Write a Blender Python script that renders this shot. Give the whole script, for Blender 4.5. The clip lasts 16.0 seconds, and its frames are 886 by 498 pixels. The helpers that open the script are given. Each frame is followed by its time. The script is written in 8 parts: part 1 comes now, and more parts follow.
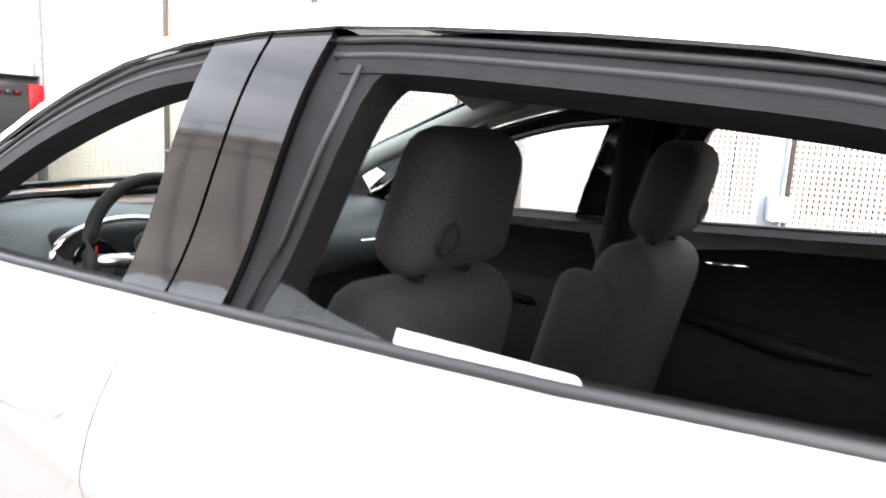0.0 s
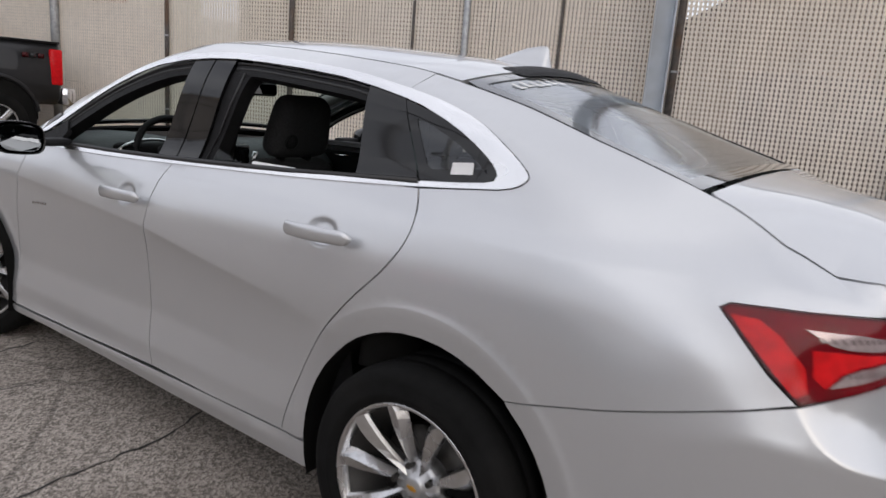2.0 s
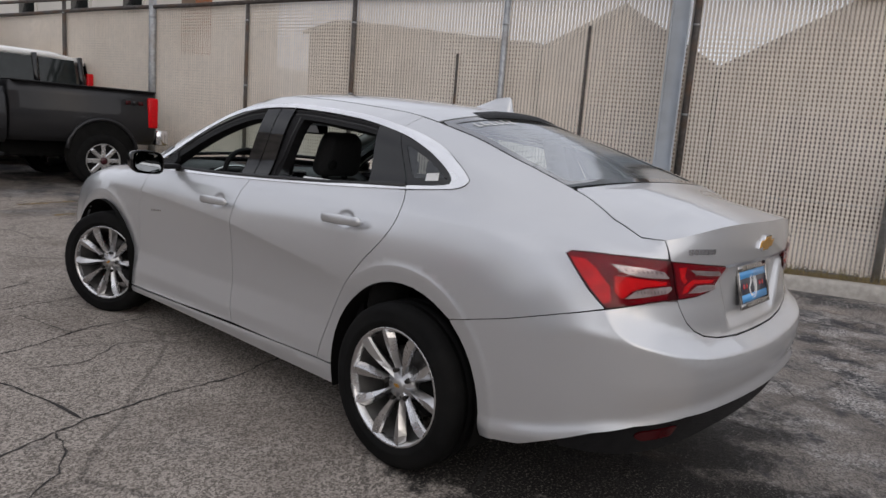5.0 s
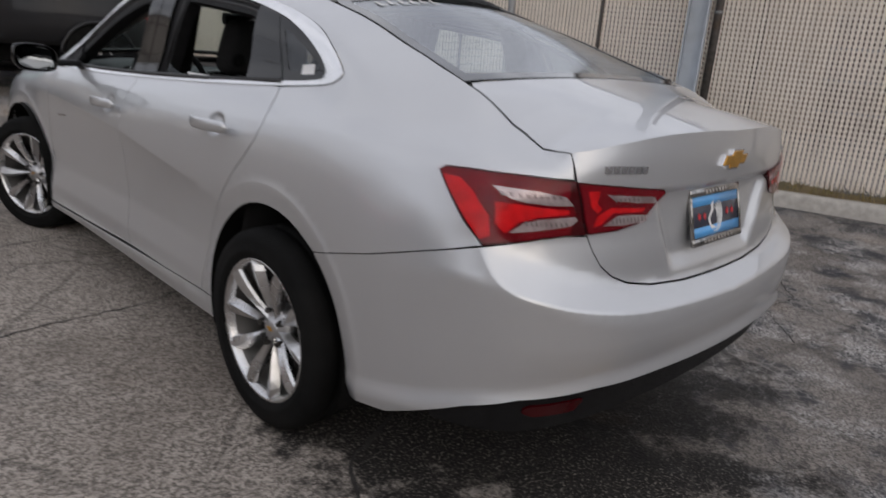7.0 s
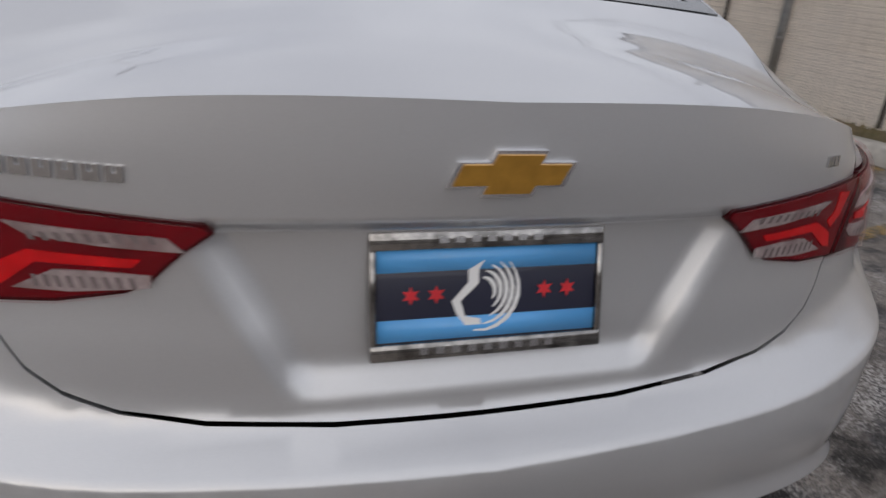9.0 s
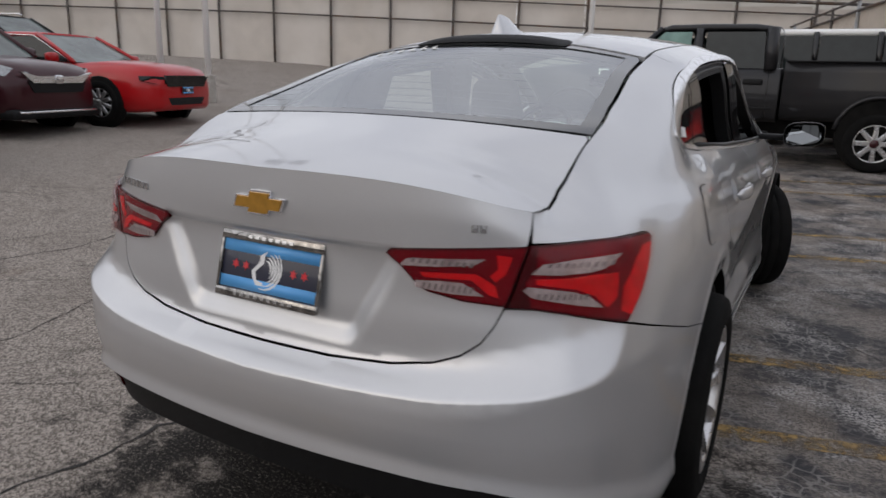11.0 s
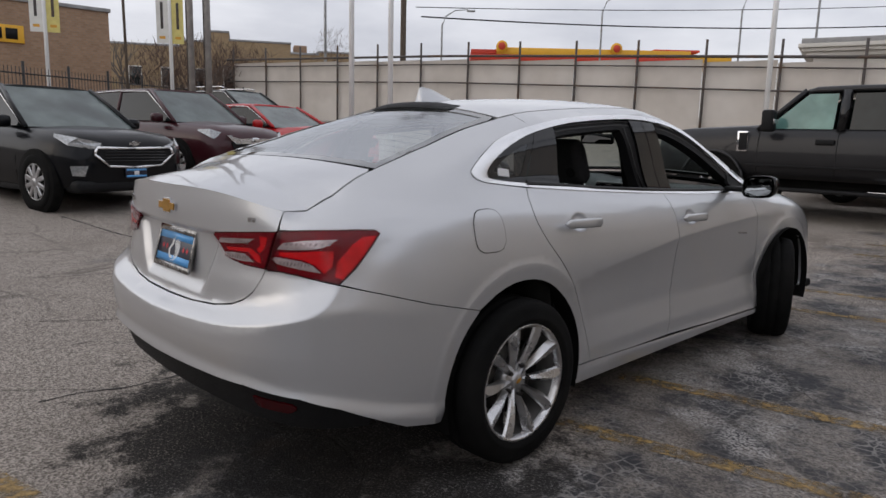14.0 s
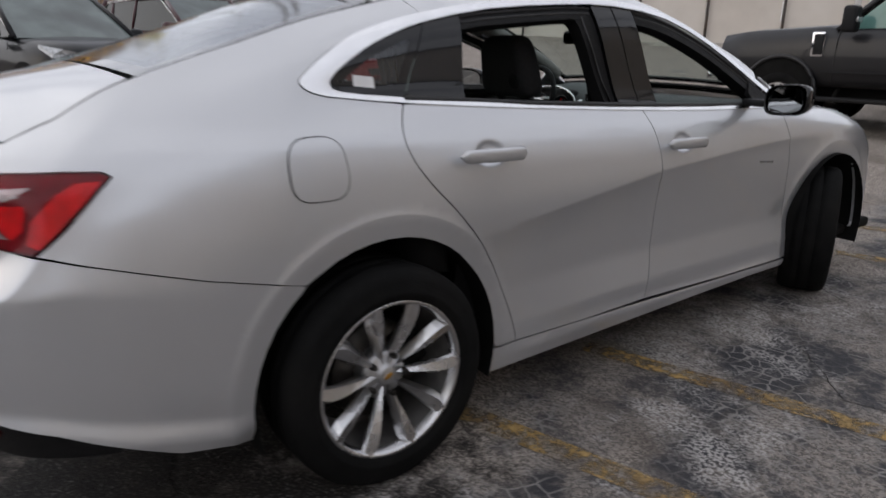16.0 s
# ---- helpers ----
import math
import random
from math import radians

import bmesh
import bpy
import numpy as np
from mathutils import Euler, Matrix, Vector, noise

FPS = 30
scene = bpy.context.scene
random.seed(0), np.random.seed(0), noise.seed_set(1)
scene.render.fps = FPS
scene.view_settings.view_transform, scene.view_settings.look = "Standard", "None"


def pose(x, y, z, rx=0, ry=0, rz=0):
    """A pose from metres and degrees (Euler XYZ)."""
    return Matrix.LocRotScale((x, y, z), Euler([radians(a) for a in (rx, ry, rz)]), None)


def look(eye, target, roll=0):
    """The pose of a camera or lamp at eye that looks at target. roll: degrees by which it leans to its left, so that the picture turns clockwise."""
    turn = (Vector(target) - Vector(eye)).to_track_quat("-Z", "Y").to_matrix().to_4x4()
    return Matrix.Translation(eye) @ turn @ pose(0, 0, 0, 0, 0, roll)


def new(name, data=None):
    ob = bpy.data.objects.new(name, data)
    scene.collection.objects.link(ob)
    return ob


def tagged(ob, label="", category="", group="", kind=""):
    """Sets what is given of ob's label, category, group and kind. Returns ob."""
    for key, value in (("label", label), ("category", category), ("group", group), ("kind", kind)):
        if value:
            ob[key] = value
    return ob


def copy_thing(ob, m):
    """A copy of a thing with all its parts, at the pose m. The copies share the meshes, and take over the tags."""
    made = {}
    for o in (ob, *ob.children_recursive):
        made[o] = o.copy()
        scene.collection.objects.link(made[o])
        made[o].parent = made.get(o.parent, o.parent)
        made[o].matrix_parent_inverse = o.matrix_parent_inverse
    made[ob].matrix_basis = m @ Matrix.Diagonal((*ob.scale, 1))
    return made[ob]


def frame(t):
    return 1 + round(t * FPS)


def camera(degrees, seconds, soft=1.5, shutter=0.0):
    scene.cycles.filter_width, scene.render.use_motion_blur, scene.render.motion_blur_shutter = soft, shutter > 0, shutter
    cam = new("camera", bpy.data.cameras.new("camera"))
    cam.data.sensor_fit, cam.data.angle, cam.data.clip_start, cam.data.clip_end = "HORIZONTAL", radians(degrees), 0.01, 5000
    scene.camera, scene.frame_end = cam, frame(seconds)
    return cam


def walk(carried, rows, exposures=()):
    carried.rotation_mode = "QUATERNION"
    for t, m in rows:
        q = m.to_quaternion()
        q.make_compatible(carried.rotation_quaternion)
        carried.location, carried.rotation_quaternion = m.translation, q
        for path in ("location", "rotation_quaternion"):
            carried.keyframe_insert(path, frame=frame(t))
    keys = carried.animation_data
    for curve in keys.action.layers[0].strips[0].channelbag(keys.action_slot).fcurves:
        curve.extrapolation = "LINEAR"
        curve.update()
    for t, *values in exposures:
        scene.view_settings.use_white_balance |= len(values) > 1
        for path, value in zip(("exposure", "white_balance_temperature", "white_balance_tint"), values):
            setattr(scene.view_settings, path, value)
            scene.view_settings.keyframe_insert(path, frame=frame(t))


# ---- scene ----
from mathutils.geometry import delaunay_2d_cdt
cam = camera(65.5, 16.0, shutter=0.4)
# seconds, place in metres, turn in degrees
PATH = [
    (0, pose(-1.279, 0.389, 1.304, 80.110, -3.124, -53.496)),
    (0.5, pose(-1.500, 0.053, 1.298, 77.381, -3.727, -52.418)),
    (1, pose(-1.794, -0.271, 1.341, 75.894, -2.444, -55.351)),
    (1.5, pose(-2.011, -0.606, 1.343, 76.912, -3.614, -55.510)),
    (2, pose(-2.180, -0.972, 1.347, 77.501, -4.517, -53.499)),
    (2.5, pose(-2.403, -1.216, 1.343, 78.823, -3.945, -53.280)),
    (3, pose(-2.579, -1.436, 1.348, 80.639, -5.007, -51.643)),
    (3.5, pose(-2.631, -1.703, 1.343, 81.382, -5.155, -48.991)),
    (4, pose(-2.721, -1.794, 1.342, 81.382, -4.295, -48.921)),
    (4.2, pose(-2.780, -1.790, 1.352, 80.912, -4.132, -49.357)),
    (6.5, pose(-2.329, -1.944, 1.297, 78.252, -4.353, -43.768)),
    (7, pose(-1.975, -1.856, 1.287, 73.210, -4.382, -44.139)),
    (7.5, pose(-1.609, -1.843, 1.283, 69.125, -3.585, -42.835)),
    (8, pose(-1.133, -1.852, 1.287, 66.975, -3.947, -35.364)),
    (8.2, look((-0.963, -1.802, 1.250), (0.119, -0.328, 0.440), 4.8)),
    (8.5, look((-0.703, -1.733, 1.248), (0.238, -0.163, 0.443), 5.4)),
    (10.8, pose(0.955, -2.155, 1.323, 73.825, -0.592, 26.864)),
    (11, pose(1.109, -2.201, 1.322, 75.816, -1.438, 28.961)),
    (11.5, pose(1.468, -2.216, 1.311, 75.971, -1.277, 32.601)),
    (12, pose(1.820, -2.159, 1.317, 76.517, -2.769, 36.974)),
    (12.5, pose(2.075, -2.209, 1.310, 78.339, -2.378, 39.504)),
    (13, pose(2.248, -2.234, 1.320, 79.325, -2.235, 42.496)),
    (13.5, pose(2.413, -2.170, 1.314, 79.759, -1.606, 45.002)),
    (14, pose(2.576, -2.082, 1.315, 80.579, -1.379, 46.366)),
    (14.5, pose(2.632, -1.988, 1.318, 80.025, -1.181, 45.772)),
    (15, pose(2.521, -1.790, 1.301, 79.390, -2.675, 47.122)),
    (15.5, pose(2.417, -1.481, 1.295, 77.325, -1.039, 49.375)),
    (16, pose(2.407, -1.007, 1.272, 73.452, -0.634, 52.070)),
]
EXPOSURES = [(0.0, 3.05), (0.5, 1.75), (0.8, 1.08), (1.2, 0.76), (1.5, 0.62), (2.0, 0.49), (3.0, 0.28), (4.0, 0.23), (6.5, 0.16), (8.0, 0.07), (9.0, 0.07), (11.0, 0.12), (15.4, 0.12), (16.0, 0.30)]
walk(cam, PATH, EXPOSURES)

# ---- light ----
world = bpy.data.worlds.new("overcast_sky")
scene.world = world
world.use_nodes = True
wn, wl = world.node_tree.nodes, world.node_tree.links
sky = wn.new("ShaderNodeTexSky")
sky.sky_type = "NISHITA"
sky.sun_disc = False
sky.sun_elevation, sky.sun_rotation = radians(26), radians(206)
sky.air_density, sky.dust_density, sky.ozone_density = 1.0, 4.0, 1.0
wt = wn.new("ShaderNodeTexCoord")
wm = wn.new("ShaderNodeMapping")
wm.inputs["Scale"].default_value = (1.6, 1.6, 5.5)
wl.new(wt.outputs["Generated"], wm.inputs["Vector"])
cl = wn.new("ShaderNodeTexNoise")
cl.inputs["Scale"].default_value, cl.inputs["Detail"].default_value, cl.inputs["Roughness"].default_value = 1.5, 7.0, 0.55
wl.new(wm.outputs["Vector"], cl.inputs["Vector"])
cr = wn.new("ShaderNodeValToRGB")
cr.color_ramp.elements[0].position, cr.color_ramp.elements[0].color = 0.36, (6.0, 6.1, 6.8, 1)
cr.color_ramp.elements[1].position, cr.color_ramp.elements[1].color = 0.66, (9.0, 9.05, 9.6, 1)
wl.new(cl.outputs["Fac"], cr.inputs["Fac"])
mx = wn.new("ShaderNodeMixRGB")
mx.inputs["Fac"].default_value = 0.86
wl.new(sky.outputs["Color"], mx.inputs["Color1"])
wl.new(cr.outputs["Color"], mx.inputs["Color2"])
wl.new(mx.outputs["Color"], wn["Background"].inputs["Color"])
wn["Background"].inputs["Strength"].default_value = 0.1

sun = new("sun", bpy.data.lights.new("sun", "SUN"))
sun.data.energy, sun.data.angle, sun.data.color = 0.5, radians(115), (1.0, 0.97, 0.93)
sun.matrix_world = look((0, 0, 10), (9.0, 18.5, 0))


# ---- helpers of the build ----
def part(name, bm, material, parent=None, label="", smooth=True):
    """Links a bmesh as one mesh object, under its thing or part."""
    me = bpy.data.meshes.new(name)
    bm.to_mesh(me)
    bm.free()
    if smooth:
        for p in me.polygons:
            p.use_smooth = True
    me.materials.append(material)
    if "true_normal" in me.attributes:
        me.normals_split_custom_set_from_vertices([tuple(d.vector) for d in me.attributes["true_normal"].data])
        me.attributes.remove(me.attributes["true_normal"])
    ob = new(name, me)
    if parent is not None:
        ob.parent = parent
    if label:
        ob["label"] = label
    return ob


def thing(name, label, category, m=None, group="", kind=""):
    ob = new(name)
    if m is not None:
        ob.matrix_world = m
    return tagged(ob, label, category, group, kind)


def add_box(bm, x0, y0, z0, x1, y1, z1, bevel=0.0, m=None, seg=2):
    r = bmesh.ops.create_cube(bm, size=1.0)
    vs = r["verts"]
    for v in vs:
        v.co = Vector(((x0 + x1) / 2 + v.co.x * (x1 - x0), (y0 + y1) / 2 + v.co.y * (y1 - y0), (z0 + z1) / 2 + v.co.z * (z1 - z0)))
    if bevel:
        es = list({e for v in vs for e in v.link_edges})
        r = bmesh.ops.bevel(bm, geom=es, offset=bevel, segments=seg, affect="EDGES", profile=0.5)
        vs = list({v for f in r["faces"] for v in f.verts} | {v for v in vs if v.is_valid})
    if m is not None:
        bmesh.ops.transform(bm, matrix=m, verts=vs)
    return vs


def box_bm(*a, **k):
    bm = bmesh.new()
    add_box(bm, *a, **k)
    return bm


def add_lathe(bm, profile, n=48, axis="x", m=None, closed=False):
    """Turns (radius, along) pairs about an axis."""
    rings = []
    for r, a in profile:
        ring = []
        for i in range(n):
            t = 2 * math.pi * i / n
            c, s = r * math.cos(t), r * math.sin(t)
            p = Vector((a, c, s)) if axis == "x" else Vector((c, s, a)) if axis == "z" else Vector((s, a, c))
            ring.append(bm.verts.new(m @ p if m is not None else p))
        rings.append(ring)
    pairs = list(zip(rings, rings[1:])) + ([(rings[-1], rings[0])] if closed else [])
    for a, b in pairs:
        for i in range(n):
            bm.faces.new((a[i], a[(i + 1) % n], b[(i + 1) % n], b[i]))
    return rings


def add_tube(bm, pts, r, n=8, caps=True):
    """A round bar along points; r is one radius or one a point."""
    pts = [Vector(p) for p in pts]
    rings = []
    for i, p in enumerate(pts):
        d = (pts[min(i + 1, len(pts) - 1)] - pts[max(i - 1, 0)]).normalized()
        a = d.cross(Vector((0, 0, 1)) if abs(d.z) < 0.9 else Vector((1, 0, 0))).normalized()
        b = d.cross(a)
        rr = r[i] if isinstance(r, (list, tuple)) else r
        rings.append([bm.verts.new(p + rr * (a * math.cos(2 * math.pi * k / n) + b * math.sin(2 * math.pi * k / n))) for k in range(n)])
    for a, b in zip(rings, rings[1:]):
        for k in range(n):
            bm.faces.new((a[k], a[(k + 1) % n], b[(k + 1) % n], b[k]))
    if caps:
        bm.faces.new(rings[0][::-1])
        bm.faces.new(rings[-1])


def add_prism(bm, outline, depth, m=None):
    """A flat outline (x, z) given depth along y, from 0 back to depth."""
    f = [bm.verts.new(Vector((x, 0, z))) for x, z in outline]
    b = [bm.verts.new(Vector((x, depth, z))) for x, z in outline]
    bm.faces.new(f)
    bm.faces.new(b[::-1])
    n = len(f)
    for i in range(n):
        bm.faces.new((f[i], b[i], b[(i + 1) % n], f[(i + 1) % n]))
    if m is not None:
        bmesh.ops.transform(bm, matrix=m, verts=f + b)


def rounded(pts, r, n=4):
    """A closed outline with its corners rounded."""
    out = []
    for i, p in enumerate(pts):
        p, a, b = Vector(p), Vector(pts[i - 1]), Vector(pts[(i + 1) % len(pts)])
        rr = r[i] if isinstance(r, (list, tuple)) else r
        if rr <= 0:
            out.append(tuple(p))
            continue
        p0 = p + (a - p).normalized() * min(rr, (a - p).length * 0.49)
        p1 = p + (b - p).normalized() * min(rr, (b - p).length * 0.49)
        for k in range(n + 1):
            t = k / n
            out.append(tuple(p0 * (1 - t) ** 2 + p * 2 * t * (1 - t) + p1 * t * t))
    return out


def flow(pts, n=6, closed=False):
    """A smooth line through points of the plane."""
    P = [Vector(p) for p in pts]
    N = len(P)
    out = []
    for i in range(N if closed else N - 1):
        p1, p2 = P[i], P[(i + 1) % N]
        p0 = P[i - 1] if closed or i > 0 else p1 * 2 - p2
        p3 = P[(i + 2) % N] if closed or i + 2 < N else p2 * 2 - p1
        for k in range(n):
            t = k / n
            out.append(tuple(0.5 * (2 * p1 + (p2 - p0) * t + (2 * p0 - 5 * p1 + 4 * p2 - p3) * t * t + (3 * p1 - p0 - 3 * p2 + p3) * t ** 3)))
    if not closed:
        out.append(tuple(P[-1]))
    return out


# ---- materials ----
def mat(name, color, rough=0.5, metal=0.0, var=0.15, scale=8.0, bump=0.0, bscale=60.0, coat=0.0, second=None, sscale=1.2, spec=0.5, rvar=0.08, placed=False):
    m = bpy.data.materials.new(name)
    m.use_nodes = True
    nt = m.node_tree
    b = nt.nodes["Principled BSDF"]
    tc = nt.nodes.new("ShaderNodeTexCoord")
    n1 = nt.nodes.new("ShaderNodeTexNoise")
    n1.inputs["Scale"].default_value, n1.inputs["Detail"].default_value = scale, 6.0
    nt.links.new(tc.outputs["Object"], n1.inputs["Vector"])
    n2 = nt.nodes.new("ShaderNodeTexNoise")
    n2.inputs["Scale"].default_value, n2.inputs["Detail"].default_value = sscale, 4.0
    nt.links.new(tc.outputs["Object"], n2.inputs["Vector"])
    if placed:
        # the pattern runs on from piece to piece
        geo = nt.nodes.new("ShaderNodeNewGeometry")
        nt.links.new(geo.outputs["Position"], n1.inputs["Vector"])
        nt.links.new(geo.outputs["Position"], n2.inputs["Vector"])
    ramp = nt.nodes.new("ShaderNodeValToRGB")
    lo, hi = [c * (1 - var) for c in color], [min(1, c * (1 + var)) for c in color]
    ramp.color_ramp.elements[0].position, ramp.color_ramp.elements[0].color = 0.3, (*lo, 1)
    ramp.color_ramp.elements[1].position, ramp.color_ramp.elements[1].color = 0.7, (*hi, 1)
    nt.links.new(n1.outputs["Fac"], ramp.inputs["Fac"])
    mixn = nt.nodes.new("ShaderNodeMixRGB")
    mixn.inputs["Color2"].default_value = (*(second or [c * (1 - var) for c in color]), 1)
    r2 = nt.nodes.new("ShaderNodeValToRGB")
    r2.color_ramp.elements[0].position, r2.color_ramp.elements[1].position = 0.48, 0.72
    nt.links.new(n2.outputs["Fac"], r2.inputs["Fac"])
    nt.links.new(r2.outputs["Color"], mixn.inputs["Fac"])
    nt.links.new(ramp.outputs["Color"], mixn.inputs["Color1"])
    nt.links.new(mixn.outputs["Color"], b.inputs["Base Color"])
    if placed:
        info, hsv, vr = (nt.nodes.new(k) for k in ("ShaderNodeObjectInfo", "ShaderNodeHueSaturation", "ShaderNodeMapRange"))
        vr.inputs["To Min"].default_value, vr.inputs["To Max"].default_value = 0.95, 1.05
        nt.links.new(info.outputs["Random"], vr.inputs["Value"])
        nt.links.new(vr.outputs["Result"], hsv.inputs["Value"])
        nt.links.new(mixn.outputs["Color"], hsv.inputs["Color"])
        nt.links.new(hsv.outputs["Color"], b.inputs["Base Color"])
    mr = nt.nodes.new("ShaderNodeMapRange")
    mr.inputs["To Min"].default_value, mr.inputs["To Max"].default_value = max(0.02, rough - rvar), min(1, rough + rvar)
    nt.links.new(n2.outputs["Fac"], mr.inputs["Value"])
    nt.links.new(mr.outputs["Result"], b.inputs["Roughness"])
    b.inputs["Metallic"].default_value = metal
    b.inputs["Specular IOR Level"].default_value = spec
    b.inputs["Coat Weight"].default_value = coat
    b.inputs["Coat Roughness"].default_value = 0.04
    if bump:
        n3 = nt.nodes.new("ShaderNodeTexNoise")
        n3.inputs["Scale"].default_value, n3.inputs["Detail"].default_value = bscale, 5.0
        nt.links.new(tc.outputs["Object"], n3.inputs["Vector"])
        bn = nt.nodes.new("ShaderNodeBump")
        bn.inputs["Strength"].default_value, bn.inputs["Distance"].default_value = bump, 0.01
        nt.links.new(n3.outputs["Fac"], bn.inputs["Height"])
        nt.links.new(bn.outputs["Normal"], b.inputs["Normal"])
    return m


def glass_mat(name, tint, rough=0.0, gloss=0.075, edge=0.92):
    """A thin tinted pane: clear straight through, with a mirror's gloss."""
    m = bpy.data.materials.new(name)
    m.use_nodes = True
    nt = m.node_tree
    out = nt.nodes["Material Output"]
    tr, gl, fr, ms, pw, mr = (nt.nodes.new(k) for k in ("ShaderNodeBsdfTransparent", "ShaderNodeBsdfGlossy", "ShaderNodeLayerWeight", "ShaderNodeMixShader", "ShaderNodeMath", "ShaderNodeMapRange"))
    tr.inputs["Color"].default_value = (*tint, 1)
    gl.inputs["Roughness"].default_value = 0.02 + rough
    gl.inputs["Color"].default_value = (0.95, 0.97, 1.0, 1)
    # gloss grows towards a grazing view
    fr.inputs["Blend"].default_value = 0.5
    pw.operation = "POWER"
    pw.inputs[1].default_value = 5.0
    nt.links.new(fr.outputs["Facing"], pw.inputs[0])
    mr.inputs["To Min"].default_value, mr.inputs["To Max"].default_value = gloss, edge
    nt.links.new(pw.outputs[0], mr.inputs["Value"])
    nt.links.new(mr.outputs["Result"], ms.inputs["Fac"])
    nt.links.new(tr.outputs["BSDF"], ms.inputs[1])
    nt.links.new(gl.outputs["BSDF"], ms.inputs[2])
    nt.links.new(ms.outputs["Shader"], out.inputs["Surface"])
    return m


def paint(name, color, metal=0.6, rough=0.3, coat=1.0, dust=0.10, spec=0.5):
    """Car paint: fine flakes under a clear coat, with a film of dust."""
    m = bpy.data.materials.new(name)
    m.use_nodes = True
    nt = m.node_tree
    b = nt.nodes["Principled BSDF"]
    tc = nt.nodes.new("ShaderNodeTexCoord")
    fl = nt.nodes.new("ShaderNodeTexNoise")
    fl.inputs["Scale"].default_value, fl.inputs["Detail"].default_value = 900.0, 1.0
    nt.links.new(tc.outputs["Object"], fl.inputs["Vector"])
    ramp = nt.nodes.new("ShaderNodeValToRGB")
    ramp.color_ramp.elements[0].position, ramp.color_ramp.elements[0].color = 0.35, (*[c * 0.97 for c in color], 1)
    ramp.color_ramp.elements[1].position, ramp.color_ramp.elements[1].color = 0.65, (*[min(1, c * 1.03) for c in color], 1)
    nt.links.new(fl.outputs["Fac"], ramp.inputs["Fac"])
    du = nt.nodes.new("ShaderNodeTexNoise")
    du.inputs["Scale"].default_value, du.inputs["Detail"].default_value, du.inputs["Roughness"].default_value = 2.2, 8.0, 0.65
    nt.links.new(tc.outputs["Object"], du.inputs["Vector"])
    dr = nt.nodes.new("ShaderNodeMapRange")
    dr.inputs["From Min"].default_value, dr.inputs["From Max"].default_value, dr.inputs["To Max"].default_value = 0.45, 0.75, dust
    nt.links.new(du.outputs["Fac"], dr.inputs["Value"])
    mx2 = nt.nodes.new("ShaderNodeMixRGB")
    mx2.inputs["Color2"].default_value = (0.30, 0.28, 0.26, 1)
    nt.links.new(dr.outputs["Result"], mx2.inputs["Fac"])
    nt.links.new(ramp.outputs["Color"], mx2.inputs["Color1"])
    nt.links.new(mx2.outputs["Color"], b.inputs["Base Color"])
    rr = nt.nodes.new("ShaderNodeMapRange")
    rr.inputs["To Min"].default_value, rr.inputs["To Max"].default_value = rough - 0.02, rough + 0.03
    nt.links.new(du.outputs["Fac"], rr.inputs["Value"])
    nt.links.new(rr.outputs["Result"], b.inputs["Roughness"])
    b.inputs["Metallic"].default_value = metal
    b.inputs["Specular IOR Level"].default_value = spec
    b.inputs["Coat Weight"].default_value, b.inputs["Coat Roughness"].default_value = coat, 0.03
    return m


SILVER = paint("silver_metallic_paint", (0.585, 0.592, 0.608), metal=0.66, rough=0.345, dust=0.05)
CHROME = mat("chrome", (0.82, 0.82, 0.84), 0.10, 1.0, var=0.03, rvar=0.04)
SATIN = mat("satin_chrome", (0.88, 0.88, 0.89), 0.26, 1.0, var=0.05, rvar=0.05)
BLACK_GLOSS = mat("gloss_black_trim", (0.006, 0.006, 0.007), 0.06, var=0.2, spec=0.5, rvar=0.03)
BLACK_PLASTIC = mat("black_grained_plastic", (0.009, 0.009, 0.010), 0.6, spec=0.22, var=0.25, bump=0.25, bscale=400, scale=30)
RUBBER = mat("tyre_rubber", (0.0065, 0.0065, 0.0065), 0.85, var=0.3, bump=0.2, bscale=120, second=(0.011, 0.0105, 0.010), spec=0.12, scale=14, sscale=5)
SEAL = mat("rubber_seal", (0.016, 0.016, 0.017), 0.45, var=0.2)
ALLOY = mat("machined_alloy", (0.62, 0.62, 0.63), 0.28, 1.0, var=0.06, rvar=0.08, second=(0.5, 0.49, 0.47), sscale=9)
ALLOY_PAINT = mat("silver_wheel_paint", (0.50, 0.50, 0.51), 0.34, 0.8, var=0.08, second=(0.33, 0.32, 0.31), sscale=8)
CLOTH = mat("charcoal_seat_cloth", (0.018, 0.018, 0.0195), 0.88, var=0.35, scale=160, bump=0.3, bscale=500)
HEADLINER = mat("grey_headliner_felt", (0.30, 0.30, 0.29), 0.95, var=0.12, scale=120, bump=0.15, bscale=300)
DASH = mat("soft_black_dashboard", (0.045, 0.052, 0.054), 0.55, var=0.2, scale=90, bump=0.2, bscale=350)
LAMP_RED = mat("deep_red_lens", (0.15, 0.003, 0.008), 0.10, var=0.25, spec=0.16, scale=20, rvar=0.03)
LAMP_BRIGHT = mat("bright_red_reflector", (0.60, 0.008, 0.012), 0.14, var=0.25, spec=0.2, scale=45, rvar=0.04)
LAMP_DARK = mat("smoked_red_lens", (0.048, 0.002, 0.004), 0.12, var=0.2, spec=0.2, rvar=0.03)
LAMP_CLEAR = mat("clear_ribbed_lens", (0.50, 0.475, 0.475), 0.16, 0.5, var=0.18, scale=80, second=(0.34, 0.27, 0.27), sscale=22)
RIB = mat("grey_lens_rib", (0.30, 0.28, 0.28), 0.2, 0.5, var=0.2, scale=60)
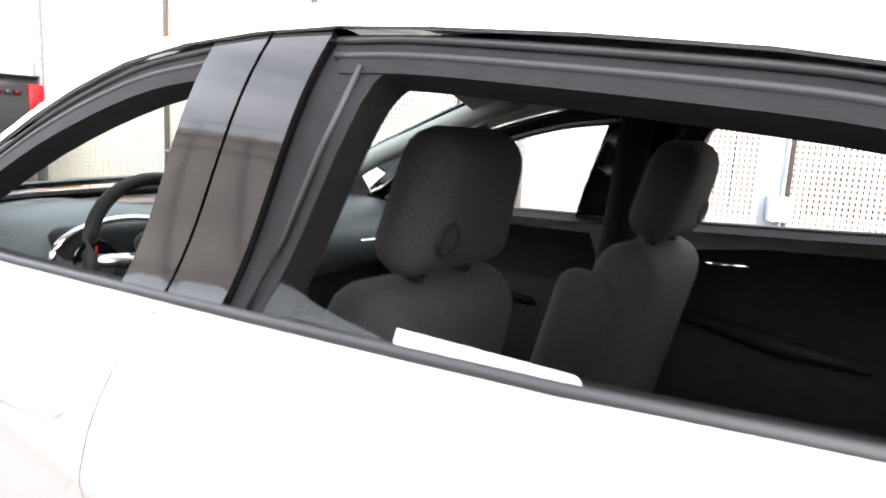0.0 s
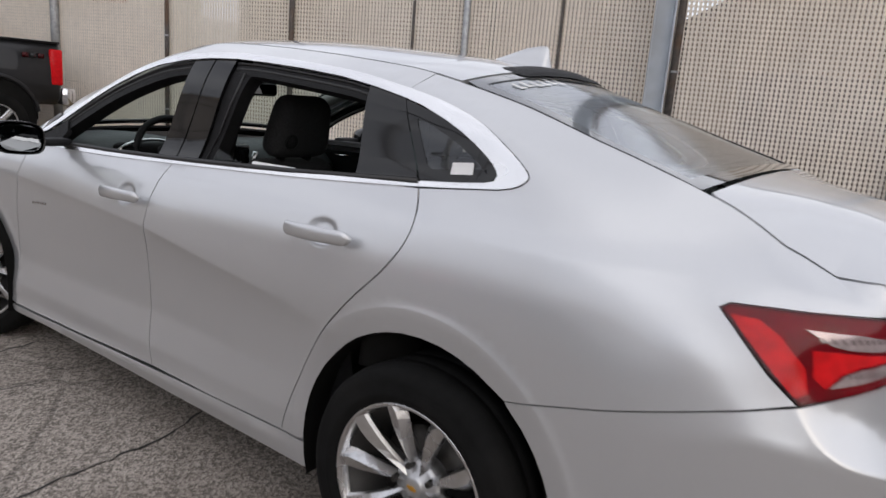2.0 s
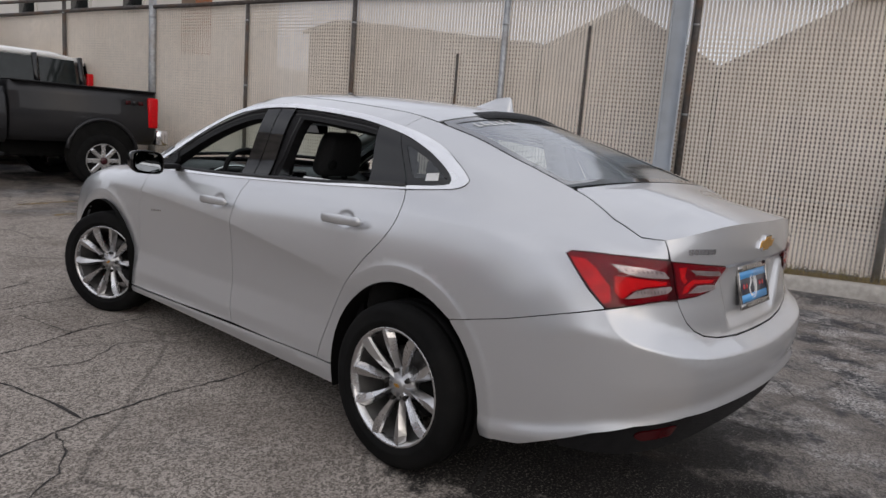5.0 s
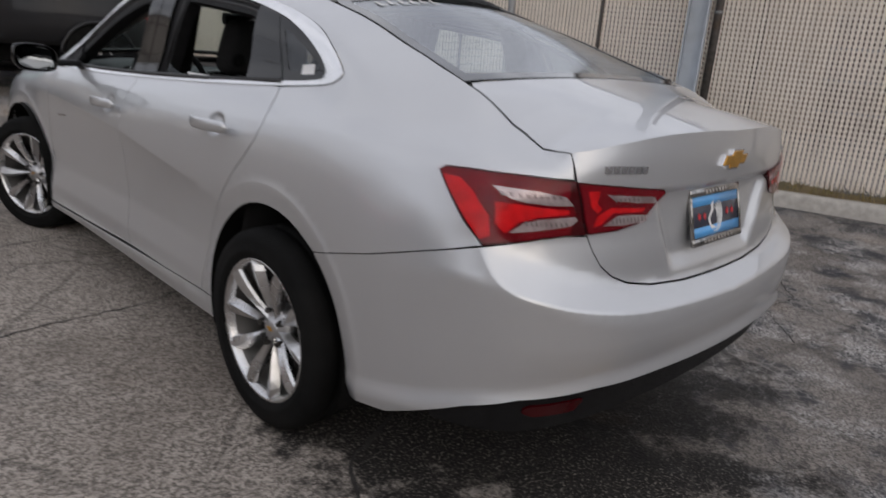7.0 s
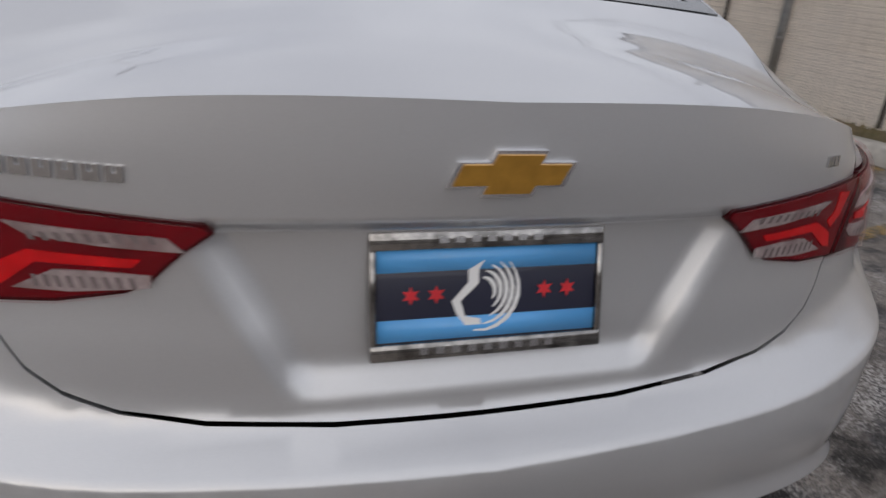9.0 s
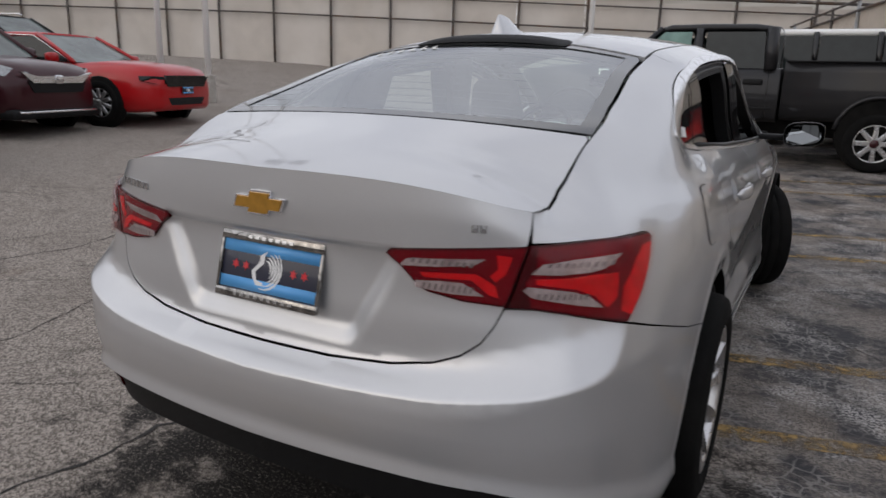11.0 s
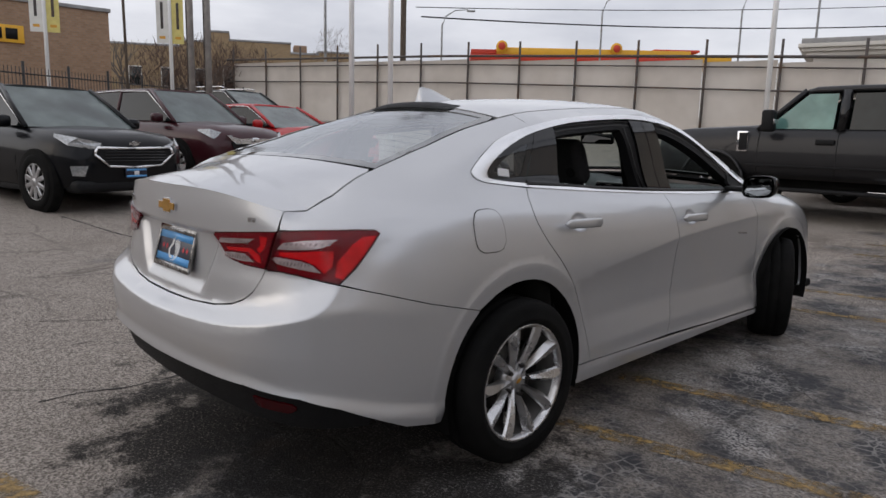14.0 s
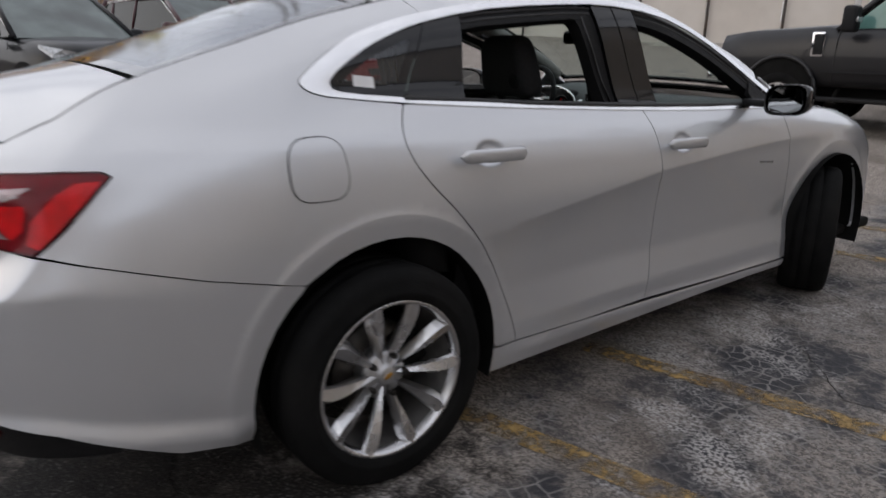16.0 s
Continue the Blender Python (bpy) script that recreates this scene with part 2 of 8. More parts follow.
LENS = glass_mat("lamp_cover", (1.0, 0.93, 0.93), rough=0.0, gloss=0.018, edge=0.35)
GOLD = mat("gold_emblem", (0.62, 0.33, 0.06), 0.30, 0.7, var=0.12, scale=60)
PANE = glass_mat("tinted_side_glass", (0.24, 0.27, 0.27))
REAR_PANE = glass_mat("tinted_rear_glass", (0.66, 0.78, 0.73), rough=0.08, gloss=0.32)
CLEAR_PANE = glass_mat("clear_green_glass", (0.72, 0.80, 0.76))
FRIT = mat("dark_glass_border", (0.03, 0.032, 0.034), 0.05, var=0.15, coat=0.8, rvar=0.02)
PAPER = mat("white_paper", (0.80, 0.80, 0.80), 0.7, var=0.06, scale=30)
MIRROR = mat("mirror_glass", (0.38, 0.40, 0.41), 0.02, 1.0, var=0.01, rvar=0.01)
PLATE_BLUE = mat("light_blue_print", (0.10, 0.38, 0.78), 0.35, var=0.06, coat=0.4)
PLATE_NAVY = mat("navy_print", (0.012, 0.014, 0.035), 0.35, var=0.1, coat=0.4)
PLATE_WHITE = mat("white_print", (0.78, 0.78, 0.78), 0.4, var=0.06, coat=0.3)
PLATE_RED = mat("red_print", (0.62, 0.02, 0.03), 0.4, var=0.1, coat=0.3)
BADGE = mat("dark_chrome_badge", (0.62, 0.62, 0.63), 0.2, 1.0, var=0.1)
BARREL = mat("dull_rim_barrel", (0.16, 0.155, 0.15), 0.5, 0.6, var=0.25, scale=20)
BRAKE_DISC = mat("grey_brake_steel", (0.07, 0.066, 0.062), 0.45, 0.9, var=0.3, scale=20)
# dirty underbody parts, and the shade painted on parked vehicles' arch discs
UNDER = mat("dirty_underbody_and_shade", (0.006, 0.0058, 0.0055), 0.9, spec=0.15, var=0.4)



# ---- the lot ----
def ground_z(x, y):
    """The lot is a shallow bowl round the car."""
    r = math.hypot(x, y)
    r = r if r < 26 else 26 + (r - 26) * 0.1
    k = max(0.0, -x - 3.0)
    rise = 0.036 * k * k / (k + 0.8) if k < 5 else 0.155 + 0.02 * (k - 5)
    return 0.0021 * max(0.0, r - 1.0) ** 2 + min(rise, 0.5)


def asphalt_mat():
    """Worn asphalt: stone chips, patches of darker seal coat, salt bloom, hair cracks, oil and painted shade under the
    tail.
    """
    m = bpy.data.materials.new("worn_asphalt")
    m.use_nodes = True
    nt = m.node_tree
    L, N = nt.links.new, nt.nodes.new
    b = nt.nodes["Principled BSDF"]
    tc = N("ShaderNodeTexCoord")

    def noise_tex(scale, detail=5.0, rough=0.55, vec=None):
        n = N("ShaderNodeTexNoise")
        n.inputs["Scale"].default_value, n.inputs["Detail"].default_value, n.inputs["Roughness"].default_value = scale, detail, rough
        L(vec or tc.outputs["Object"], n.inputs["Vector"])
        return n.outputs["Fac"]

    def band(fac, lo, hi, a=0.0, c=1.0):
        r = N("ShaderNodeMapRange")
        r.inputs["From Min"].default_value, r.inputs["From Max"].default_value = lo, hi
        r.inputs["To Min"].default_value, r.inputs["To Max"].default_value = a, c
        r.interpolation_type = "SMOOTHSTEP"
        L(fac, r.inputs["Value"])
        return r.outputs["Result"]

    def mixc(fac, c1, c2):
        x = N("ShaderNodeMixRGB")
        for k, c in (("Color1", c1), ("Color2", c2)):
            if isinstance(c, tuple):
                x.inputs[k].default_value = (*c, 1)
            else:
                L(c, x.inputs[k])
        L(fac, x.inputs["Fac"])
        return x.outputs["Color"]

    def mul(a, c):
        x = N("ShaderNodeMath")
        x.operation = "MULTIPLY"
        for i, v in enumerate((a, c)):
            if isinstance(v, float):
                x.inputs[i].default_value = v
            else:
                L(v, x.inputs[i])
        return x.outputs[0]

    chips = N("ShaderNodeTexVoronoi")
    chips.inputs["Scale"].default_value = 115.0
    L(tc.outputs["Object"], chips.inputs["Vector"])
    sep = N("ShaderNodeSeparateColor")
    L(chips.outputs["Color"], sep.inputs["Color"])
    fine = noise_tex(210.0, 3.0)
    base = mixc(band(sep.outputs["Red"], 0.15, 0.95), (0.125, 0.108, 0.094), (0.40, 0.352, 0.310))
    base = mixc(band(fine, 0.57, 0.66, 0, 0.85), base, (0.58, 0.53, 0.48))
    grad = N("ShaderNodeSeparateXYZ")
    L(tc.outputs["Object"], grad.inputs["Vector"])
    base = mixc(mul(band(noise_tex(0.9, 6.0, 0.6), 0.48, 0.66, 0, 0.6), band(grad.outputs["X"], -2.2, 0.2, 0.35, 1.0)), base, (0.10, 0.080, 0.064))
    base = mixc(band(noise_tex(3.4, 8.0, 0.7), 0.56, 0.74, 0, 0.35), base, (0.07, 0.060, 0.052))
    # seal coat: thinner towards the driver's side
    add = N("ShaderNodeMath")
    add.operation = "ADD"
    L(band(grad.outputs["X"], -1.2, 1.8, -0.16, 0.14), add.inputs[0])
    L(noise_tex(0.55, 6.0, 0.6), add.inputs[1])
    worn = noise_tex(2.0, 10.0, 0.70)
    seal = mul(band(add.outputs[0], 0.45, 0.56), band(worn, 0.42, 0.55, 0.98, 0.38))
    base = mixc(seal, base, (0.029, 0.030, 0.036))
    # pale crackle in the seal coat
    cw = N("ShaderNodeMixRGB")
    cw.inputs["Fac"].default_value = 0.06
    L(tc.outputs["Object"], cw.inputs["Color1"])
    cn = N("ShaderNodeTexNoise")
    cn.inputs["Scale"].default_value, cn.inputs["Detail"].default_value = 9.0, 4.0
    L(tc.outputs["Object"], cn.inputs["Vector"])
    L(cn.outputs["Color"], cw.inputs["Color2"])
    cv = N("ShaderNodeTexVoronoi")
    cv.feature = "DISTANCE_TO_EDGE"
    cv.inputs["Scale"].default_value = 17.0
    L(cw.outputs["Color"], cv.inputs["Vector"])
    veins = mul(mul(band(cv.outputs["Distance"], 0.02, 0.09, 0.75, 0.0), seal), band(noise_tex(1.3, 5.0, 0.6), 0.44, 0.56))
    base = mixc(veins, base, (0.30, 0.285, 0.27))
    # salt bloom on the seal coat
    bloom = mul(band(noise_tex(1.6, 10.0, 0.76), 0.48, 0.60, 0, 0.9), band(add.outputs[0], 0.45, 0.58))
    base = mixc(mul(bloom, band(noise_tex(75.0, 5.0), 0.44, 0.56)), base, (0.44, 0.42, 0.405))
    # old oil and tar round the tail, with shade under the car painted in
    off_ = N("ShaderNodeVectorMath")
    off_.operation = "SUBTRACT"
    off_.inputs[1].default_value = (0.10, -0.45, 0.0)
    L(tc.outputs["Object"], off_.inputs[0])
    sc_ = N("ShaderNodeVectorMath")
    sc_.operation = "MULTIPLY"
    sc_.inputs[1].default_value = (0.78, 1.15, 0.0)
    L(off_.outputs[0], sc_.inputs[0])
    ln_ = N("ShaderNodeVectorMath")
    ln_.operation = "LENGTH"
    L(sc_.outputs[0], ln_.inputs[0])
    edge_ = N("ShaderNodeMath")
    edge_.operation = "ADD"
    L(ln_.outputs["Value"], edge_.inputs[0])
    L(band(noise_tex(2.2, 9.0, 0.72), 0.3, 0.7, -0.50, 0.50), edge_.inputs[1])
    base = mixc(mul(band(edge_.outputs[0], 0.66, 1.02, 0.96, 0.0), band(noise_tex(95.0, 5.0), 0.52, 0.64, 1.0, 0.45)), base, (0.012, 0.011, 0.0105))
    # grain in clumps
    base = mixc(band(noise_tex(14.0, 6.0, 0.65), 0.50, 0.72, 0, 0.22), base, (0.055, 0.049, 0.044))
    # rust and oil
    base = mixc(band(noise_tex(0.7, 5.0, 0.5), 0.64, 0.74, 0, 0.35), base, (0.14, 0.085, 0.05))
    # hair cracks
    warp = N("ShaderNodeMixRGB")
    warp.inputs["Fac"].default_value = 0.12
    L(tc.outputs["Object"], warp.inputs["Color1"])
    wn2 = N("ShaderNodeTexNoise")
    wn2.inputs["Scale"].default_value, wn2.inputs["Detail"].default_value = 2.5, 6.0
    L(tc.outputs["Object"], wn2.inputs["Vector"])
    L(wn2.outputs["Color"], warp.inputs["Color2"])
    vo = N("ShaderNodeTexVoronoi")
    vo.feature = "DISTANCE_TO_EDGE"
    vo.inputs["Scale"].default_value = 0.85
    L(warp.outputs["Color"], vo.inputs["Vector"])
    crack = mul(band(vo.outputs["Distance"], 0.004, 0.013, 1.0, 0.0), band(noise_tex(0.6, 3.0), 0.40, 0.52))
    base = mixc(mul(crack, 0.35), base, (0.022, 0.020, 0.018))
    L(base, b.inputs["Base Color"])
    L(band(add.outputs[0], 0.45, 0.6, 0.92, 0.60), b.inputs["Roughness"])
    b.inputs["Specular IOR Level"].default_value = 0.25
    hsum = N("ShaderNodeMath")
    hsum.operation = "SUBTRACT"
    L(mul(chips.outputs["Distance"], 0.6), hsum.inputs[0])
    L(mul(crack, 0.8), hsum.inputs[1])
    h2 = N("ShaderNodeMath")
    h2.operation = "ADD"
    L(hsum.outputs[0], h2.inputs[0])
    L(mul(fine, 0.5), h2.inputs[1])
    bn = N("ShaderNodeBump")
    bn.inputs["Strength"].default_value, bn.inputs["Distance"].default_value = 0.5, 0.009
    L(h2.outputs[0], bn.inputs["Height"])
    L(bn.outputs["Normal"], b.inputs["Normal"])
    return m


ASPHALT = asphalt_mat()
xs = sorted(set(list(np.arange(-14, 14.1, 0.5)) + list(np.arange(-60, 60.1, 4)) + [-900, -400, -200, -100, 100, 200, 400, 900]))
me_v = [(x, y, ground_z(x, y)) for y in xs for x in xs]
n = len(xs)
me = bpy.data.meshes.new("ground")
me.from_pydata(me_v, [], [(j * n + i, j * n + i + 1, (j + 1) * n + i + 1, (j + 1) * n + i) for j in range(n - 1) for i in range(n - 1)])
me.materials.append(ASPHALT)
for p in me.polygons:
    p.use_smooth = True
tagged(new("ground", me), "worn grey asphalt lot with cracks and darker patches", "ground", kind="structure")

TAR = mat("crack_filling", (0.026, 0.023, 0.021), 0.85, var=0.4, scale=30, bump=0.5, bscale=90)
YELLOW = mat("worn_yellow_paint", (0.31, 0.205, 0.075), 0.75, var=0.35, scale=25, second=(0.13, 0.09, 0.055), sscale=3.0, bump=0.3, bscale=90)


def worn_paint(m, keep):
    """Lets the paint flake away to bare ground."""
    nt = m.node_tree
    b, out = nt.nodes["Principled BSDF"], nt.nodes["Material Output"]
    tc, nz, mr, tr, ms = (nt.nodes.new(k) for k in ("ShaderNodeTexCoord", "ShaderNodeTexNoise", "ShaderNodeMapRange", "ShaderNodeBsdfTransparent", "ShaderNodeMixShader"))
    nz.inputs["Scale"].default_value, nz.inputs["Detail"].default_value, nz.inputs["Roughness"].default_value = 13.0, 10.0, 0.78
    nt.links.new(tc.outputs["Object"], nz.inputs["Vector"])
    mr.inputs["From Min"].default_value, mr.inputs["From Max"].default_value = keep - 0.09, keep + 0.09
    nt.links.new(nz.outputs["Fac"], mr.inputs["Value"])
    nt.links.new(mr.outputs["Result"], ms.inputs["Fac"])
    nt.links.new(tr.outputs["BSDF"], ms.inputs[1])
    nt.links.new(b.outputs["BSDF"], ms.inputs[2])
    nt.links.new(ms.outputs["Shader"], out.inputs["Surface"])


worn_paint(YELLOW, 0.51)


def strip_on_ground(name, pts, width, material, lift=0.003, wobble=0.0, label="", category=""):
    rng = random.Random(len(name) + int(100 * abs(pts[0][0])))
    line = []
    for a, b in zip(pts, pts[1:]):
        k = max(2, int(math.hypot(b[0] - a[0], b[1] - a[1]) / 0.045)) if wobble else 12
        line += [(a[0] + (b[0] - a[0]) * i / k + rng.uniform(-wobble, wobble), a[1] + (b[1] - a[1]) * i / k + rng.uniform(-wobble, wobble)) for i in range(k)]
    line.append(pts[-1])
    bm = bmesh.new()
    rows = []
    for i, p in enumerate(line):
        q0, q1 = Vector(line[max(i - 1, 0)]), Vector(line[min(i + 1, len(line) - 1)])
        t = (q1 - q0).normalized()
        nrm = Vector((-t.y, t.x))
        w = width * (rng.uniform(0.35, 1.25) if wobble else 1) / 2
        row = []
        for s in (-1, 1):
            q = Vector(p) + nrm * s * w
            row.append(bm.verts.new((q.x, q.y, ground_z(q.x, q.y) + lift)))
        rows.append(row)
    for a, b in zip(rows, rows[1:]):
        bm.faces.new((a[0], a[1], b[1], b[0]))
    bmesh.ops.recalc_face_normals(bm, faces=bm.faces)
    return tagged(part(name, bm, material, smooth=False), label, category, kind="structure")


for pts, w in (
    ([(-3.2, 0.55), (-1.91, 1.02), (-1.62, 1.13), (-1.21, 1.21), (-0.84, 1.22), (-0.55, 1.32), (0.1, 1.45)], 0.022),
    ([(-1.85, 2.1), (-1.72, 1.65), (-1.65, 1.38), (-1.63, 1.16)], 0.030),
    ([(-1.76, 1.07), (-1.79, 0.89), (-1.87, 0.73), (-2.2, 0.45)], 0.016),
    ([(-2.6, 2.0), (-1.55, 2.23), (-1.08, 2.45), (-0.7, 2.48)], 0.020),
    ([(-1.9, 2.95), (-1.29, 3.10), (-0.95, 3.17), (-0.6, 3.3)], 0.014),
    ([(-1.34, 2.92), (-1.27, 2.63), (-1.2, 2.40)], 0.012),
    ([(-1.01, -1.29), (-1.03, -1.15), (-0.95, -0.9), (-0.96, -0.64), (-0.80, -0.37), (-0.45, -0.2)], 0.030),
    ([(-2.6, -1.0), (-2.33, -0.60), (-2.27, -0.40), (-2.5, 0.2)], 0.014),
    ([(-6.9, 0.4), (-5.7, 0.59), (-5.02, 0.75), (-4.2, 0.6)], 0.05),
    ([(-1.89, -1.0), (-1.85, -0.76), (-1.54, -0.56)], 0.012),
    ([(1.2, 1.95), (1.38, 1.76), (1.52, 1.63), (1.9, 1.7)], 0.010),
    ([(0.8, 2.92), (1.08, 2.69), (1.38, 2.85), (1.9, 2.9)], 0.010),
    ([(-3.9, -0.6), (-3.6, 0.8), (-3.9, 2.2), (-3.4, 3.6)], 0.02),
    ([(-5.4, 2.4), (-4.2, 2.9), (-3.0, 3.9)], 0.03),
    ([(-2.05, 1.0), (-2.0, 1.25), (-2.12, 1.5), (-2.05, 1.8), (-2.3, 2.3)], 0.016),
    ([(-1.60, 1.9), (-1.35, 1.85), (-1.1, 2.05), (-0.9, 2.0)], 0.012),
    ([(-2.9, 3.2), (-2.2, 3.0), (-1.7, 3.4), (-1.0, 3.75)], 0.018),
    ([(1.5, -0.9), (1.9, -0.6), (2.2, -0.65), (2.9, -0.2)], 0.010),
    ([(-0.4, -1.6), (0.0, -1.75), (0.35, -1.7), (0.6, -1.9)], 0.012),
    ([(2.0, 1.2), (2.3, 0.9), (2.7, 0.95), (3.1, 0.6)], 0.010),
):
    strip_on_ground("asphalt_crack", pts, w * 0.62, TAR, 0.0025, 0.010, "open crack in the asphalt", "crack")
# bay lines: pairs that lean towards the fence
for x0, y0, x1 in ((0.62, 0.40, 4.5), (0.60, 1.22, 4.4), (0.45, 3.56, 4.0), (0.40, 4.40, 3.9), (0.2, 6.75, 3.3), (0.1, 7.6, 3.1), (-1.3, -1.87, -0.05)):
    strip_on_ground("bay_line", [(x0, y0), (x1, y0 + (x1 - x0) * 0.245)], 0.11, YELLOW, 0.004, label="worn yellow parking bay line", category="road marking")

# ---- the near fence: chain link over pale screening, on the far side of a kerb ----
FD, FA = 5.40, radians(14)
FN, FT = Vector((math.cos(FA), math.sin(FA), 0)), Vector((-math.sin(FA), math.cos(FA), 0))


def on_fence(s, z, d=FD):
    p = FN * d + FT * s
    return Vector((p.x, p.y, z))


CONCRETE = mat("weathered_concrete", (0.40, 0.375, 0.34), 0.9, var=0.18, scale=14, bump=0.4, bscale=45, second=(0.27, 0.245, 0.215), sscale=1.6)
STEEL = mat("galvanised_steel", (0.36, 0.37, 0.38), 0.5, 0.6, var=0.2, scale=20, second=(0.24, 0.22, 0.20), sscale=3)
DARK_STEEL = mat("dark_rusty_steel", (0.085, 0.075, 0.07), 0.7, 0.3, var=0.35, scale=18, second=(0.12, 0.07, 0.04), sscale=2.5)
PALE_STEEL = mat("pale_grey_painted_steel", (0.46, 0.50, 0.55), 0.5, var=0.08, scale=6, second=(0.36, 0.37, 0.38))
SLAT = mat("pale_screen_slat", (0.82, 0.745, 0.655), 0.6, var=0.07, scale=3.5, second=(0.86, 0.81, 0.75), sscale=0.5, placed=True)
WIRE = mat("pale_fence_wire", (0.74, 0.68, 0.61), 0.5, 0.0, var=0.12, scale=12, second=(0.60, 0.53, 0.45), sscale=0.6)
DIRT = mat("dry_dirt_and_weeds", (0.16, 0.115, 0.055), 0.95, var=0.4, scale=9, bump=0.9, bscale=40, second=(0.10, 0.085, 0.04), sscale=2)
F0, F1 = -7.6, 23.5
fence = thing("chain_link_fence", "chain-link fence backed with pale tan screening slats", "fence", kind="")


def ribbon(bm, a, b, w, t, out):
    """A flat bar from a to b, w wide, t thick."""
    d = (b - a).normalized()
    s = d.cross(out).normalized() * w / 2
    o = out * t
    v = [bm.verts.new(p) for p in (a - s, a + s, b + s, b - s, a - s - o, a + s - o, b + s - o, b - s - o)]
    for f in ((0, 1, 2, 3), (0, 4, 5, 1), (1, 5, 6, 2), (2, 6, 7, 3), (3, 7, 4, 0)):
        bm.faces.new([v[i] for i in f])


def fence_top(s):
    return float(np.interp(s, [-8, -1.6, 1.7, 5, 10, 13, 24], [2.95, 3.08, 3.15, 3.17, 3.09, 3.01, 2.85])) + 0.006 * math.sin(s * 1.3)


def fence_low(s):
    p = on_fence(s, 0)
    return ground_z(p.x, p.y) + 0.14


rng = random.Random(4)
PITCH, SLAT_W = 0.044, 0.0265
near_slats = []
bm = bmesh.new()
s = F0
while s < F1:
    off = rng.uniform(-0.002, 0.002)
    lo_, hi_ = rng.uniform(-0.02, 0.03), rng.uniform(0.0, 0.02)
    if -4.2 < s < 8.95:
        near_slats.append((s, off, lo_, hi_))
    else:
        ribbon(bm, on_fence(s, fence_low(s) + lo_, FD + 0.010 + off), on_fence(s + rng.uniform(-0.002, 0.002), fence_top(s) - hi_, FD + 0.010 + off), SLAT_W, 0.003, -FN)
    s += PITCH
bmesh.ops.recalc_face_normals(bm, faces=bm.faces)
o = part("screen_slats", bm, SLAT, fence, "pale tan upright slats", smooth=False)
o["kind"] = "stuff"
# the wires that lean one way pass before the slats, the others behind them
bm = bmesh.new()
for dirn in (1, -1):
    s = F0 - 3.2
    while s < F1 + 3.2:
        a_s, b_s = s, s + dirn * 3.03 * 0.86
        lo, hi = min(a_s, b_s), max(a_s, b_s)
        if hi > F0 and lo < F1:
            c0, c1 = max(0.0, ((F0 if dirn > 0 else F1) - a_s) / (b_s - a_s)), min(1.0, ((F1 if dirn > 0 else F0) - a_s) / (b_s - a_s))
            if c1 > c0:
                p0, p1 = a_s + (b_s - a_s) * c0, a_s + (b_s - a_s) * c1
                z0, z1 = fence_low(p0) + (fence_top(p0) - fence_low(p0)) * c0, fence_low(p1) + (fence_top(p1) - fence_low(p1)) * c1
                d_ = FD if dirn < 0 else FD + 0.016
                ribbon(bm, on_fence(p0, z0, d_), on_fence(p1, z1, d_), 0.0075, 0.005, -FN)
        s += PITCH
bmesh.ops.recalc_face_normals(bm, faces=bm.faces)
o = part("wire_mesh", bm, WIRE, fence, "pale diamond wire mesh", smooth=False)
o["kind"] = "stuff"
for s, r_, up_, mt in ((-6.2, 0.036, 0.1, DARK_STEEL), (-4.1, 0.036, 0.1, DARK_STEEL), (-1.92, 0.040, 0.1, STEEL), (0.22, 0.040, 0.9, DARK_STEEL), (2.56, 0.040, 0.35, STEEL), (4.93, 0.034, 0.12, DARK_STEEL), (6.97, 0.030, 0.30, DARK_STEEL), (9.12, 0.062, 0.9, STEEL), (11.5, 0.036, 0.9, DARK_STEEL), (13.7, 0.036, 0.3, DARK_STEEL), (15.9, 0.04, 0.3, STEEL), (18.1, 0.036, 0.3, DARK_STEEL), (20.3, 0.036, 0.3, DARK_STEEL), (22.5, 0.04, 0.3, STEEL)):
    bm = bmesh.new()
    add_tube(bm, [on_fence(s, fence_low(s) - 0.3, FD - 0.045), on_fence(s, fence_top(s) + up_, FD - 0.045)], r_, 10)
    post = part("fence_post", bm, mt, fence, "steel fence post")
    for zz in (0.6, 1.6, 2.6):
        bm = bmesh.new()
        add_lathe(bm, [(r_ + 0.003, -0.012), (r_ + 0.006, 0.0), (r_ + 0.003, 0.012)], 10, "z", Matrix.Translation(on_fence(s, fence_low(s) + zz, FD - 0.045)))
        part("post_clamp", bm, STEEL, post)
for s, z1 in ((1.46, 2.78), (3.24, 2.42), (-3.4, 2.5)):
    bm = bmesh.new()
    add_tube(bm, [on_fence(s, 0.2, FD - 0.012), on_fence(s, z1, FD - 0.012)], 0.017, 8)
    part("rusty_stake", bm, DARK_STEEL, fence, "thin rusty stake")
for z_, r_ in ((0.0, 0.034),):
    bm = bmesh.new()
    add_tube(bm, [on_fence(s, fence_top(s) + z_, FD - 0.05) for s in np.arange(F0, F1, 0.6)], r_, 8)
    part("top_rail", bm, DARK_STEEL, fence, "dark pipe top rail")
bm = bmesh.new()
add_tube(bm, [on_fence(s, 3.30 - 0.015 * (s - 8), FD - 0.12) for s in np.arange(6.4, F1, 1.0)], 0.03, 8)
part("upper_pipe", bm, DARK_STEEL, fence, "dark pipe above the fence")
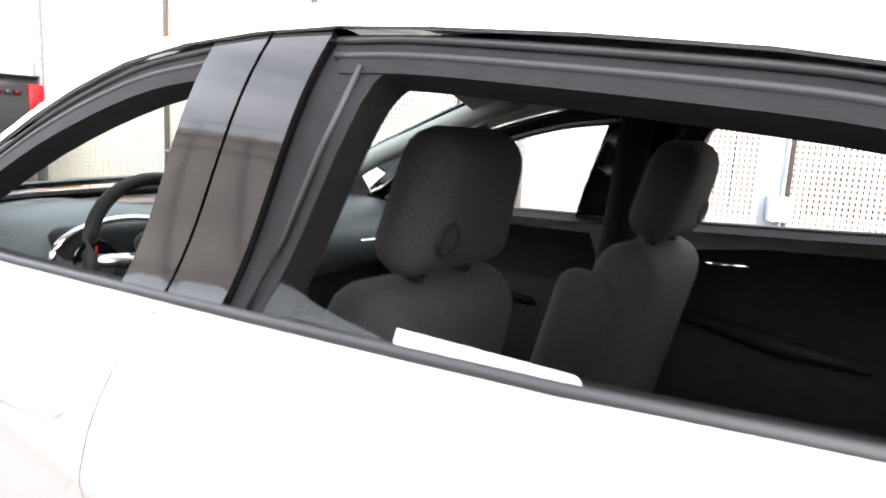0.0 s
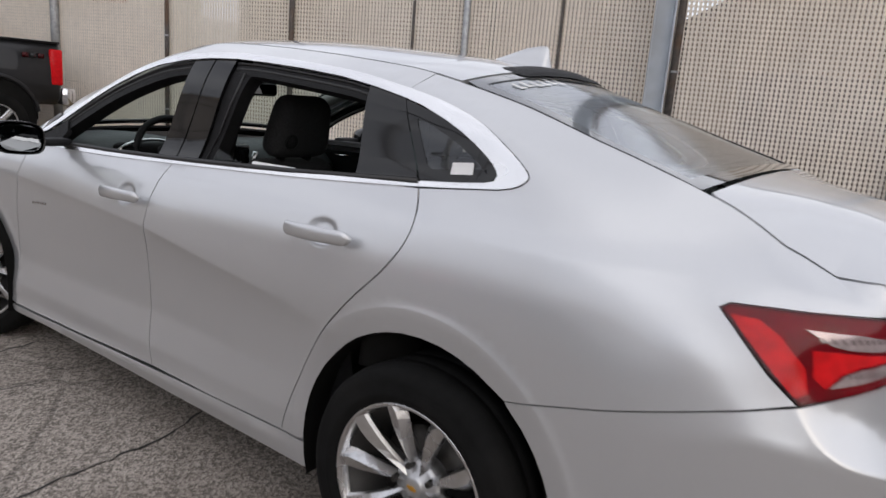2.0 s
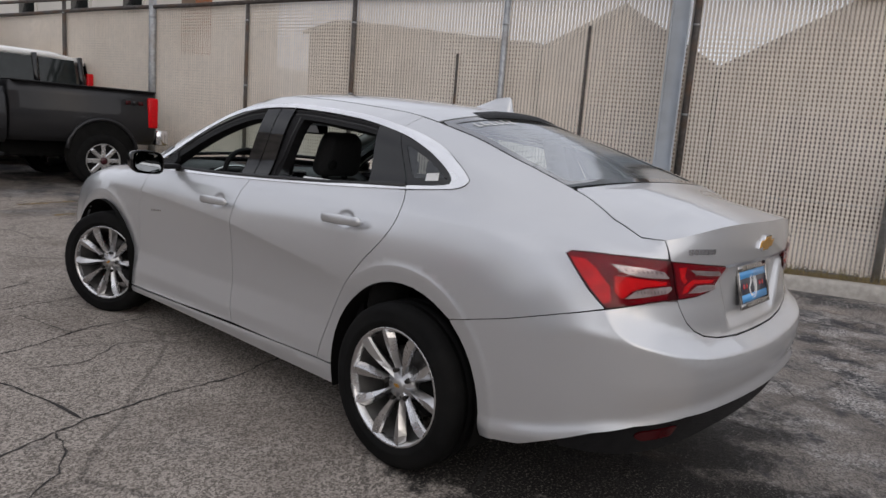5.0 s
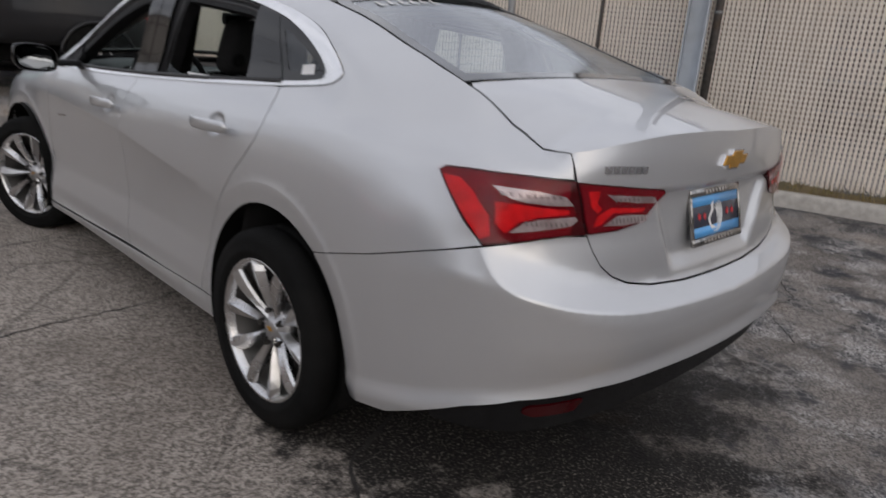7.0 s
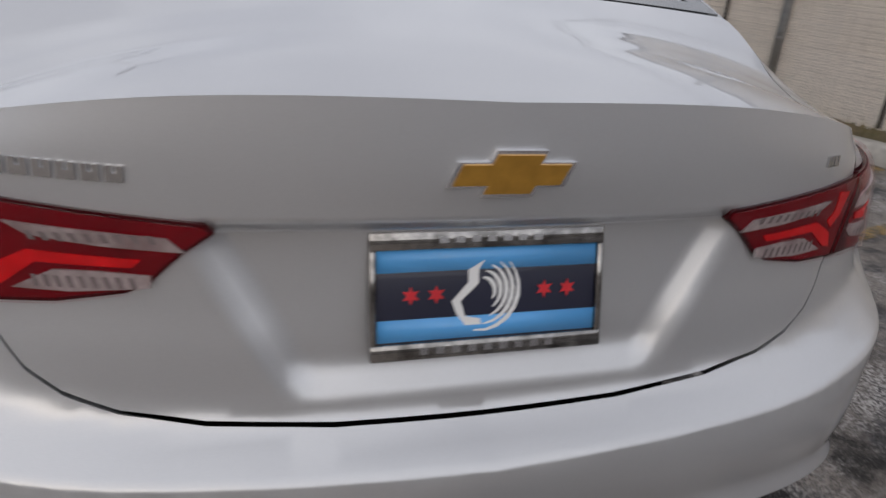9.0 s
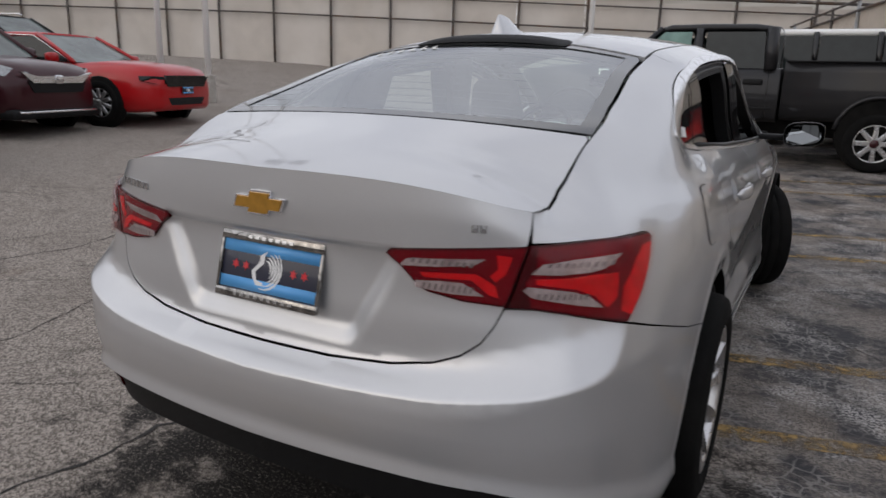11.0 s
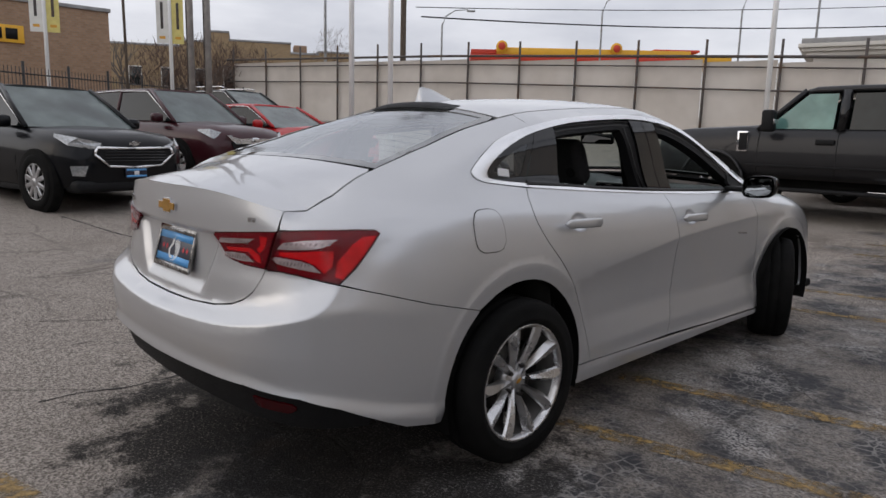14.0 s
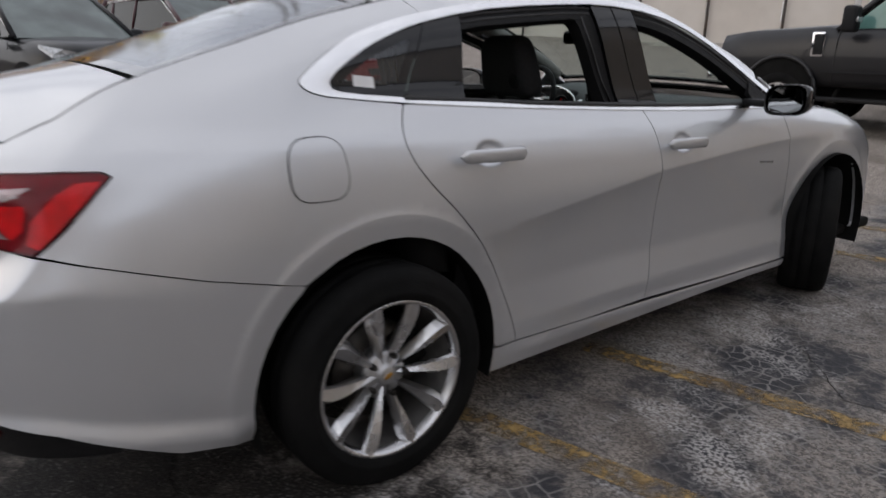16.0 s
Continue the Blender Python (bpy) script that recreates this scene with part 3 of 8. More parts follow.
# the pale column
bm = bmesh.new()
for a in ((-0.11, -0.10, 0.11, -0.085), (-0.11, 0.085, 0.11, 0.10), (-0.012, -0.085, 0.012, 0.085)):
    add_box(bm, a[0], a[1], -0.2, a[2], a[3], 4.6, 0.004, Matrix.Translation(on_fence(0.36, 0.1, FD - 0.30)) @ pose(0, 0, 0, 0, 0, 14 + 8))
column = thing("steel_column", "tall pale grey painted steel column beside the fence", "column")
part("shaft", bm, PALE_STEEL, column, smooth=False)
part("junction_box", box_bm(-0.11, -0.14, 0.62, 0.11, 0.0, 0.82, 0.01, Matrix.Translation(on_fence(0.36, 0.1, FD - 0.42)) @ pose(0, 0, 0, 0, 0, 22)), PALE_STEEL, column)
part("foot", box_bm(-0.20, -0.20, -0.1, 0.20, 0.20, 0.10, 0.02, Matrix.Translation(on_fence(0.36, 0.05, FD - 0.30)) @ pose(0, 0, 0, 0, 0, 22)), CONCRETE, column)
# kerb and the dirt behind it
bm = bmesh.new()
kd = FD - 0.62
rows = []
for s in np.arange(F0, F1 + 0.1, 0.5):
    g = ground_z(*(on_fence(s, 0, kd).xy))
    jit = 0.012 * math.sin(s * 2.1)
    rows.append([bm.verts.new(on_fence(s, g + h + jit * (h > 0.05), kd + d)) for d, h in ((0.0, -0.05), (0.012, 0.115), (0.035, 0.14), (0.165, 0.145), (0.19, 0.12), (0.20, -0.05))])
for a, b in zip(rows, rows[1:]):
    for k in range(5):
        bm.faces.new((a[k], b[k], b[k + 1], a[k + 1]))
bmesh.ops.recalc_face_normals(bm, faces=bm.faces)
tagged(part("kerb", bm, CONCRETE), "pale worn concrete kerb", "kerb", kind="structure")
bm = bmesh.new()
rows = []
for s in np.arange(F0, F1 + 0.1, 0.25):
    rows.append([bm.verts.new(on_fence(s, ground_z(*(on_fence(s, 0, kd + d).xy)) + 0.10 + 0.05 * noise.noise((s * 2, d * 6, 0)), kd + d)) for d in (0.185, 0.32, 0.45, 0.58, 0.72, 0.9)])
for a, b in zip(rows, rows[1:]):
    for k in range(5):
        bm.faces.new((a[k], b[k], b[k + 1], a[k + 1]))
bmesh.ops.recalc_face_normals(bm, faces=bm.faces)
tagged(part("dirt_strip", bm, DIRT), "dry dirt strip behind the kerb", "ground", kind="structure")
bm = bmesh.new()
WEED = mat("dry_weeds", (0.22, 0.17, 0.07), 0.9, var=0.4, scale=20, second=(0.09, 0.10, 0.03), sscale=2)
for k in range(2600):
    s = rng.uniform(-6, 10)
    if noise.noise((s * 0.9, 3.0, 0)) < -0.15 and rng.random() < 0.8:
        continue
    d = kd + rng.uniform(0.30, 0.64)
    p = on_fence(s, ground_z(*(on_fence(s, 0, d).xy)) + 0.09, d)
    h = rng.uniform(0.05, 0.20)
    q = p + Vector((rng.uniform(-0.06, 0.06), rng.uniform(-0.06, 0.06), h))
    w = Vector((rng.uniform(-1, 1), rng.uniform(-1, 1), 0)).normalized() * 0.004
    bm.faces.new([bm.verts.new(v) for v in (p - w, p + w, q)])
tagged(part("weeds", bm, WEED, smooth=False), "dry weeds along the fence foot", "weeds", kind="stuff")

# ---- the far fence: pale boards behind pipes ----
BOARD = mat("pale_painted_boards", (0.56, 0.515, 0.465), 0.8, var=0.08, scale=1.2, second=(0.66, 0.62, 0.575), sscale=0.35, bump=0.1, bscale=12)
GT = Vector((math.cos(FA), math.sin(FA), 0))
GN = Vector((-math.sin(FA), math.cos(FA), 0))
G0 = Vector((-11.2, 20.5, 0))


def on_far(s, z, d=0.0):
    p = G0 + GT * s + GN * d
    return Vector((p.x, p.y, z))


def far_lift(s):
    return float(np.interp(s, [-22, -8, 0, 8, 14], [0.83, 0.51, 0.20, -0.13, -0.35]))


far = thing("screen_fence", "long fence of pale boards behind steel pipe rails", "fence")
for i in range(-9, 6):
    s0, s1 = i * 2.35, i * 2.35 + 2.33
    top = 3.88 + far_lift(s0)
    bm = bmesh.new()
    add_box(bm, s0, 0.10 + 0.01 * (i % 2), 1.0, s1, 0.14 + 0.01 * (i % 2), top, 0.0, Matrix.Translation(G0) @ pose(0, 0, 0, 0, 0, 14))
    part("board", bm, BOARD, far, smooth=False)
for i in range(-9, 7):
    s0 = i * 2.35 + 0.08
    top = 4.62 + far_lift(s0)
    bm = bmesh.new()
    add_tube(bm, [on_far(s0, 1.0), on_far(s0 + 0.02, top)], 0.045, 8)
    part("pipe_post", bm, DARK_STEEL, far, "dark steel pipe post")
for z, r, mt in ((4.06, 0.050, DARK_STEEL), (3.72, 0.026, DARK_STEEL), (2.98, 0.030, DARK_STEEL)):
    bm = bmesh.new()
    add_tube(bm, [on_far(s, z + far_lift(s), -0.05) for s in np.arange(-21.5, 14.5, 1)], r, 8)
    part("pipe_rail", bm, mt, far, "dark steel pipe rail")
bm = bmesh.new()
add_box(bm, -22, -0.35, 0.8, 14, 0.05, 1.42, 0.03, Matrix.Translation(G0) @ pose(0, 0, 0, 0, 0, 14))
tagged(part("far_kerb", bm, CONCRETE), "low concrete upstand under the board fence", "kerb", kind="structure")
# black iron railings further left
IRON = mat("black_iron", (0.018, 0.017, 0.018), 0.5, 0.2, var=0.3)
rail0, rail1 = Vector((-31.0, 15.6, 0)), Vector((-19.5, -3.5, 0))
rails = thing("iron_railings", "black iron railings with tall posts", "railings")
span = rail1 - rail0
for z in (1.80, 3.10):
    bm = bmesh.new()
    add_tube(bm, [rail0 + Vector((0, 0, z)), rail1 + Vector((0, 0, z - 0.2))], 0.025, 6)
    part("rail", bm, IRON, rails)
for k in range(0, 150):
    p = rail0 + span * (k / 150)
    bm = bmesh.new()
    big = k % 13 == 0
    add_tube(bm, [p + Vector((0, 0, 0.7)), p + Vector((0, 0, (3.5 if big else 3.32) - 0.2 * k / 150))], 0.045 if big else 0.011, 6)
    part("rail_post" if big else "picket", bm, IRON, rails)

# unseen plain walls behind the photographer, added to darken reflections in the car
back = mat("plain_tan_render", (0.40, 0.37, 0.34), 0.9, var=0.15, scale=0.8)
tagged(part("wall_south", box_bm(-26.0, -16.4, 0.0, 22.0, -16.0, 3.4, 0.05), back), "unseen plain tan wall added behind the lot", "wall", kind="structure")
tagged(part("wall_west", box_bm(-26.4, -16.0, 0.0, -26.0, -6.0, 3.4, 0.05), back), "unseen plain tan wall added beside the lot", "wall", kind="structure")

# the slats that the camera passes nearest, each a piece of its own on one shared mesh
bm = bmesh.new()
add_box(bm, -0.0015, -SLAT_W / 2, 0.0, 0.0015, SLAT_W / 2, 1.0, 0.0)
slat_mesh = bpy.data.meshes.new("slat")
bm.to_mesh(slat_mesh)
bm.free()
slat_mesh.materials.append(SLAT)
for s, off, lo_, hi_ in near_slats:
    ob = new("slat", slat_mesh)
    z0 = fence_low(s) + lo_
    ob.matrix_world = Matrix.Translation(on_fence(s, z0, FD + 0.010 + off)) @ pose(0, 0, 0, 0, 0, 14) @ Matrix.Diagonal((1, 1, fence_top(s) - hi_ - z0, 1))
    ob.parent = fence

# ---- the sedan's outer skin: a plan curve and, along it, upright profiles ----
def pchip(xs, ys, x):
    """Monotone cubic through (xs, ys), at the array x."""
    xs, ys, x = np.asarray(xs, float), np.asarray(ys, float), np.asarray(x, float)
    h, dl = np.diff(xs), np.diff(ys) / np.diff(xs)
    m = np.zeros(len(xs))
    for i in range(1, len(xs) - 1):
        if dl[i - 1] * dl[i] > 0:
            w1, w2 = 2 * h[i] + h[i - 1], h[i] + 2 * h[i - 1]
            m[i] = (w1 + w2) / (w1 / dl[i - 1] + w2 / dl[i])
    m[0], m[-1] = dl[0], dl[-1]
    i = np.clip(np.searchsorted(xs, x) - 1, 0, len(xs) - 2)
    t = (x - xs[i]) / h[i]
    t2, t3 = t * t, t * t * t
    inside = (2 * t3 - 3 * t2 + 1) * ys[i] + (t3 - 2 * t2 + t) * h[i] * m[i] + (3 * t2 - 2 * t3) * ys[i + 1] + (t3 - t2) * h[i] * m[i + 1]
    low, high = ys[0] + m[0] * (x - xs[0]), ys[-1] + m[-1] * (x - xs[-1])
    return np.where(x < xs[0], low, np.where(x > xs[-1], high, inside))


# plan point x, y; then height and inset of ten feature lines from the lower edge to the roof edge
STATIONS = [
    (0.00, -1.125, "42 6.4 46 3.4 55 1.5 63 .5 67.5 4 70 7.5 79 7.6 95 9 103 8 110.5 8.2"),
    (0.35, -1.110, "42 6.4 46 3.4 55 1.5 63 .5 68 4 71 7 80 7.5 94 9 103 8.9 109.5 9.3"),
    (0.60, -1.065, "40 6.2 45 3.2 56 1.2 66 .5 70 3.6 75 5.8 83 7.5 95 9.8 101.5 10.2 106.4 11.4"),
    (0.76, -0.965, "36 5.6 42 2.6 57 .8 71 .4 76 2.5 81 4.8 88 6.6 97.5 9.2 101.8 11.5 105.6 15.5"),
    (0.84, -0.800, "31.5 4 38 1.8 57 .5 74.5 .4 79 1.5 83.5 2.8 90 4.3 98.5 6.8 103.5 11.8 110 22.5"),
    (0.872, -0.60, "30 2.2 37 .7 55 .1 70 0 80 1 90 3 96 5.5 100 8 108 15.5 118 26"),
    (0.885, -0.30, "26 4 34 1 50 0 68 0 80 .4 90 1.4 101 4.4 107 8.5 117.5 16.5 127 29.5"),
    (0.888, 0.00, "23 5 30 1 48 0 66 0 80 .5 90 1.5 102.5 5 112.5 14.5 127 19 135.5 33"),
    (0.885, 0.40, "20 4.6 26 3.7 42 3.1 60 2.4 78 1 90 1.8 103 6.5 112 13.5 137 21.5 143 34"),
    (0.882, 1.20, "19 4.8 25 4.2 42 3.5 60 2.5 78 1 87 2 98 6 106.5 12 142 19.5 147.5 33"),
    (0.882, 2.00, "19 4.4 25 3.6 42 2.8 60 2 76 1 85 2 95 5 103.5 10 122 20 126 25"),
    (0.878, 2.60, "19 3 25 1.2 42 2 60 1 74 .6 82 1.5 90 4 95 7 98 11 100 17"),
    (0.860, 3.10, "20 3 26 1 42 1 58 .5 70 .6 78 1.5 85 4 89.5 7 92.5 11 95 17"),
    (0.760, 3.50, "20 3 26 1 40 0 54 0 64 1 71 2 76 4 80.5 7 83.5 11 86 17"),
    (0.45, 3.75, "20 3 26 1 40 0 52 0 60 1 66 2 70 4 74.5 7 77.5 11 80 17"),
    (0.00, 3.82, "20 3 26 1 40 0 52 0 60 1 66 2 70 4 74.5 7 76.5 11 78 17"),
]


# the bumper's upper crease, along the plan curve
BL_U, BL_Z = (0, 0.42, 0.66, 0.76, 0.84, 0.89, 0.94), (0.660, 0.676, 0.704, 0.723, 0.742, 0.770, 0.83)


def skin_tables():
    px, py = np.array([s[0] for s in STATIONS]), np.array([s[1] for s in STATIONS])
    rows = np.array([[float(v) / 100 for v in s[2].split()] for s in STATIONS]).reshape(len(STATIONS), 10, 2)
    k = np.concatenate([[0], np.cumsum(np.hypot(np.diff(px), np.diff(py)))])
    us = np.arange(0, k[-1], 0.01)

    def catmull(v, ends):
        ext = np.concatenate([[ends[0]], v, [ends[1]]])
        kk = np.concatenate([[-k[1]], k, [2 * k[-1] - k[-2]]])
        m = (ext[2:] - ext[:-2]) / (kk[2:] - kk[:-2])
        i = np.clip(np.searchsorted(k, us, side="right") - 1, 0, len(k) - 2)
        h = k[i + 1] - k[i]
        t = (us - k[i]) / h
        t2, t3 = t * t, t * t * t
        return (2 * t3 - 3 * t2 + 1) * v[i] + (t3 - 2 * t2 + t) * h * m[i] + (3 * t2 - 2 * t3) * v[i + 1] + (t3 - t2) * h * m[i + 1]

    cx, cy = catmull(px, (-px[1], -px[-2])), catmull(py, (py[1], py[-2]))
    zk = np.stack([pchip(k, rows[:, r, 0], us) for r in range(10)], 1)
    dk = np.stack([pchip(k, rows[:, r, 1], us) for r in range(10)], 1)
    # the lid's seam runs straight from the rear window to the lip
    tx, ty = np.gradient(cx), np.gradient(cy)
    nx = ty / np.hypot(tx, ty)
    want = (cx - 0.612) / np.maximum(nx, 0.25)
    s = np.clip((us - 0.655) / 0.10, 0, 1) * np.clip((1.42 - us) / 0.15, 0, 1)
    s = s * s * (3 - 2 * s)
    dk[:, 9] = dk[:, 9] * (1 - s) + np.clip(want, 0.10, 0.32) * s
    zs = np.arange(0.10, 1.62, 0.005)
    inset = np.stack([pchip(zk[i], dk[i], zs) for i in range(len(us))])
    # creases: the line that falls along the doors, the shoulder, the bumper's edge and the flared arches
    yy, zz = cy[:, None] + 0 * zs[None], zs[None] + 0 * cy[:, None]
    side = (us[:, None] > 1.2) & (us[:, None] < 5.6)
    fall = np.interp(yy, [0.2, 0.54, 1.0, 1.28, 1.75, 2.1, 2.6, 3.1], [0.66, 0.728, 0.785, 0.818, 0.846, 0.862, 0.875, 0.87])
    amp = np.interp(yy, [0.15, 0.6, 1.1, 2.4, 2.9], [0, 0.6, 1, 1, 0.3]) * side
    s = fall - zz
    inset += amp * 0.026 * np.where(s > 0, 1 - np.exp(-np.maximum(s, 0) / 0.06), 0) * np.clip((zz - 0.36) / 0.14, 0, 1)
    sh = np.interp(yy, [-0.9, -0.665, -0.2, 0.05, 0.5, 1.0], [1.036, 1.034, 1.020, 1.008, 0.990, 0.965])
    amp = np.interp(yy, [-0.70, -0.5, -0.3, -0.1, 0.5, 1.0], [0.6, 1, 0.8, 0.3, 0.3, 0]) * (us[:, None] > 0.9)
    s = zz - sh
    inset += amp * (0.18 * np.clip(s, 0, 0.05) * np.clip(1 - (s - 0.05) / 0.14, 0, 1) - 0.004 * np.exp(-np.abs(s) / 0.05))
    bl = pchip(BL_U, BL_Z, np.minimum(us, 0.94))[:, None]
    amp = np.interp(us, [0, 0.84, 0.96], [1, 1, 0])[:, None]
    s = zz - bl
    # the face stays full up to the crease and breaks off above it
    at = np.array([np.interp(bl[i, 0], zs, inset[i]) for i in range(len(us))])[:, None]
    keep = np.where(s < 0, inset * np.clip((zz - 0.52) / 0.08, 0, 1), at * np.clip(1 - s / 0.05, 0, 1))
    inset -= amp * 0.7 * keep
    ledge = pchip([0, 0.4, 0.75, 0.9], [0.005, 0.008, 0.017, 0.018], np.minimum(us, 0.95))[:, None]
    inset += amp * (ledge * np.clip((0.97 - zz) / 0.12, 0, 1) * np.clip(s / 0.075, 0, 1) - 0.003 * np.exp(-np.abs(s) / 0.020))
    # the sill stands proud under the doors
    amp = np.interp(yy, [0.45, 0.80, 2.15, 2.40], [0, 1, 1, 0]) * side
    inset -= amp * 0.012 * np.exp(-((zz - 0.258) / 0.024) ** 2)
    # hollows behind the door handles
    for yh, zh in ((0.393, 0.956), (1.412, 0.913)):
        r = np.hypot((yy - yh) / 0.066, (zz - zh) / 0.041)
        t = np.clip((1 - r) / 0.45, 0, 1)
        inset += (us[:, None] > 1.2) * 0.011 * t * t * (3 - 2 * t)
    for yc in (0.005, 2.80):
        r = np.hypot(yy - yc, zz - 0.342)
        t = np.clip((0.490 - r) / 0.012, 0, 1)
        inset += (us[:, None] > 1.2) * (-0.0050 * t + 0.013 * t * np.clip((0.490 - r) / 0.078, 0, 1.2))
    tx, ty = np.gradient(cx), np.gradient(cy)
    ln = np.hypot(tx, ty)
    return us, cx, cy, ty / ln, -tx / ln, zs, inset, zk[:, 9]


SK_U, SK_X, SK_Y, SK_NX, SK_NY, SK_Z, SK_D, SK_TOP = skin_tables()


def skin(u, z, off=0.0):
    """The point of the right-hand skin at u along the plan curve and at height z, off metres outside it."""
    i = min(max(u / 0.01, 0), len(SK_U) - 1.001)
    j = min(max((z - 0.10) / 0.005, 0), len(SK_Z) - 1.001)
    a, b = int(i), int(j)
    s, t = i - a, j - b
    d = (SK_D[a, b] * (1 - s) + SK_D[a + 1, b] * s) * (1 - t) + (SK_D[a, b + 1] * (1 - s) + SK_D[a + 1, b + 1] * s) * t - off
    mix = lambda arr: arr[a] * (1 - s) + arr[a + 1] * s  # noqa: E731
    return Vector((mix(SK_X) - mix(SK_NX) * d, mix(SK_Y) - mix(SK_NY) * d, z))


def skin_normal(u, z):
    e = 0.012
    du, dz = skin(u + e, z) - skin(u - e, z), skin(u, z + e) - skin(u, z - e)
    return du.cross(dz).normalized()


def side_u(y, z):
    """u of the flank's point that lies at y and height z."""
    lo, hi = 0.75, SK_U[-1]
    for _ in range(24):
        mid = (lo + hi) / 2
        lo, hi = (mid, hi) if skin(mid, z).y < y else (lo, mid)
    return (lo + hi) / 2


def rear_u(x, z):
    """u of the tail's point that lies at x and height z."""
    lo, hi = 0.0, 1.3
    for _ in range(24):
        mid = (lo + hi) / 2
        lo, hi = (mid, hi) if skin(mid, z).x < x else (lo, mid)
    return (lo + hi) / 2

# ---- building on the skin ----
def mirror_skin(u, z, off=0.0):
    """The skin on both sides of the car's middle: u below 0 lies on the left."""
    p = skin(abs(u), z, off)
    return Vector((math.copysign(p.x, u) if u else 0.0, p.y, p.z))


EDGE = [skin(u, float(np.interp(u, SK_U, SK_TOP))) for u in SK_U]
EDGE = [(p.y, p.x, p.z) for p in EDGE]
EDGE = [e for i, e in enumerate(EDGE) if SK_U[i] > 0.70 and e[0] < 3.74]
EDGE.sort()
ED_Y, ED_X, ED_Z = (np.array(c) for c in zip(*EDGE))
CROWN_Y = [-1.06, -0.9, -0.5, -0.15, 0.18, 0.5, 0.9, 1.3, 1.58, 2.0, 2.2, 2.42, 2.5, 2.8, 3.2, 3.55, 3.8]
CROWN_Z = [1.107, 1.146, 1.228, 1.352, 1.458, 1.498, 1.522, 1.526, 1.505, 1.325, 1.215, 1.085, 1.062, 1.035, 0.975, 0.89, 0.79]


def spline(xs, ys):
    """Natural cubic spline, as a fine table."""
    xs, ys = np.array(xs), np.array(ys)
    n, h = len(xs), np.diff(xs)
    M, r = np.eye(n), np.zeros(n)
    for i in range(1, n - 1):
        M[i, i - 1:i + 2] = h[i - 1], 2 * (h[i - 1] + h[i]), h[i]
        r[i] = 6 * ((ys[i + 1] - ys[i]) / h[i] - (ys[i] - ys[i - 1]) / h[i - 1])
    k = np.linalg.solve(M, r)
    x = np.arange(xs[0], xs[-1], 0.002)
    i = np.clip(np.searchsorted(xs, x, side="right") - 1, 0, n - 2)
    a, b = xs[i + 1] - x, x - xs[i]
    return x, (k[i] * a ** 3 + k[i + 1] * b ** 3) / (6 * h[i]) + (ys[i] / h[i] - k[i] * h[i] / 6) * a + (ys[i + 1] / h[i] - k[i + 1] * h[i] / 6) * b


CR_Y, CR_Z = spline(CROWN_Y, CROWN_Z)


def crown(x, y, off=0.0):
    """The upper skin: roof, panes, lid and bonnet."""
    xe, ze, zc = float(np.interp(y, ED_Y, ED_X)), float(np.interp(y, ED_Y, ED_Z)), float(np.interp(y, CR_Y, CR_Z))
    if y < ED_Y[0]:
        ze = ED_Z[0] + (y - ED_Y[0]) * 0.12
    bow = 2.1 + 0.9 * min(max((-0.62 - y) / 0.35, 0), 1)
    return Vector((x, y, zc - (zc - ze) * min(abs(x) / xe, 1.15) ** bow + off))


def lip_skin(u, z, off=0.0):
    """The lid's rear face: its top edge meets the upper skin, and it is dished for the plate."""
    top = float(np.interp(abs(u), SK_U, SK_TOP))
    p = skin(abs(u), z)
    t = min(max((z - top + 0.09) / 0.09, 0), 1)
    t = t * t * (3 - 2 * t)
    e = skin(abs(u), top)
    lift = crown(e.x, e.y).z - top
    # dish for the plate
    ax = p.x
    half = 0.245 + 0.10 * min(max((z - 0.74) / 0.2, 0), 1)
    sx = min(max((half + 0.025 - ax) / 0.055, 0), 1)
    sz = min(max((0.962 - z) / 0.012, 0), 1) * min(max((z - 0.724) / 0.056, 0), 1)
    dish = 0.024 * (sx * sx * (3 - 2 * sx)) * (sz * sz * (3 - 2 * sz))
    # the panel over the plate overhangs
    q = skin(abs(u), z, off - dish)
    return Vector((math.copysign(q.x, u) if u else 0.0, q.y, q.z + lift * t))


def inside(p, loop):
    x, y, r = p[0], p[1], False
    j = len(loop) - 1
    for i in range(len(loop)):
        (xi, yi), (xj, yj) = loop[i], loop[j]
        if (yi > y) != (yj > y) and x < (xj - xi) * (y - yi) / (yj - yi) + xi:
            r = not r
        j = i
    return r


def resample(loop, step):
    out = []
    for i, p in enumerate(loop):
        q = loop[(i + 1) % len(loop)]
        n = max(1, math.ceil(math.hypot(q[0] - p[0], q[1] - p[1]) / step))
        out += [(p[0] + (q[0] - p[0]) * k / n, p[1] + (q[1] - p[1]) * k / n) for k in range(n)]
    return out


def area(loop):
    return sum(a[0] * b[1] - b[0] * a[1] for a, b in zip(loop, loop[1:] + loop[:1])) / 2


def shrink(loop, d):
    """The outline drawn in by d."""
    if area(loop) < 0:
        loop = loop[::-1]
    out = []
    for i, p in enumerate(loop):
        a, b = Vector(loop[i - 1]), Vector(loop[(i + 1) % len(loop)])
        t0, t1 = (Vector(p) - a).normalized(), (b - Vector(p)).normalized()
        n = Vector((-(t0.y + t1.y), t0.x + t1.x))
        if n.length < 1e-6:
            n = Vector((-t1.y, t1.x))
        n.normalize()
        c = max(0.45, n.dot(Vector((-t1.y, t1.x))))
        q = Vector(p) + n * d / c
        out.append((q.x, q.y))
    return out


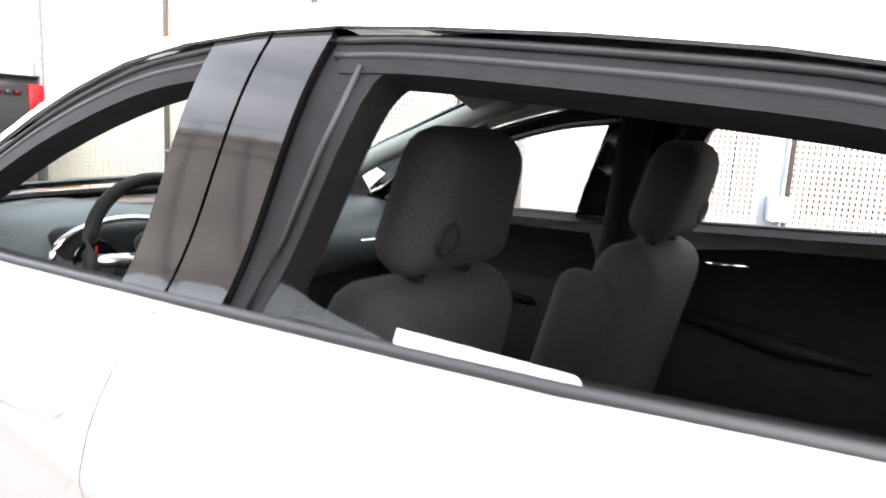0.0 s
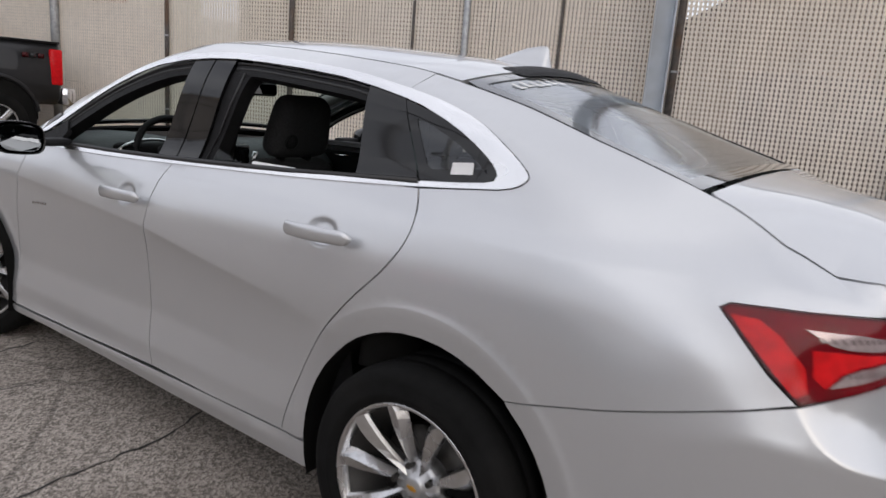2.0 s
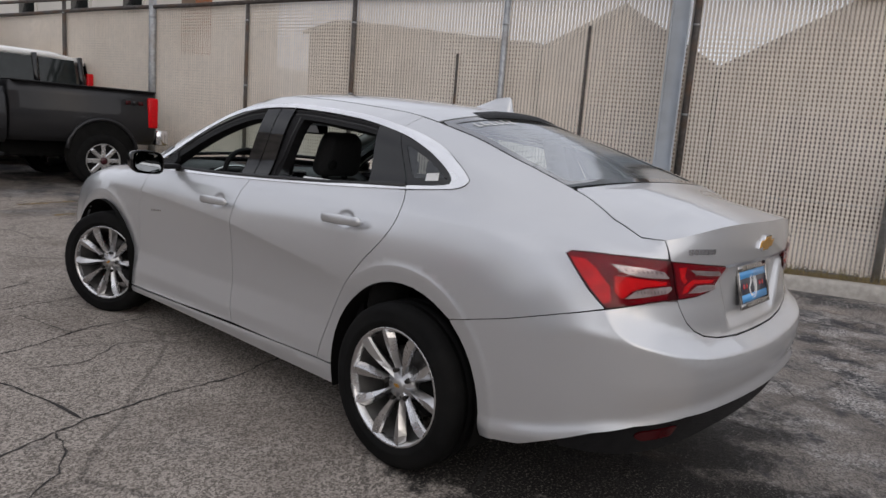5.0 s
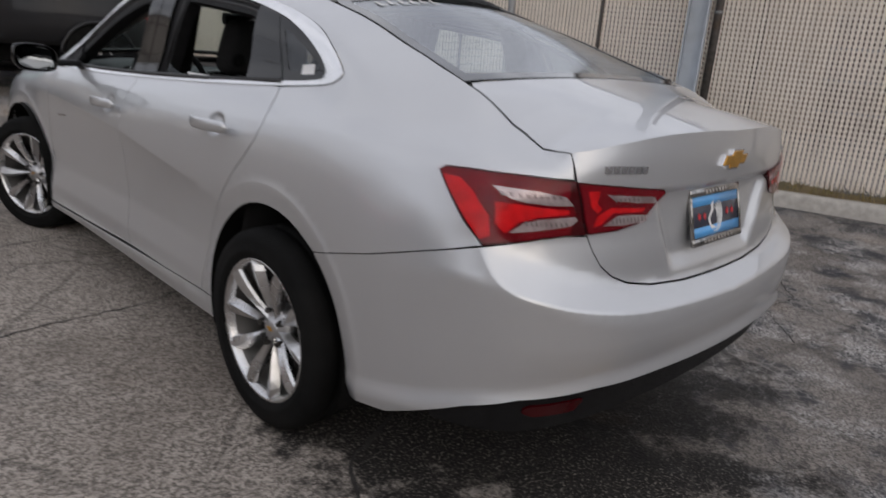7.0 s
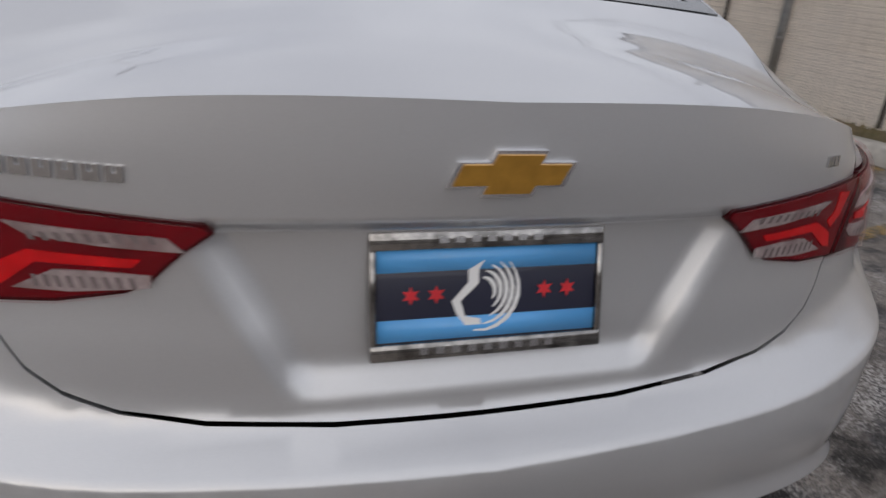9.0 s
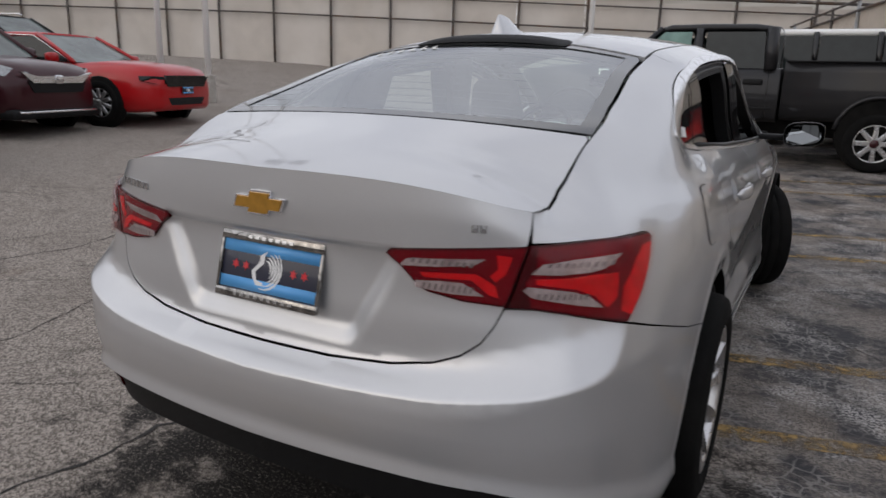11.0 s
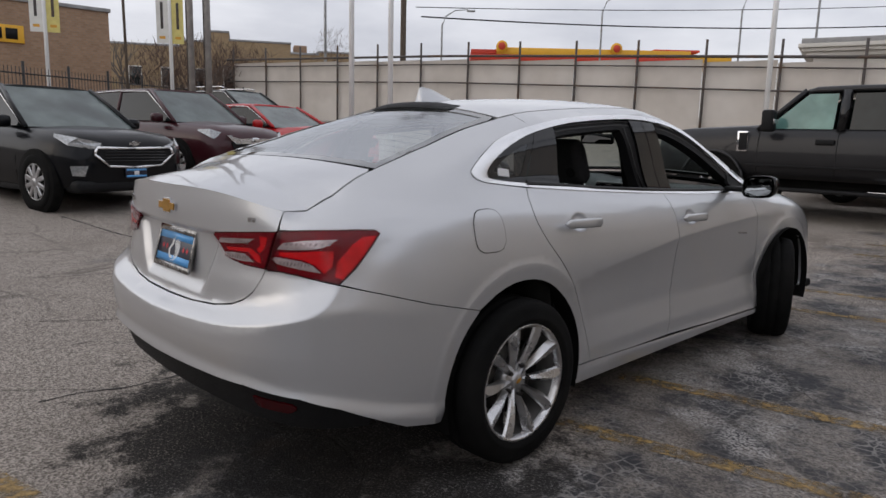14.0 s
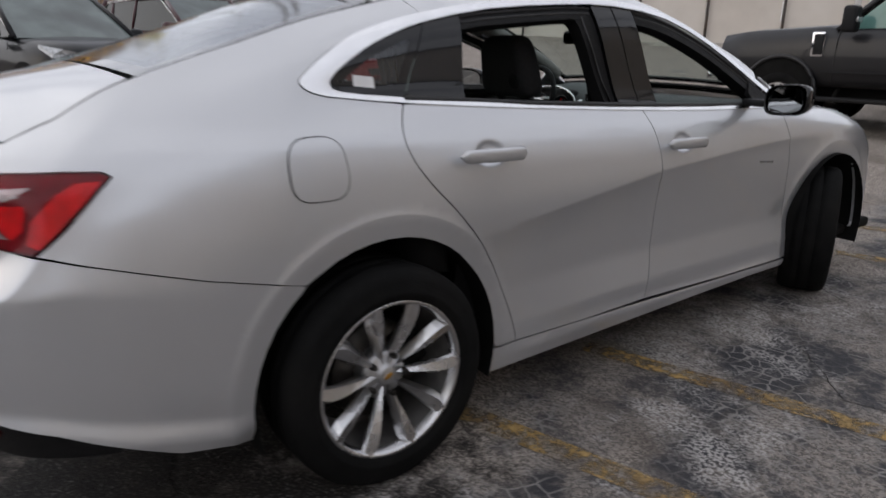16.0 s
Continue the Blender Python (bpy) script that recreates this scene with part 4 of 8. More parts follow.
def add_panel(bm, loop, surf, side=1, gap=0.0021, step=0.03, depth=0.012, holes=(), off=0.0, up=1, creases=(), e=0.0055):
    """A sheet cut to an outline on a curved surface, with its edge turned in. up: -1 where the surface's normal comes out inwards."""
    loop = resample(shrink(loop, gap), step)
    holes = [resample(h, step) for h in holes]
    verts, edges = [], []
    for lp in (loop, *holes):
        s = len(verts)
        verts += lp
        edges += [(s + i, s + (i + 1) % len(lp)) for i in range(len(lp))]
    nb = len(verts)
    bpts = np.array(verts)
    xs, ys = bpts[:, 0], bpts[:, 1]
    folds = []
    for line in creases:
        dense = resample(list(line), step * 0.5)[:-max(1, math.ceil(math.hypot(line[0][0] - line[-1][0], line[0][1] - line[-1][1]) / (step * 0.5)))] + [line[-1]]
        for shift in (-0.0065, 0.0, 0.0065):
            last = None
            for i, p in enumerate(dense):
                a, b = Vector(dense[max(i - 1, 0)]), Vector(dense[min(i + 1, len(dense) - 1)])
                t = (b - a).normalized()
                q = (p[0] - t.y * shift, p[1] + t.x * shift)
                ok = inside(q, loop) and not any(inside(q, h) for h in holes) and np.min((xs - q[0]) ** 2 + (ys - q[1]) ** 2) > 0.007 ** 2
                if ok and folds and min((f[0] - q[0]) ** 2 + (f[1] - q[1]) ** 2 for f in folds) < 0.0045 ** 2:
                    ok = False
                if ok:
                    verts.append(q)
                    folds.append(q)
                    if last is not None:
                        edges.append((last, len(verts) - 1))
                    last = len(verts) - 1
                else:
                    last = None
    fold = np.array(folds) if folds else np.array([(1e3, 1e3)])
    row = 0
    y = ys.min() + step * 0.5
    while y < ys.max():
        x = xs.min() + (step * 0.5 if row % 2 else step)
        while x < xs.max():
            if inside((x, y), loop) and not any(inside((x, y), h) for h in holes) and np.min((xs - x) ** 2 + (ys - y) ** 2) > (0.55 * step) ** 2 and np.min((fold[:, 0] - x) ** 2 + (fold[:, 1] - y) ** 2) > (0.5 * step) ** 2:
                verts.append((x, y))
            x += step
        y += step * 0.87
        row += 1
    from_cdt = delaunay_2d_cdt([Vector(v) for v in verts], edges, [], 0, 1e-6)
    co, tris = from_cdt[0], from_cdt[2]
    lay = bm.verts.layers.float_vector.get("true_normal") or bm.verts.layers.float_vector.new("true_normal")
    bv, nrm = [], []
    for c in co:
        p, d = surf(c.x, c.y), e(c.x, c.y) if callable(e) else e
        du, dv = surf(c.x + d, c.y) - surf(c.x - d, c.y), surf(c.x, c.y + d) - surf(c.x, c.y - d)
        n = (du.cross(dv)).normalized() * up
        p = p + n * off
        if side < 0:
            p, n = Vector((-p.x, p.y, p.z)), Vector((-n.x, n.y, n.z))
        v = bm.verts.new(p)
        v[lay] = n
        bv.append(v)
        nrm.append(n)
    made, count = [], {}
    for t in tris:
        cx, cy = sum(co[i].x for i in t) / 3, sum(co[i].y for i in t) / 3
        flat = abs((co[t[1]].x - co[t[0]].x) * (co[t[2]].y - co[t[0]].y) - (co[t[2]].x - co[t[0]].x) * (co[t[1]].y - co[t[0]].y))
        if flat > 1e-8 and inside((cx, cy), loop) and not any(inside((cx, cy), h) for h in holes):
            t = list(t)
            if (bv[t[1]].co - bv[t[0]].co).cross(bv[t[2]].co - bv[t[0]].co).dot(nrm[t[0]]) < 0:
                t = t[::-1]
            made.append(bm.faces.new([bv[i] for i in t]))
            for i in range(3):
                k = (t[i], t[(i + 1) % 3])
                count[k] = count.get(k, 0) + 1
    if depth:
        top, low = {}, {}
        for (i, j) in [k for k in count if (k[1], k[0]) not in count]:
            for q in (i, j):
                if q not in top:
                    top[q] = bm.verts.new(bv[q].co - nrm[q] * 0.0001)
                    low[q] = bm.verts.new(bv[q].co - nrm[q] * depth)
            bm.faces.new((top[j], top[i], low[i], low[j]))
    for v in [v for v in bv if not v.link_faces]:
        bm.verts.remove(v)
    return made


def panel(name, loop, surf, material, parent, side=1, label="", **k):
    bm = bmesh.new()
    add_panel(bm, loop, surf, side, **k)
    return part(name, bm, material, parent, label)


def yz(points):
    """Flank points y, z turned into the skin's u, z."""
    return [(side_u(y, z), z) for y, z in points]


car = thing("sedan", "silver four-door sedan with open side windows, parked on worn asphalt", "car")
SIDES = ((1, "right"), (-1, "left"))

# feature lines of the flank, as y and height
ARCH_R = [(0.005 + 0.415 * math.cos(a), 0.342 + 0.412 * math.sin(a)) for a in [radians(-14 + 208 * k / 26) for k in range(27)]]
ARCH_F = [(2.80 + 0.405 * math.cos(a), 0.342 + 0.412 * math.sin(a)) for a in [radians(-14 + 208 * k / 26) for k in range(27)]]
REAR_GAP = flow([(0.535, 0.300), (0.530, 0.335), (0.480, 0.47), (0.385, 0.64), (0.262, 0.785), (0.155, 0.892), (0.098, 0.973), (0.090, 1.04), (0.140, 1.108)], 4)
B_GAP = flow([(1.262, 0.290), (1.270, 0.33), (1.288, 0.445), (1.287, 0.60), (1.272, 0.75), (1.262, 0.83), (1.248, 0.95), (1.228, 1.046)], 4)
A_GAP = flow([(2.335, 0.270), (2.345, 0.34), (2.33, 0.55), (2.30, 0.75), (2.26, 0.90), (2.24, 1.005)], 4)
BELT = [(2.33, 1.008), (2.06, 1.012), (1.65, 1.022), (1.23, 1.040), (0.63, 1.074), (0.15, 1.108), (-0.10, 1.135)]
DLO_TOP = [(-0.150, 1.148), (-0.176, 1.168), (-0.165, 1.188), (-0.098, 1.232), (0.0, 1.284), (0.12, 1.325), (0.268, 1.360), (0.515, 1.400), (0.85, 1.426), (1.12, 1.430), (1.43, 1.395), (1.75, 1.305), (2.02, 1.190), (2.22, 1.075)]
DLO = flow(BELT, 4)[:-1] + flow([BELT[-1]] + DLO_TOP, 4)
DLO_IN = ([(2.28, 1.030), (2.06, 1.032), (1.65, 1.042), (1.23, 1.058), (0.63, 1.090), (0.15, 1.123), (-0.055, 1.145)]
          + [(-0.085, 1.160), (-0.083, 1.178), (-0.040, 1.212), (0.05, 1.262), (0.15, 1.302), (0.268, 1.336), (0.515, 1.380), (0.85, 1.407), (1.12, 1.411), (1.43, 1.376), (1.74, 1.285), (2.00, 1.172), (2.17, 1.075)])
SILL_TOP = [(2.38, 0.262), (1.8, 0.272), (1.26, 0.282), (0.536, 0.298)]
SILL_LOW = [(0.42, 0.208), (1.2, 0.212), (2.0, 0.222), (2.38, 0.228)]
CREASE = [(-0.25, 0.672), (-0.5, 0.735), (-0.70, 0.795), (-0.822, 0.832)]


def between(line, z0, z1):
    return [p for p in line if z0 <= p[1] <= z1]


FALL = yz([(0.60, 0.737), (1.0, 0.785), (1.28, 0.818), (1.75, 0.846), (2.1, 0.862), (2.6, 0.875)])
SHOULDER = yz([(-0.78, 1.035), (-0.665, 1.034), (-0.2, 1.020), (0.05, 1.008), (0.5, 0.990), (0.85, 0.973)])
CUPS = [[yz([(yh + q * 0.066 * math.cos(a), zh + q * 0.041 * math.sin(a)) for a in [2 * math.pi * k / 24 for k in range(25)]]) for q in (1.0, 0.72, 0.35)] for yh, zh in ((0.393, 0.956), (1.412, 0.913))]
FLARE = [yz([(yc + 0.484 * math.cos(a), 0.342 + 0.484 * math.sin(a)) for a in [radians(5 + 170 * k / 24) for k in range(25)]]) for yc in (0.005, 2.80)]


def flank(side, sname):
    # rear door
    loop = yz(REAR_GAP + [(0.35, 1.101), (0.63, 1.079), (0.95, 1.062)] + B_GAP[::-1] + [(0.9, 0.29)])
    door = panel("rear_door", loop, skin, SILVER, car, side, "silver rear door", step=0.028, creases=[*CUPS[0], FALL, SHOULDER])
    loop = yz(B_GAP + [(1.65, 1.027), (2.06, 1.017)] + A_GAP[::-1] + [(1.8, 0.275)])
    fdoor = panel("front_door", loop, skin, SILVER, car, side, "silver front door", step=0.035, creases=[*CUPS[1], FALL])
    # quarter panel with the sail that runs up to the roof
    low = [p for p in ARCH_R if p[1] > 0.30]
    front = [p for p in REAR_GAP]
    arch_back = [p for p in low if p[0] < 0.0][::-1]
    arch_front = [p for p in low if p[0] >= 0.0]
    dlo_part = [p for p in DLO if p[0] < 0.268]
    tail_line = [(-0.822, 0.836)]
    qtop_u = np.arange(2.045, 0.70, -0.03)
    loop = yz([(0.500, 0.300), (0.445, 0.300)] + arch_front + [p for p in ARCH_R if p[0] < 0 and p[1] > 0.66] + CREASE[:-1])
    loop += [(0.935, 0.834), (1.00, 0.885), (1.075, 0.957), (1.108, 0.987), (1.09, 0.9975), (1.0, 1.0022), (0.85, 1.0015), (0.685, 0.9975)]
    loop += [(0.6885, 1.045), (0.6925, float(np.interp(0.6925, SK_U, SK_TOP)) - 0.001)] + [(float(u), float(np.interp(u, SK_U, SK_TOP)) - 0.002) for u in qtop_u[::-1]]
    loop += yz([(0.268, 1.359)] + [p for p in DLO if p[0] < 0.262 and p[1] > 1.15][::-1] + [p for p in DLO if p[0] < 0.14 and p[1] <= 1.15][::-1])
    loop += yz(REAR_GAP[::-1])
    panel("quarter_panel", loop, skin, SILVER, car, side, "silver rear quarter panel", step=0.022, creases=[SHOULDER, FLARE[0]])
    # rail over the doors up to the roof
    rail = [(float(u), float(np.interp(u, SK_U, SK_TOP)) - 0.002) for u in np.arange(2.045, 3.98, 0.04)]
    loop = yz([(0.268, 1.359)] + [p for p in DLO if p[0] > 0.272 and p[1] > 1.12]) + rail[::-1]
    panel("roof_rail", loop, skin, SILVER, car, side, gap=0.0005, step=0.03)
    # front wing
    arch = [p for p in ARCH_F if p[1] > 0.27]
    top = [(float(u), float(np.interp(u, SK_U, SK_TOP)) - 0.002) for u in np.arange(4.02, 5.28, 0.05)]
    loop = yz(A_GAP) + top + yz([(3.45, 0.60), (3.40, 0.45), (3.30, 0.33), (3.19, 0.30)]) + yz(arch) + yz([(2.41, 0.27)])
    panel("front_wing", loop, skin, SILVER, car, side, step=0.04, label="silver front wing", creases=[FLARE[1]])
    # sill
    loop = yz([(0.40, 0.222)] + SILL_LOW + [(2.395, 0.255)] + SILL_TOP + [(0.49, 0.297), (0.425, 0.296), (0.405, 0.25)])
    panel("sill", loop, skin, SILVER, car, side, step=0.03, depth=0.03)
    # bright trim round the side windows
    ring = yz(DLO)
    hole = yz(flow(DLO_IN, 2, True))
    panel("window_trim", ring, skin, SATIN, car, side, "bright window surround", gap=0.0, step=0.02, depth=0.006, holes=[hole], off=0.004)
    # seal between trim and door
    bm = bmesh.new()
    for y0, y1 in ((2.28, -0.06),):
        pts = [skin(side_u(y, z), z, 0.003) for y, z in [(2.26, 1.031), (2.06, 1.033), (1.65, 1.043), (1.23, 1.059), (0.63, 1.091), (0.15, 1.124)]]
        if side < 0:
            pts = [Vector((-p.x, p.y, p.z)) for p in pts]
        add_tube(bm, pts, 0.0085, 8)
    part("belt_seal", bm, SEAL, car)
    # pillars in gloss black
    def strip(name, y0b, y1b, y0t, y1t, material, off=0.0, label=""):
        def at(y0, y1, s):
            return y0 + (y1 - y0) * s
        zb = lambda y: float(np.interp(y, [-0.05, 0.15, 0.63, 1.23, 1.65, 2.28], [1.147, 1.121, 1.088, 1.056, 1.040, 1.028]))  # noqa: E731
        ty, tz = zip(*sorted((p[0], p[1]) for p in DLO_IN if p[1] > 1.19))
        zt = lambda y: float(np.interp(y, ty, tz)) + 0.004  # noqa: E731
        lp = [(at(y0b, y1b, s), zb(at(y0b, y1b, s))) for s in (0, 0.5, 1)] + [(at(y1t, y0t, s), zt(at(y1t, y0t, s))) for s in (0, 0.5, 1)]
        return panel(name, yz(lp), skin, material, car, side, label, gap=0.001, step=0.03, depth=0.02, off=off - 0.004)
    strip("rear_door_pillar", 1.232, 1.112, 1.098, 0.995, BLACK_GLOSS, label="gloss black window pillar")
    strip("front_door_pillar", 1.345, 1.237, 1.215, 1.103, BLACK_GLOSS, label="gloss black window pillar")
    strip("rear_door_applique", 0.375, 0.1545, 0.405, 0.2655, BLACK_GLOSS, label="gloss black window panel")
    qz = [(0.152, 1.126), (-0.055, 1.147), (-0.083, 1.162), (-0.080, 1.180), (-0.038, 1.213), (0.05, 1.263), (0.15, 1.303), (0.262, 1.333)]
    q_in = rounded(shrink(yz(qz), 0.030), 0.02, 3)
    q_win = panel("quarter_window", yz(qz), skin, BLACK_GLOSS, car, side, "fixed quarter window with a black border", gap=0.0, step=0.02, depth=0.0, holes=[q_in], off=-0.005)
    panel("pane", q_in, skin, PANE, q_win, side, "dark tinted glass", gap=-0.002, step=0.03, depth=0.0, off=-0.0065)
    # dark upper frame of the door openings
    for name, ys in (("rear_door_frame", [(0.40, 1.364), (0.52, 1.381), (0.85, 1.408), (0.99, 1.411)]), ("front_door_frame", [(1.21, 1.408), (1.43, 1.377), (1.74, 1.286), (2.0, 1.173), (2.16, 1.08)])):
        top_line = ys
        low_line = [(y - (0.012 if name[0] == "r" else 0.03), z - 0.046) for y, z in ys]
        frame_part = panel(name, yz(flow(top_line, 4) + flow(low_line, 4)[::-1]), skin, BLACK_PLASTIC, car, side, gap=0.0, step=0.02, depth=0.05, off=-0.012)
        bm = bmesh.new()
        pts = [skin(side_u(y, z), z, -0.052) for y, z in flow(low_line, 4)]
        add_tube(bm, [Vector((side * p.x, p.y, p.z - 0.004)) for p in pts], 0.006, 6)
        part("lining_edge", bm, HEADLINER, frame_part, "pale lining edge")
        for dz, oo, rr in ((0.012, -0.012, 0.005), (0.030, -0.016, 0.006)):
            bm = bmesh.new()
            pts = [skin(side_u(y, z - dz), z - dz, oo) for y, z in flow(top_line, 4)]
            add_tube(bm, [Vector((side * p.x, p.y, p.z)) for p in pts], rr, 6)
            part("seal_lip", bm, SEAL, frame_part, "grey rubber seal lip")
    # upright of the rear door's frame, behind the pillar
    up_l = rounded([(1.110, 1.064), (1.048, 1.067), (0.925, 1.355), (0.900, 1.372), (0.900, 1.400), (0.994, 1.404)], [0, 0, 0.04, 0.03, 0, 0], 4)
    upright = panel("door_frame_upright", yz(up_l), skin, BLACK_PLASTIC, car, side, gap=0.0, step=0.025, depth=0.05, off=-0.014)
    bm = bmesh.new()
    pts = [skin(side_u(y, z), z, -0.012) for y, z in ((1.072, 1.066), (1.03, 1.16), (0.985, 1.27), (0.945, 1.37))]
    add_tube(bm, [Vector((side * p.x, p.y, p.z)) for p in pts], 0.004, 6)
    part("seal_lip", bm, SEAL, upright, "grey rubber seal lip")
    # mirror foot triangle
    panel("mirror_sail", yz([(2.27, 1.033), (2.05, 1.035), (2.02, 1.08), (2.06, 1.13), (2.16, 1.075)]), skin, BLACK_PLASTIC, car, side, gap=0.0, step=0.03, depth=0.02, off=-0.003)
    # wheel housings
    for yc in (0.005, 2.80):
        bm = bmesh.new()
        n = 24
        rows = []
        for x in (0.872, 0.80, 0.60, 0.52):
            rows.append([bm.verts.new((side * x, yc + (0.414 + (0.004 if x < 0.86 else -0.004)) * math.cos(a), 0.342 + 0.411 * math.sin(a))) for a in [radians(-18 + 216 * k / n) for k in range(n + 1)]])
        for a, b in zip(rows, rows[1:]):
            for k in range(n):
                bm.faces.new((a[k], a[k + 1], b[k + 1], b[k]))
        bm.faces.new(rows[-1])
        part("wheel_housing", bm, UNDER, car)
    # door handles: a recess and a grip over it
    for yf, yr, z in ((0.505, 0.262, 0.955), (1.52, 1.285, 0.912)):
        mid, half = (yf + yr) / 2, (yf - yr) / 2
        bm = bmesh.new()
        n, rings = 24, []
        for i in range(n + 1):
            s = i / n
            y = yr - 0.008 + (2 * half + 0.016) * s
            w = 0.0205 * min(1, 3.6 * math.sqrt(max(0.0, min(s, 1 - s))) + 0.12) * (1.0 if s < 0.3 else 1.06)
            bow = 0.012 + 0.026 * math.sin(math.pi * min(max(s, 0), 1)) ** 0.6
            zc = z + 0.012 * (0.5 - s) * 0.6
            u = side_u(y, zc)
            base, nn = skin(u, zc - 0.065) + Vector((0, 0, 0.065)), skin_normal(u, zc - 0.065)
            upv = Vector((0, 0, 1))
            ring = []
            for k in range(10):
                a = 2 * math.pi * k / 10
                ring.append(base + nn * (bow + 0.009 * math.cos(a)) + upv * w * math.sin(a))
            rings.append([bm.verts.new(Vector((side * p.x, p.y, p.z))) for p in ring])
        for a, b in zip(rings, rings[1:]):
            for k in range(10):
                bm.faces.new((a[k], a[(k + 1) % 10], b[(k + 1) % 10], b[k]))
        bm.faces.new(rings[0])
        bm.faces.new(rings[-1])
        bmesh.ops.recalc_face_normals(bm, faces=bm.faces)
        part("door_handle", bm, SILVER, car, "silver door handle")
    return door, fdoor


for sd, nm in SIDES:
    flank(sd, nm)

# fuel flap, on the right
FLAP = rounded(yz([(-0.270, 1.040), (-0.115, 1.043), (-0.108, 0.885), (-0.275, 0.888)]), 0.06, 5)
panel("fuel_flap_gap", shrink(FLAP, -0.003), skin, SEAL, car, gap=0.0, step=0.02, depth=0.0, off=0.0008)
panel("fuel_flap", FLAP, skin, SILVER, car, step=0.02, gap=0.0005, depth=0.0, off=0.0022)

# roof, panes, bonnet
roof_loop = [(x, 0.172 - 0.02 * (1 - (x / 0.55) ** 2)) for x in np.linspace(-0.5505, 0.5505, 13)]
roof_loop += [(float(np.interp(y, ED_Y, ED_X)), y) for y in np.arange(0.25, 1.60, 0.08)]
roof_loop += [(x, 1.60) for x in (0.4, 0.2, 0, -0.2, -0.4)]
roof_loop += [(-float(np.interp(y, ED_Y, ED_X)), y) for y in np.arange(1.53, 0.2, -0.08)]
panel("roof", roof_loop, crown, SILVER, car, gap=0.0005, step=0.05, depth=0.015, up=1)


def pane_loop(ys, inset):
    r = [(float(np.interp(y, ED_Y, ED_X)) - inset, y) for y in ys]
    return r + [(-x, y) for x, y in r[::-1]]


g_out = [(x, -0.545 - 0.012 * (1 - (x / 0.6) ** 2)) for x in np.linspace(-0.612, 0.612, 11)]
g_out += [(float(np.interp(y, ED_Y, ED_X)) - 0.003, y) for y in np.arange(-0.48, 0.15, 0.06)]
g_out += [(x, 0.168 - 0.02 * (1 - (x / 0.55) ** 2)) for x in np.linspace(0.53, -0.53, 9)]
g_out += [(-float(np.interp(y, ED_Y, ED_X)) + 0.003, y) for y in np.arange(0.12, -0.5, -0.06)]
g_in = shrink(g_out, 0.045)
panel("rear_window_border", g_out, crown, FRIT, car, gap=0.002, step=0.04, depth=0.006, holes=[g_in], off=-0.003)
panel("rear_window", g_in, crown, REAR_PANE, car, label="tinted rear window", gap=-0.004, step=0.06, depth=0.0, off=-0.006)
CHALK = mat("white_window_chalk", (0.72, 0.72, 0.70), 0.9, var=0.3, scale=60)
for k in range(6):
    x0, y0 = -0.43 + 0.048 * k, 0.045 + 0.004 * math.sin(k * 2.0)
    mark = [(x0, y0), (x0 + 0.030, y0 - 0.002), (x0 + 0.032, y0 + 0.008), (x0 + 0.012, y0 + 0.012), (x0 + 0.014, y0 + 0.040), (x0 + 0.003, y0 + 0.042)]
    panel("chalk_mark", mark, crown, CHALK, car, gap=0.0, step=0.03, depth=0.0, off=-0.003)
w_out = pane_loop(np.arange(1.61, 2.44, 0.07), 0.012)
w_in = shrink(w_out, 0.035)
panel("windscreen_border", w_out, crown, FRIT, car, gap=0.0, step=0.06, depth=0.006, holes=[w_in], off=-0.003)
panel("windscreen", w_in, crown, CLEAR_PANE, car, label="clear green windscreen", gap=-0.004, step=0.08, depth=0.0, off=-0.006)
panel("bonnet", pane_loop(list(np.arange(2.47, 3.70, 0.08)), 0.003), crown, SILVER, car, gap=0.002, step=0.06)
panel("cowl", pane_loop([2.40, 2.44, 2.475], 0.01), crown, BLACK_PLASTIC, car, gap=0.0, step=0.04, off=-0.012)

# boot lid: the top and the rear face
lid_u = 0.690
gap_pts = [(p[1], p[0]) for p in EDGE if -0.895 < p[0] < -0.56][::2]
lip = [lip_skin(u, float(np.interp(abs(u), SK_U, SK_TOP))) for u in np.linspace(lid_u, -lid_u, 33)]
lip = [(p.x, p.y) for p in lip]
top_loop = [(x, y) for x, y in gap_pts[::-1]] + lip + [(-x, y) for x, y in gap_pts]
top_loop += [(x, -0.562 - 0.012 * (1 - (x / 0.6) ** 2)) for x in np.linspace(-0.60, 0.60, 11)]
bm = bmesh.new()
add_panel(bm, top_loop, crown, gap=0.0, step=0.026, depth=0.014)
LID_LOW = [(0.640, 0.93), (0.622, 0.862), (0.600, 0.825), (0.570, 0.790), (0.525, 0.760), (0.46, 0.736), (0.36, 0.718), (0.20, 0.706), (0.0, 0.701)]
half = [(lid_u, float(np.interp(lid_u, SK_U, SK_TOP))), (0.676, 1.0), (0.655, 0.96)] + LID_LOW
rear_loop = half + [(-u, z) for u, z in half[:-1][::-1]]
rear_loop += [(u, float(np.interp(abs(u), SK_U, SK_TOP))) for u in np.linspace(-0.64, 0.64, 27)]
add_panel(bm, rear_loop, lip_skin, gap=0.0, step=0.018, depth=0.014)
lid = part("boot_lid", bm, SILVER, car, "silver boot lid with a dished plate recess")

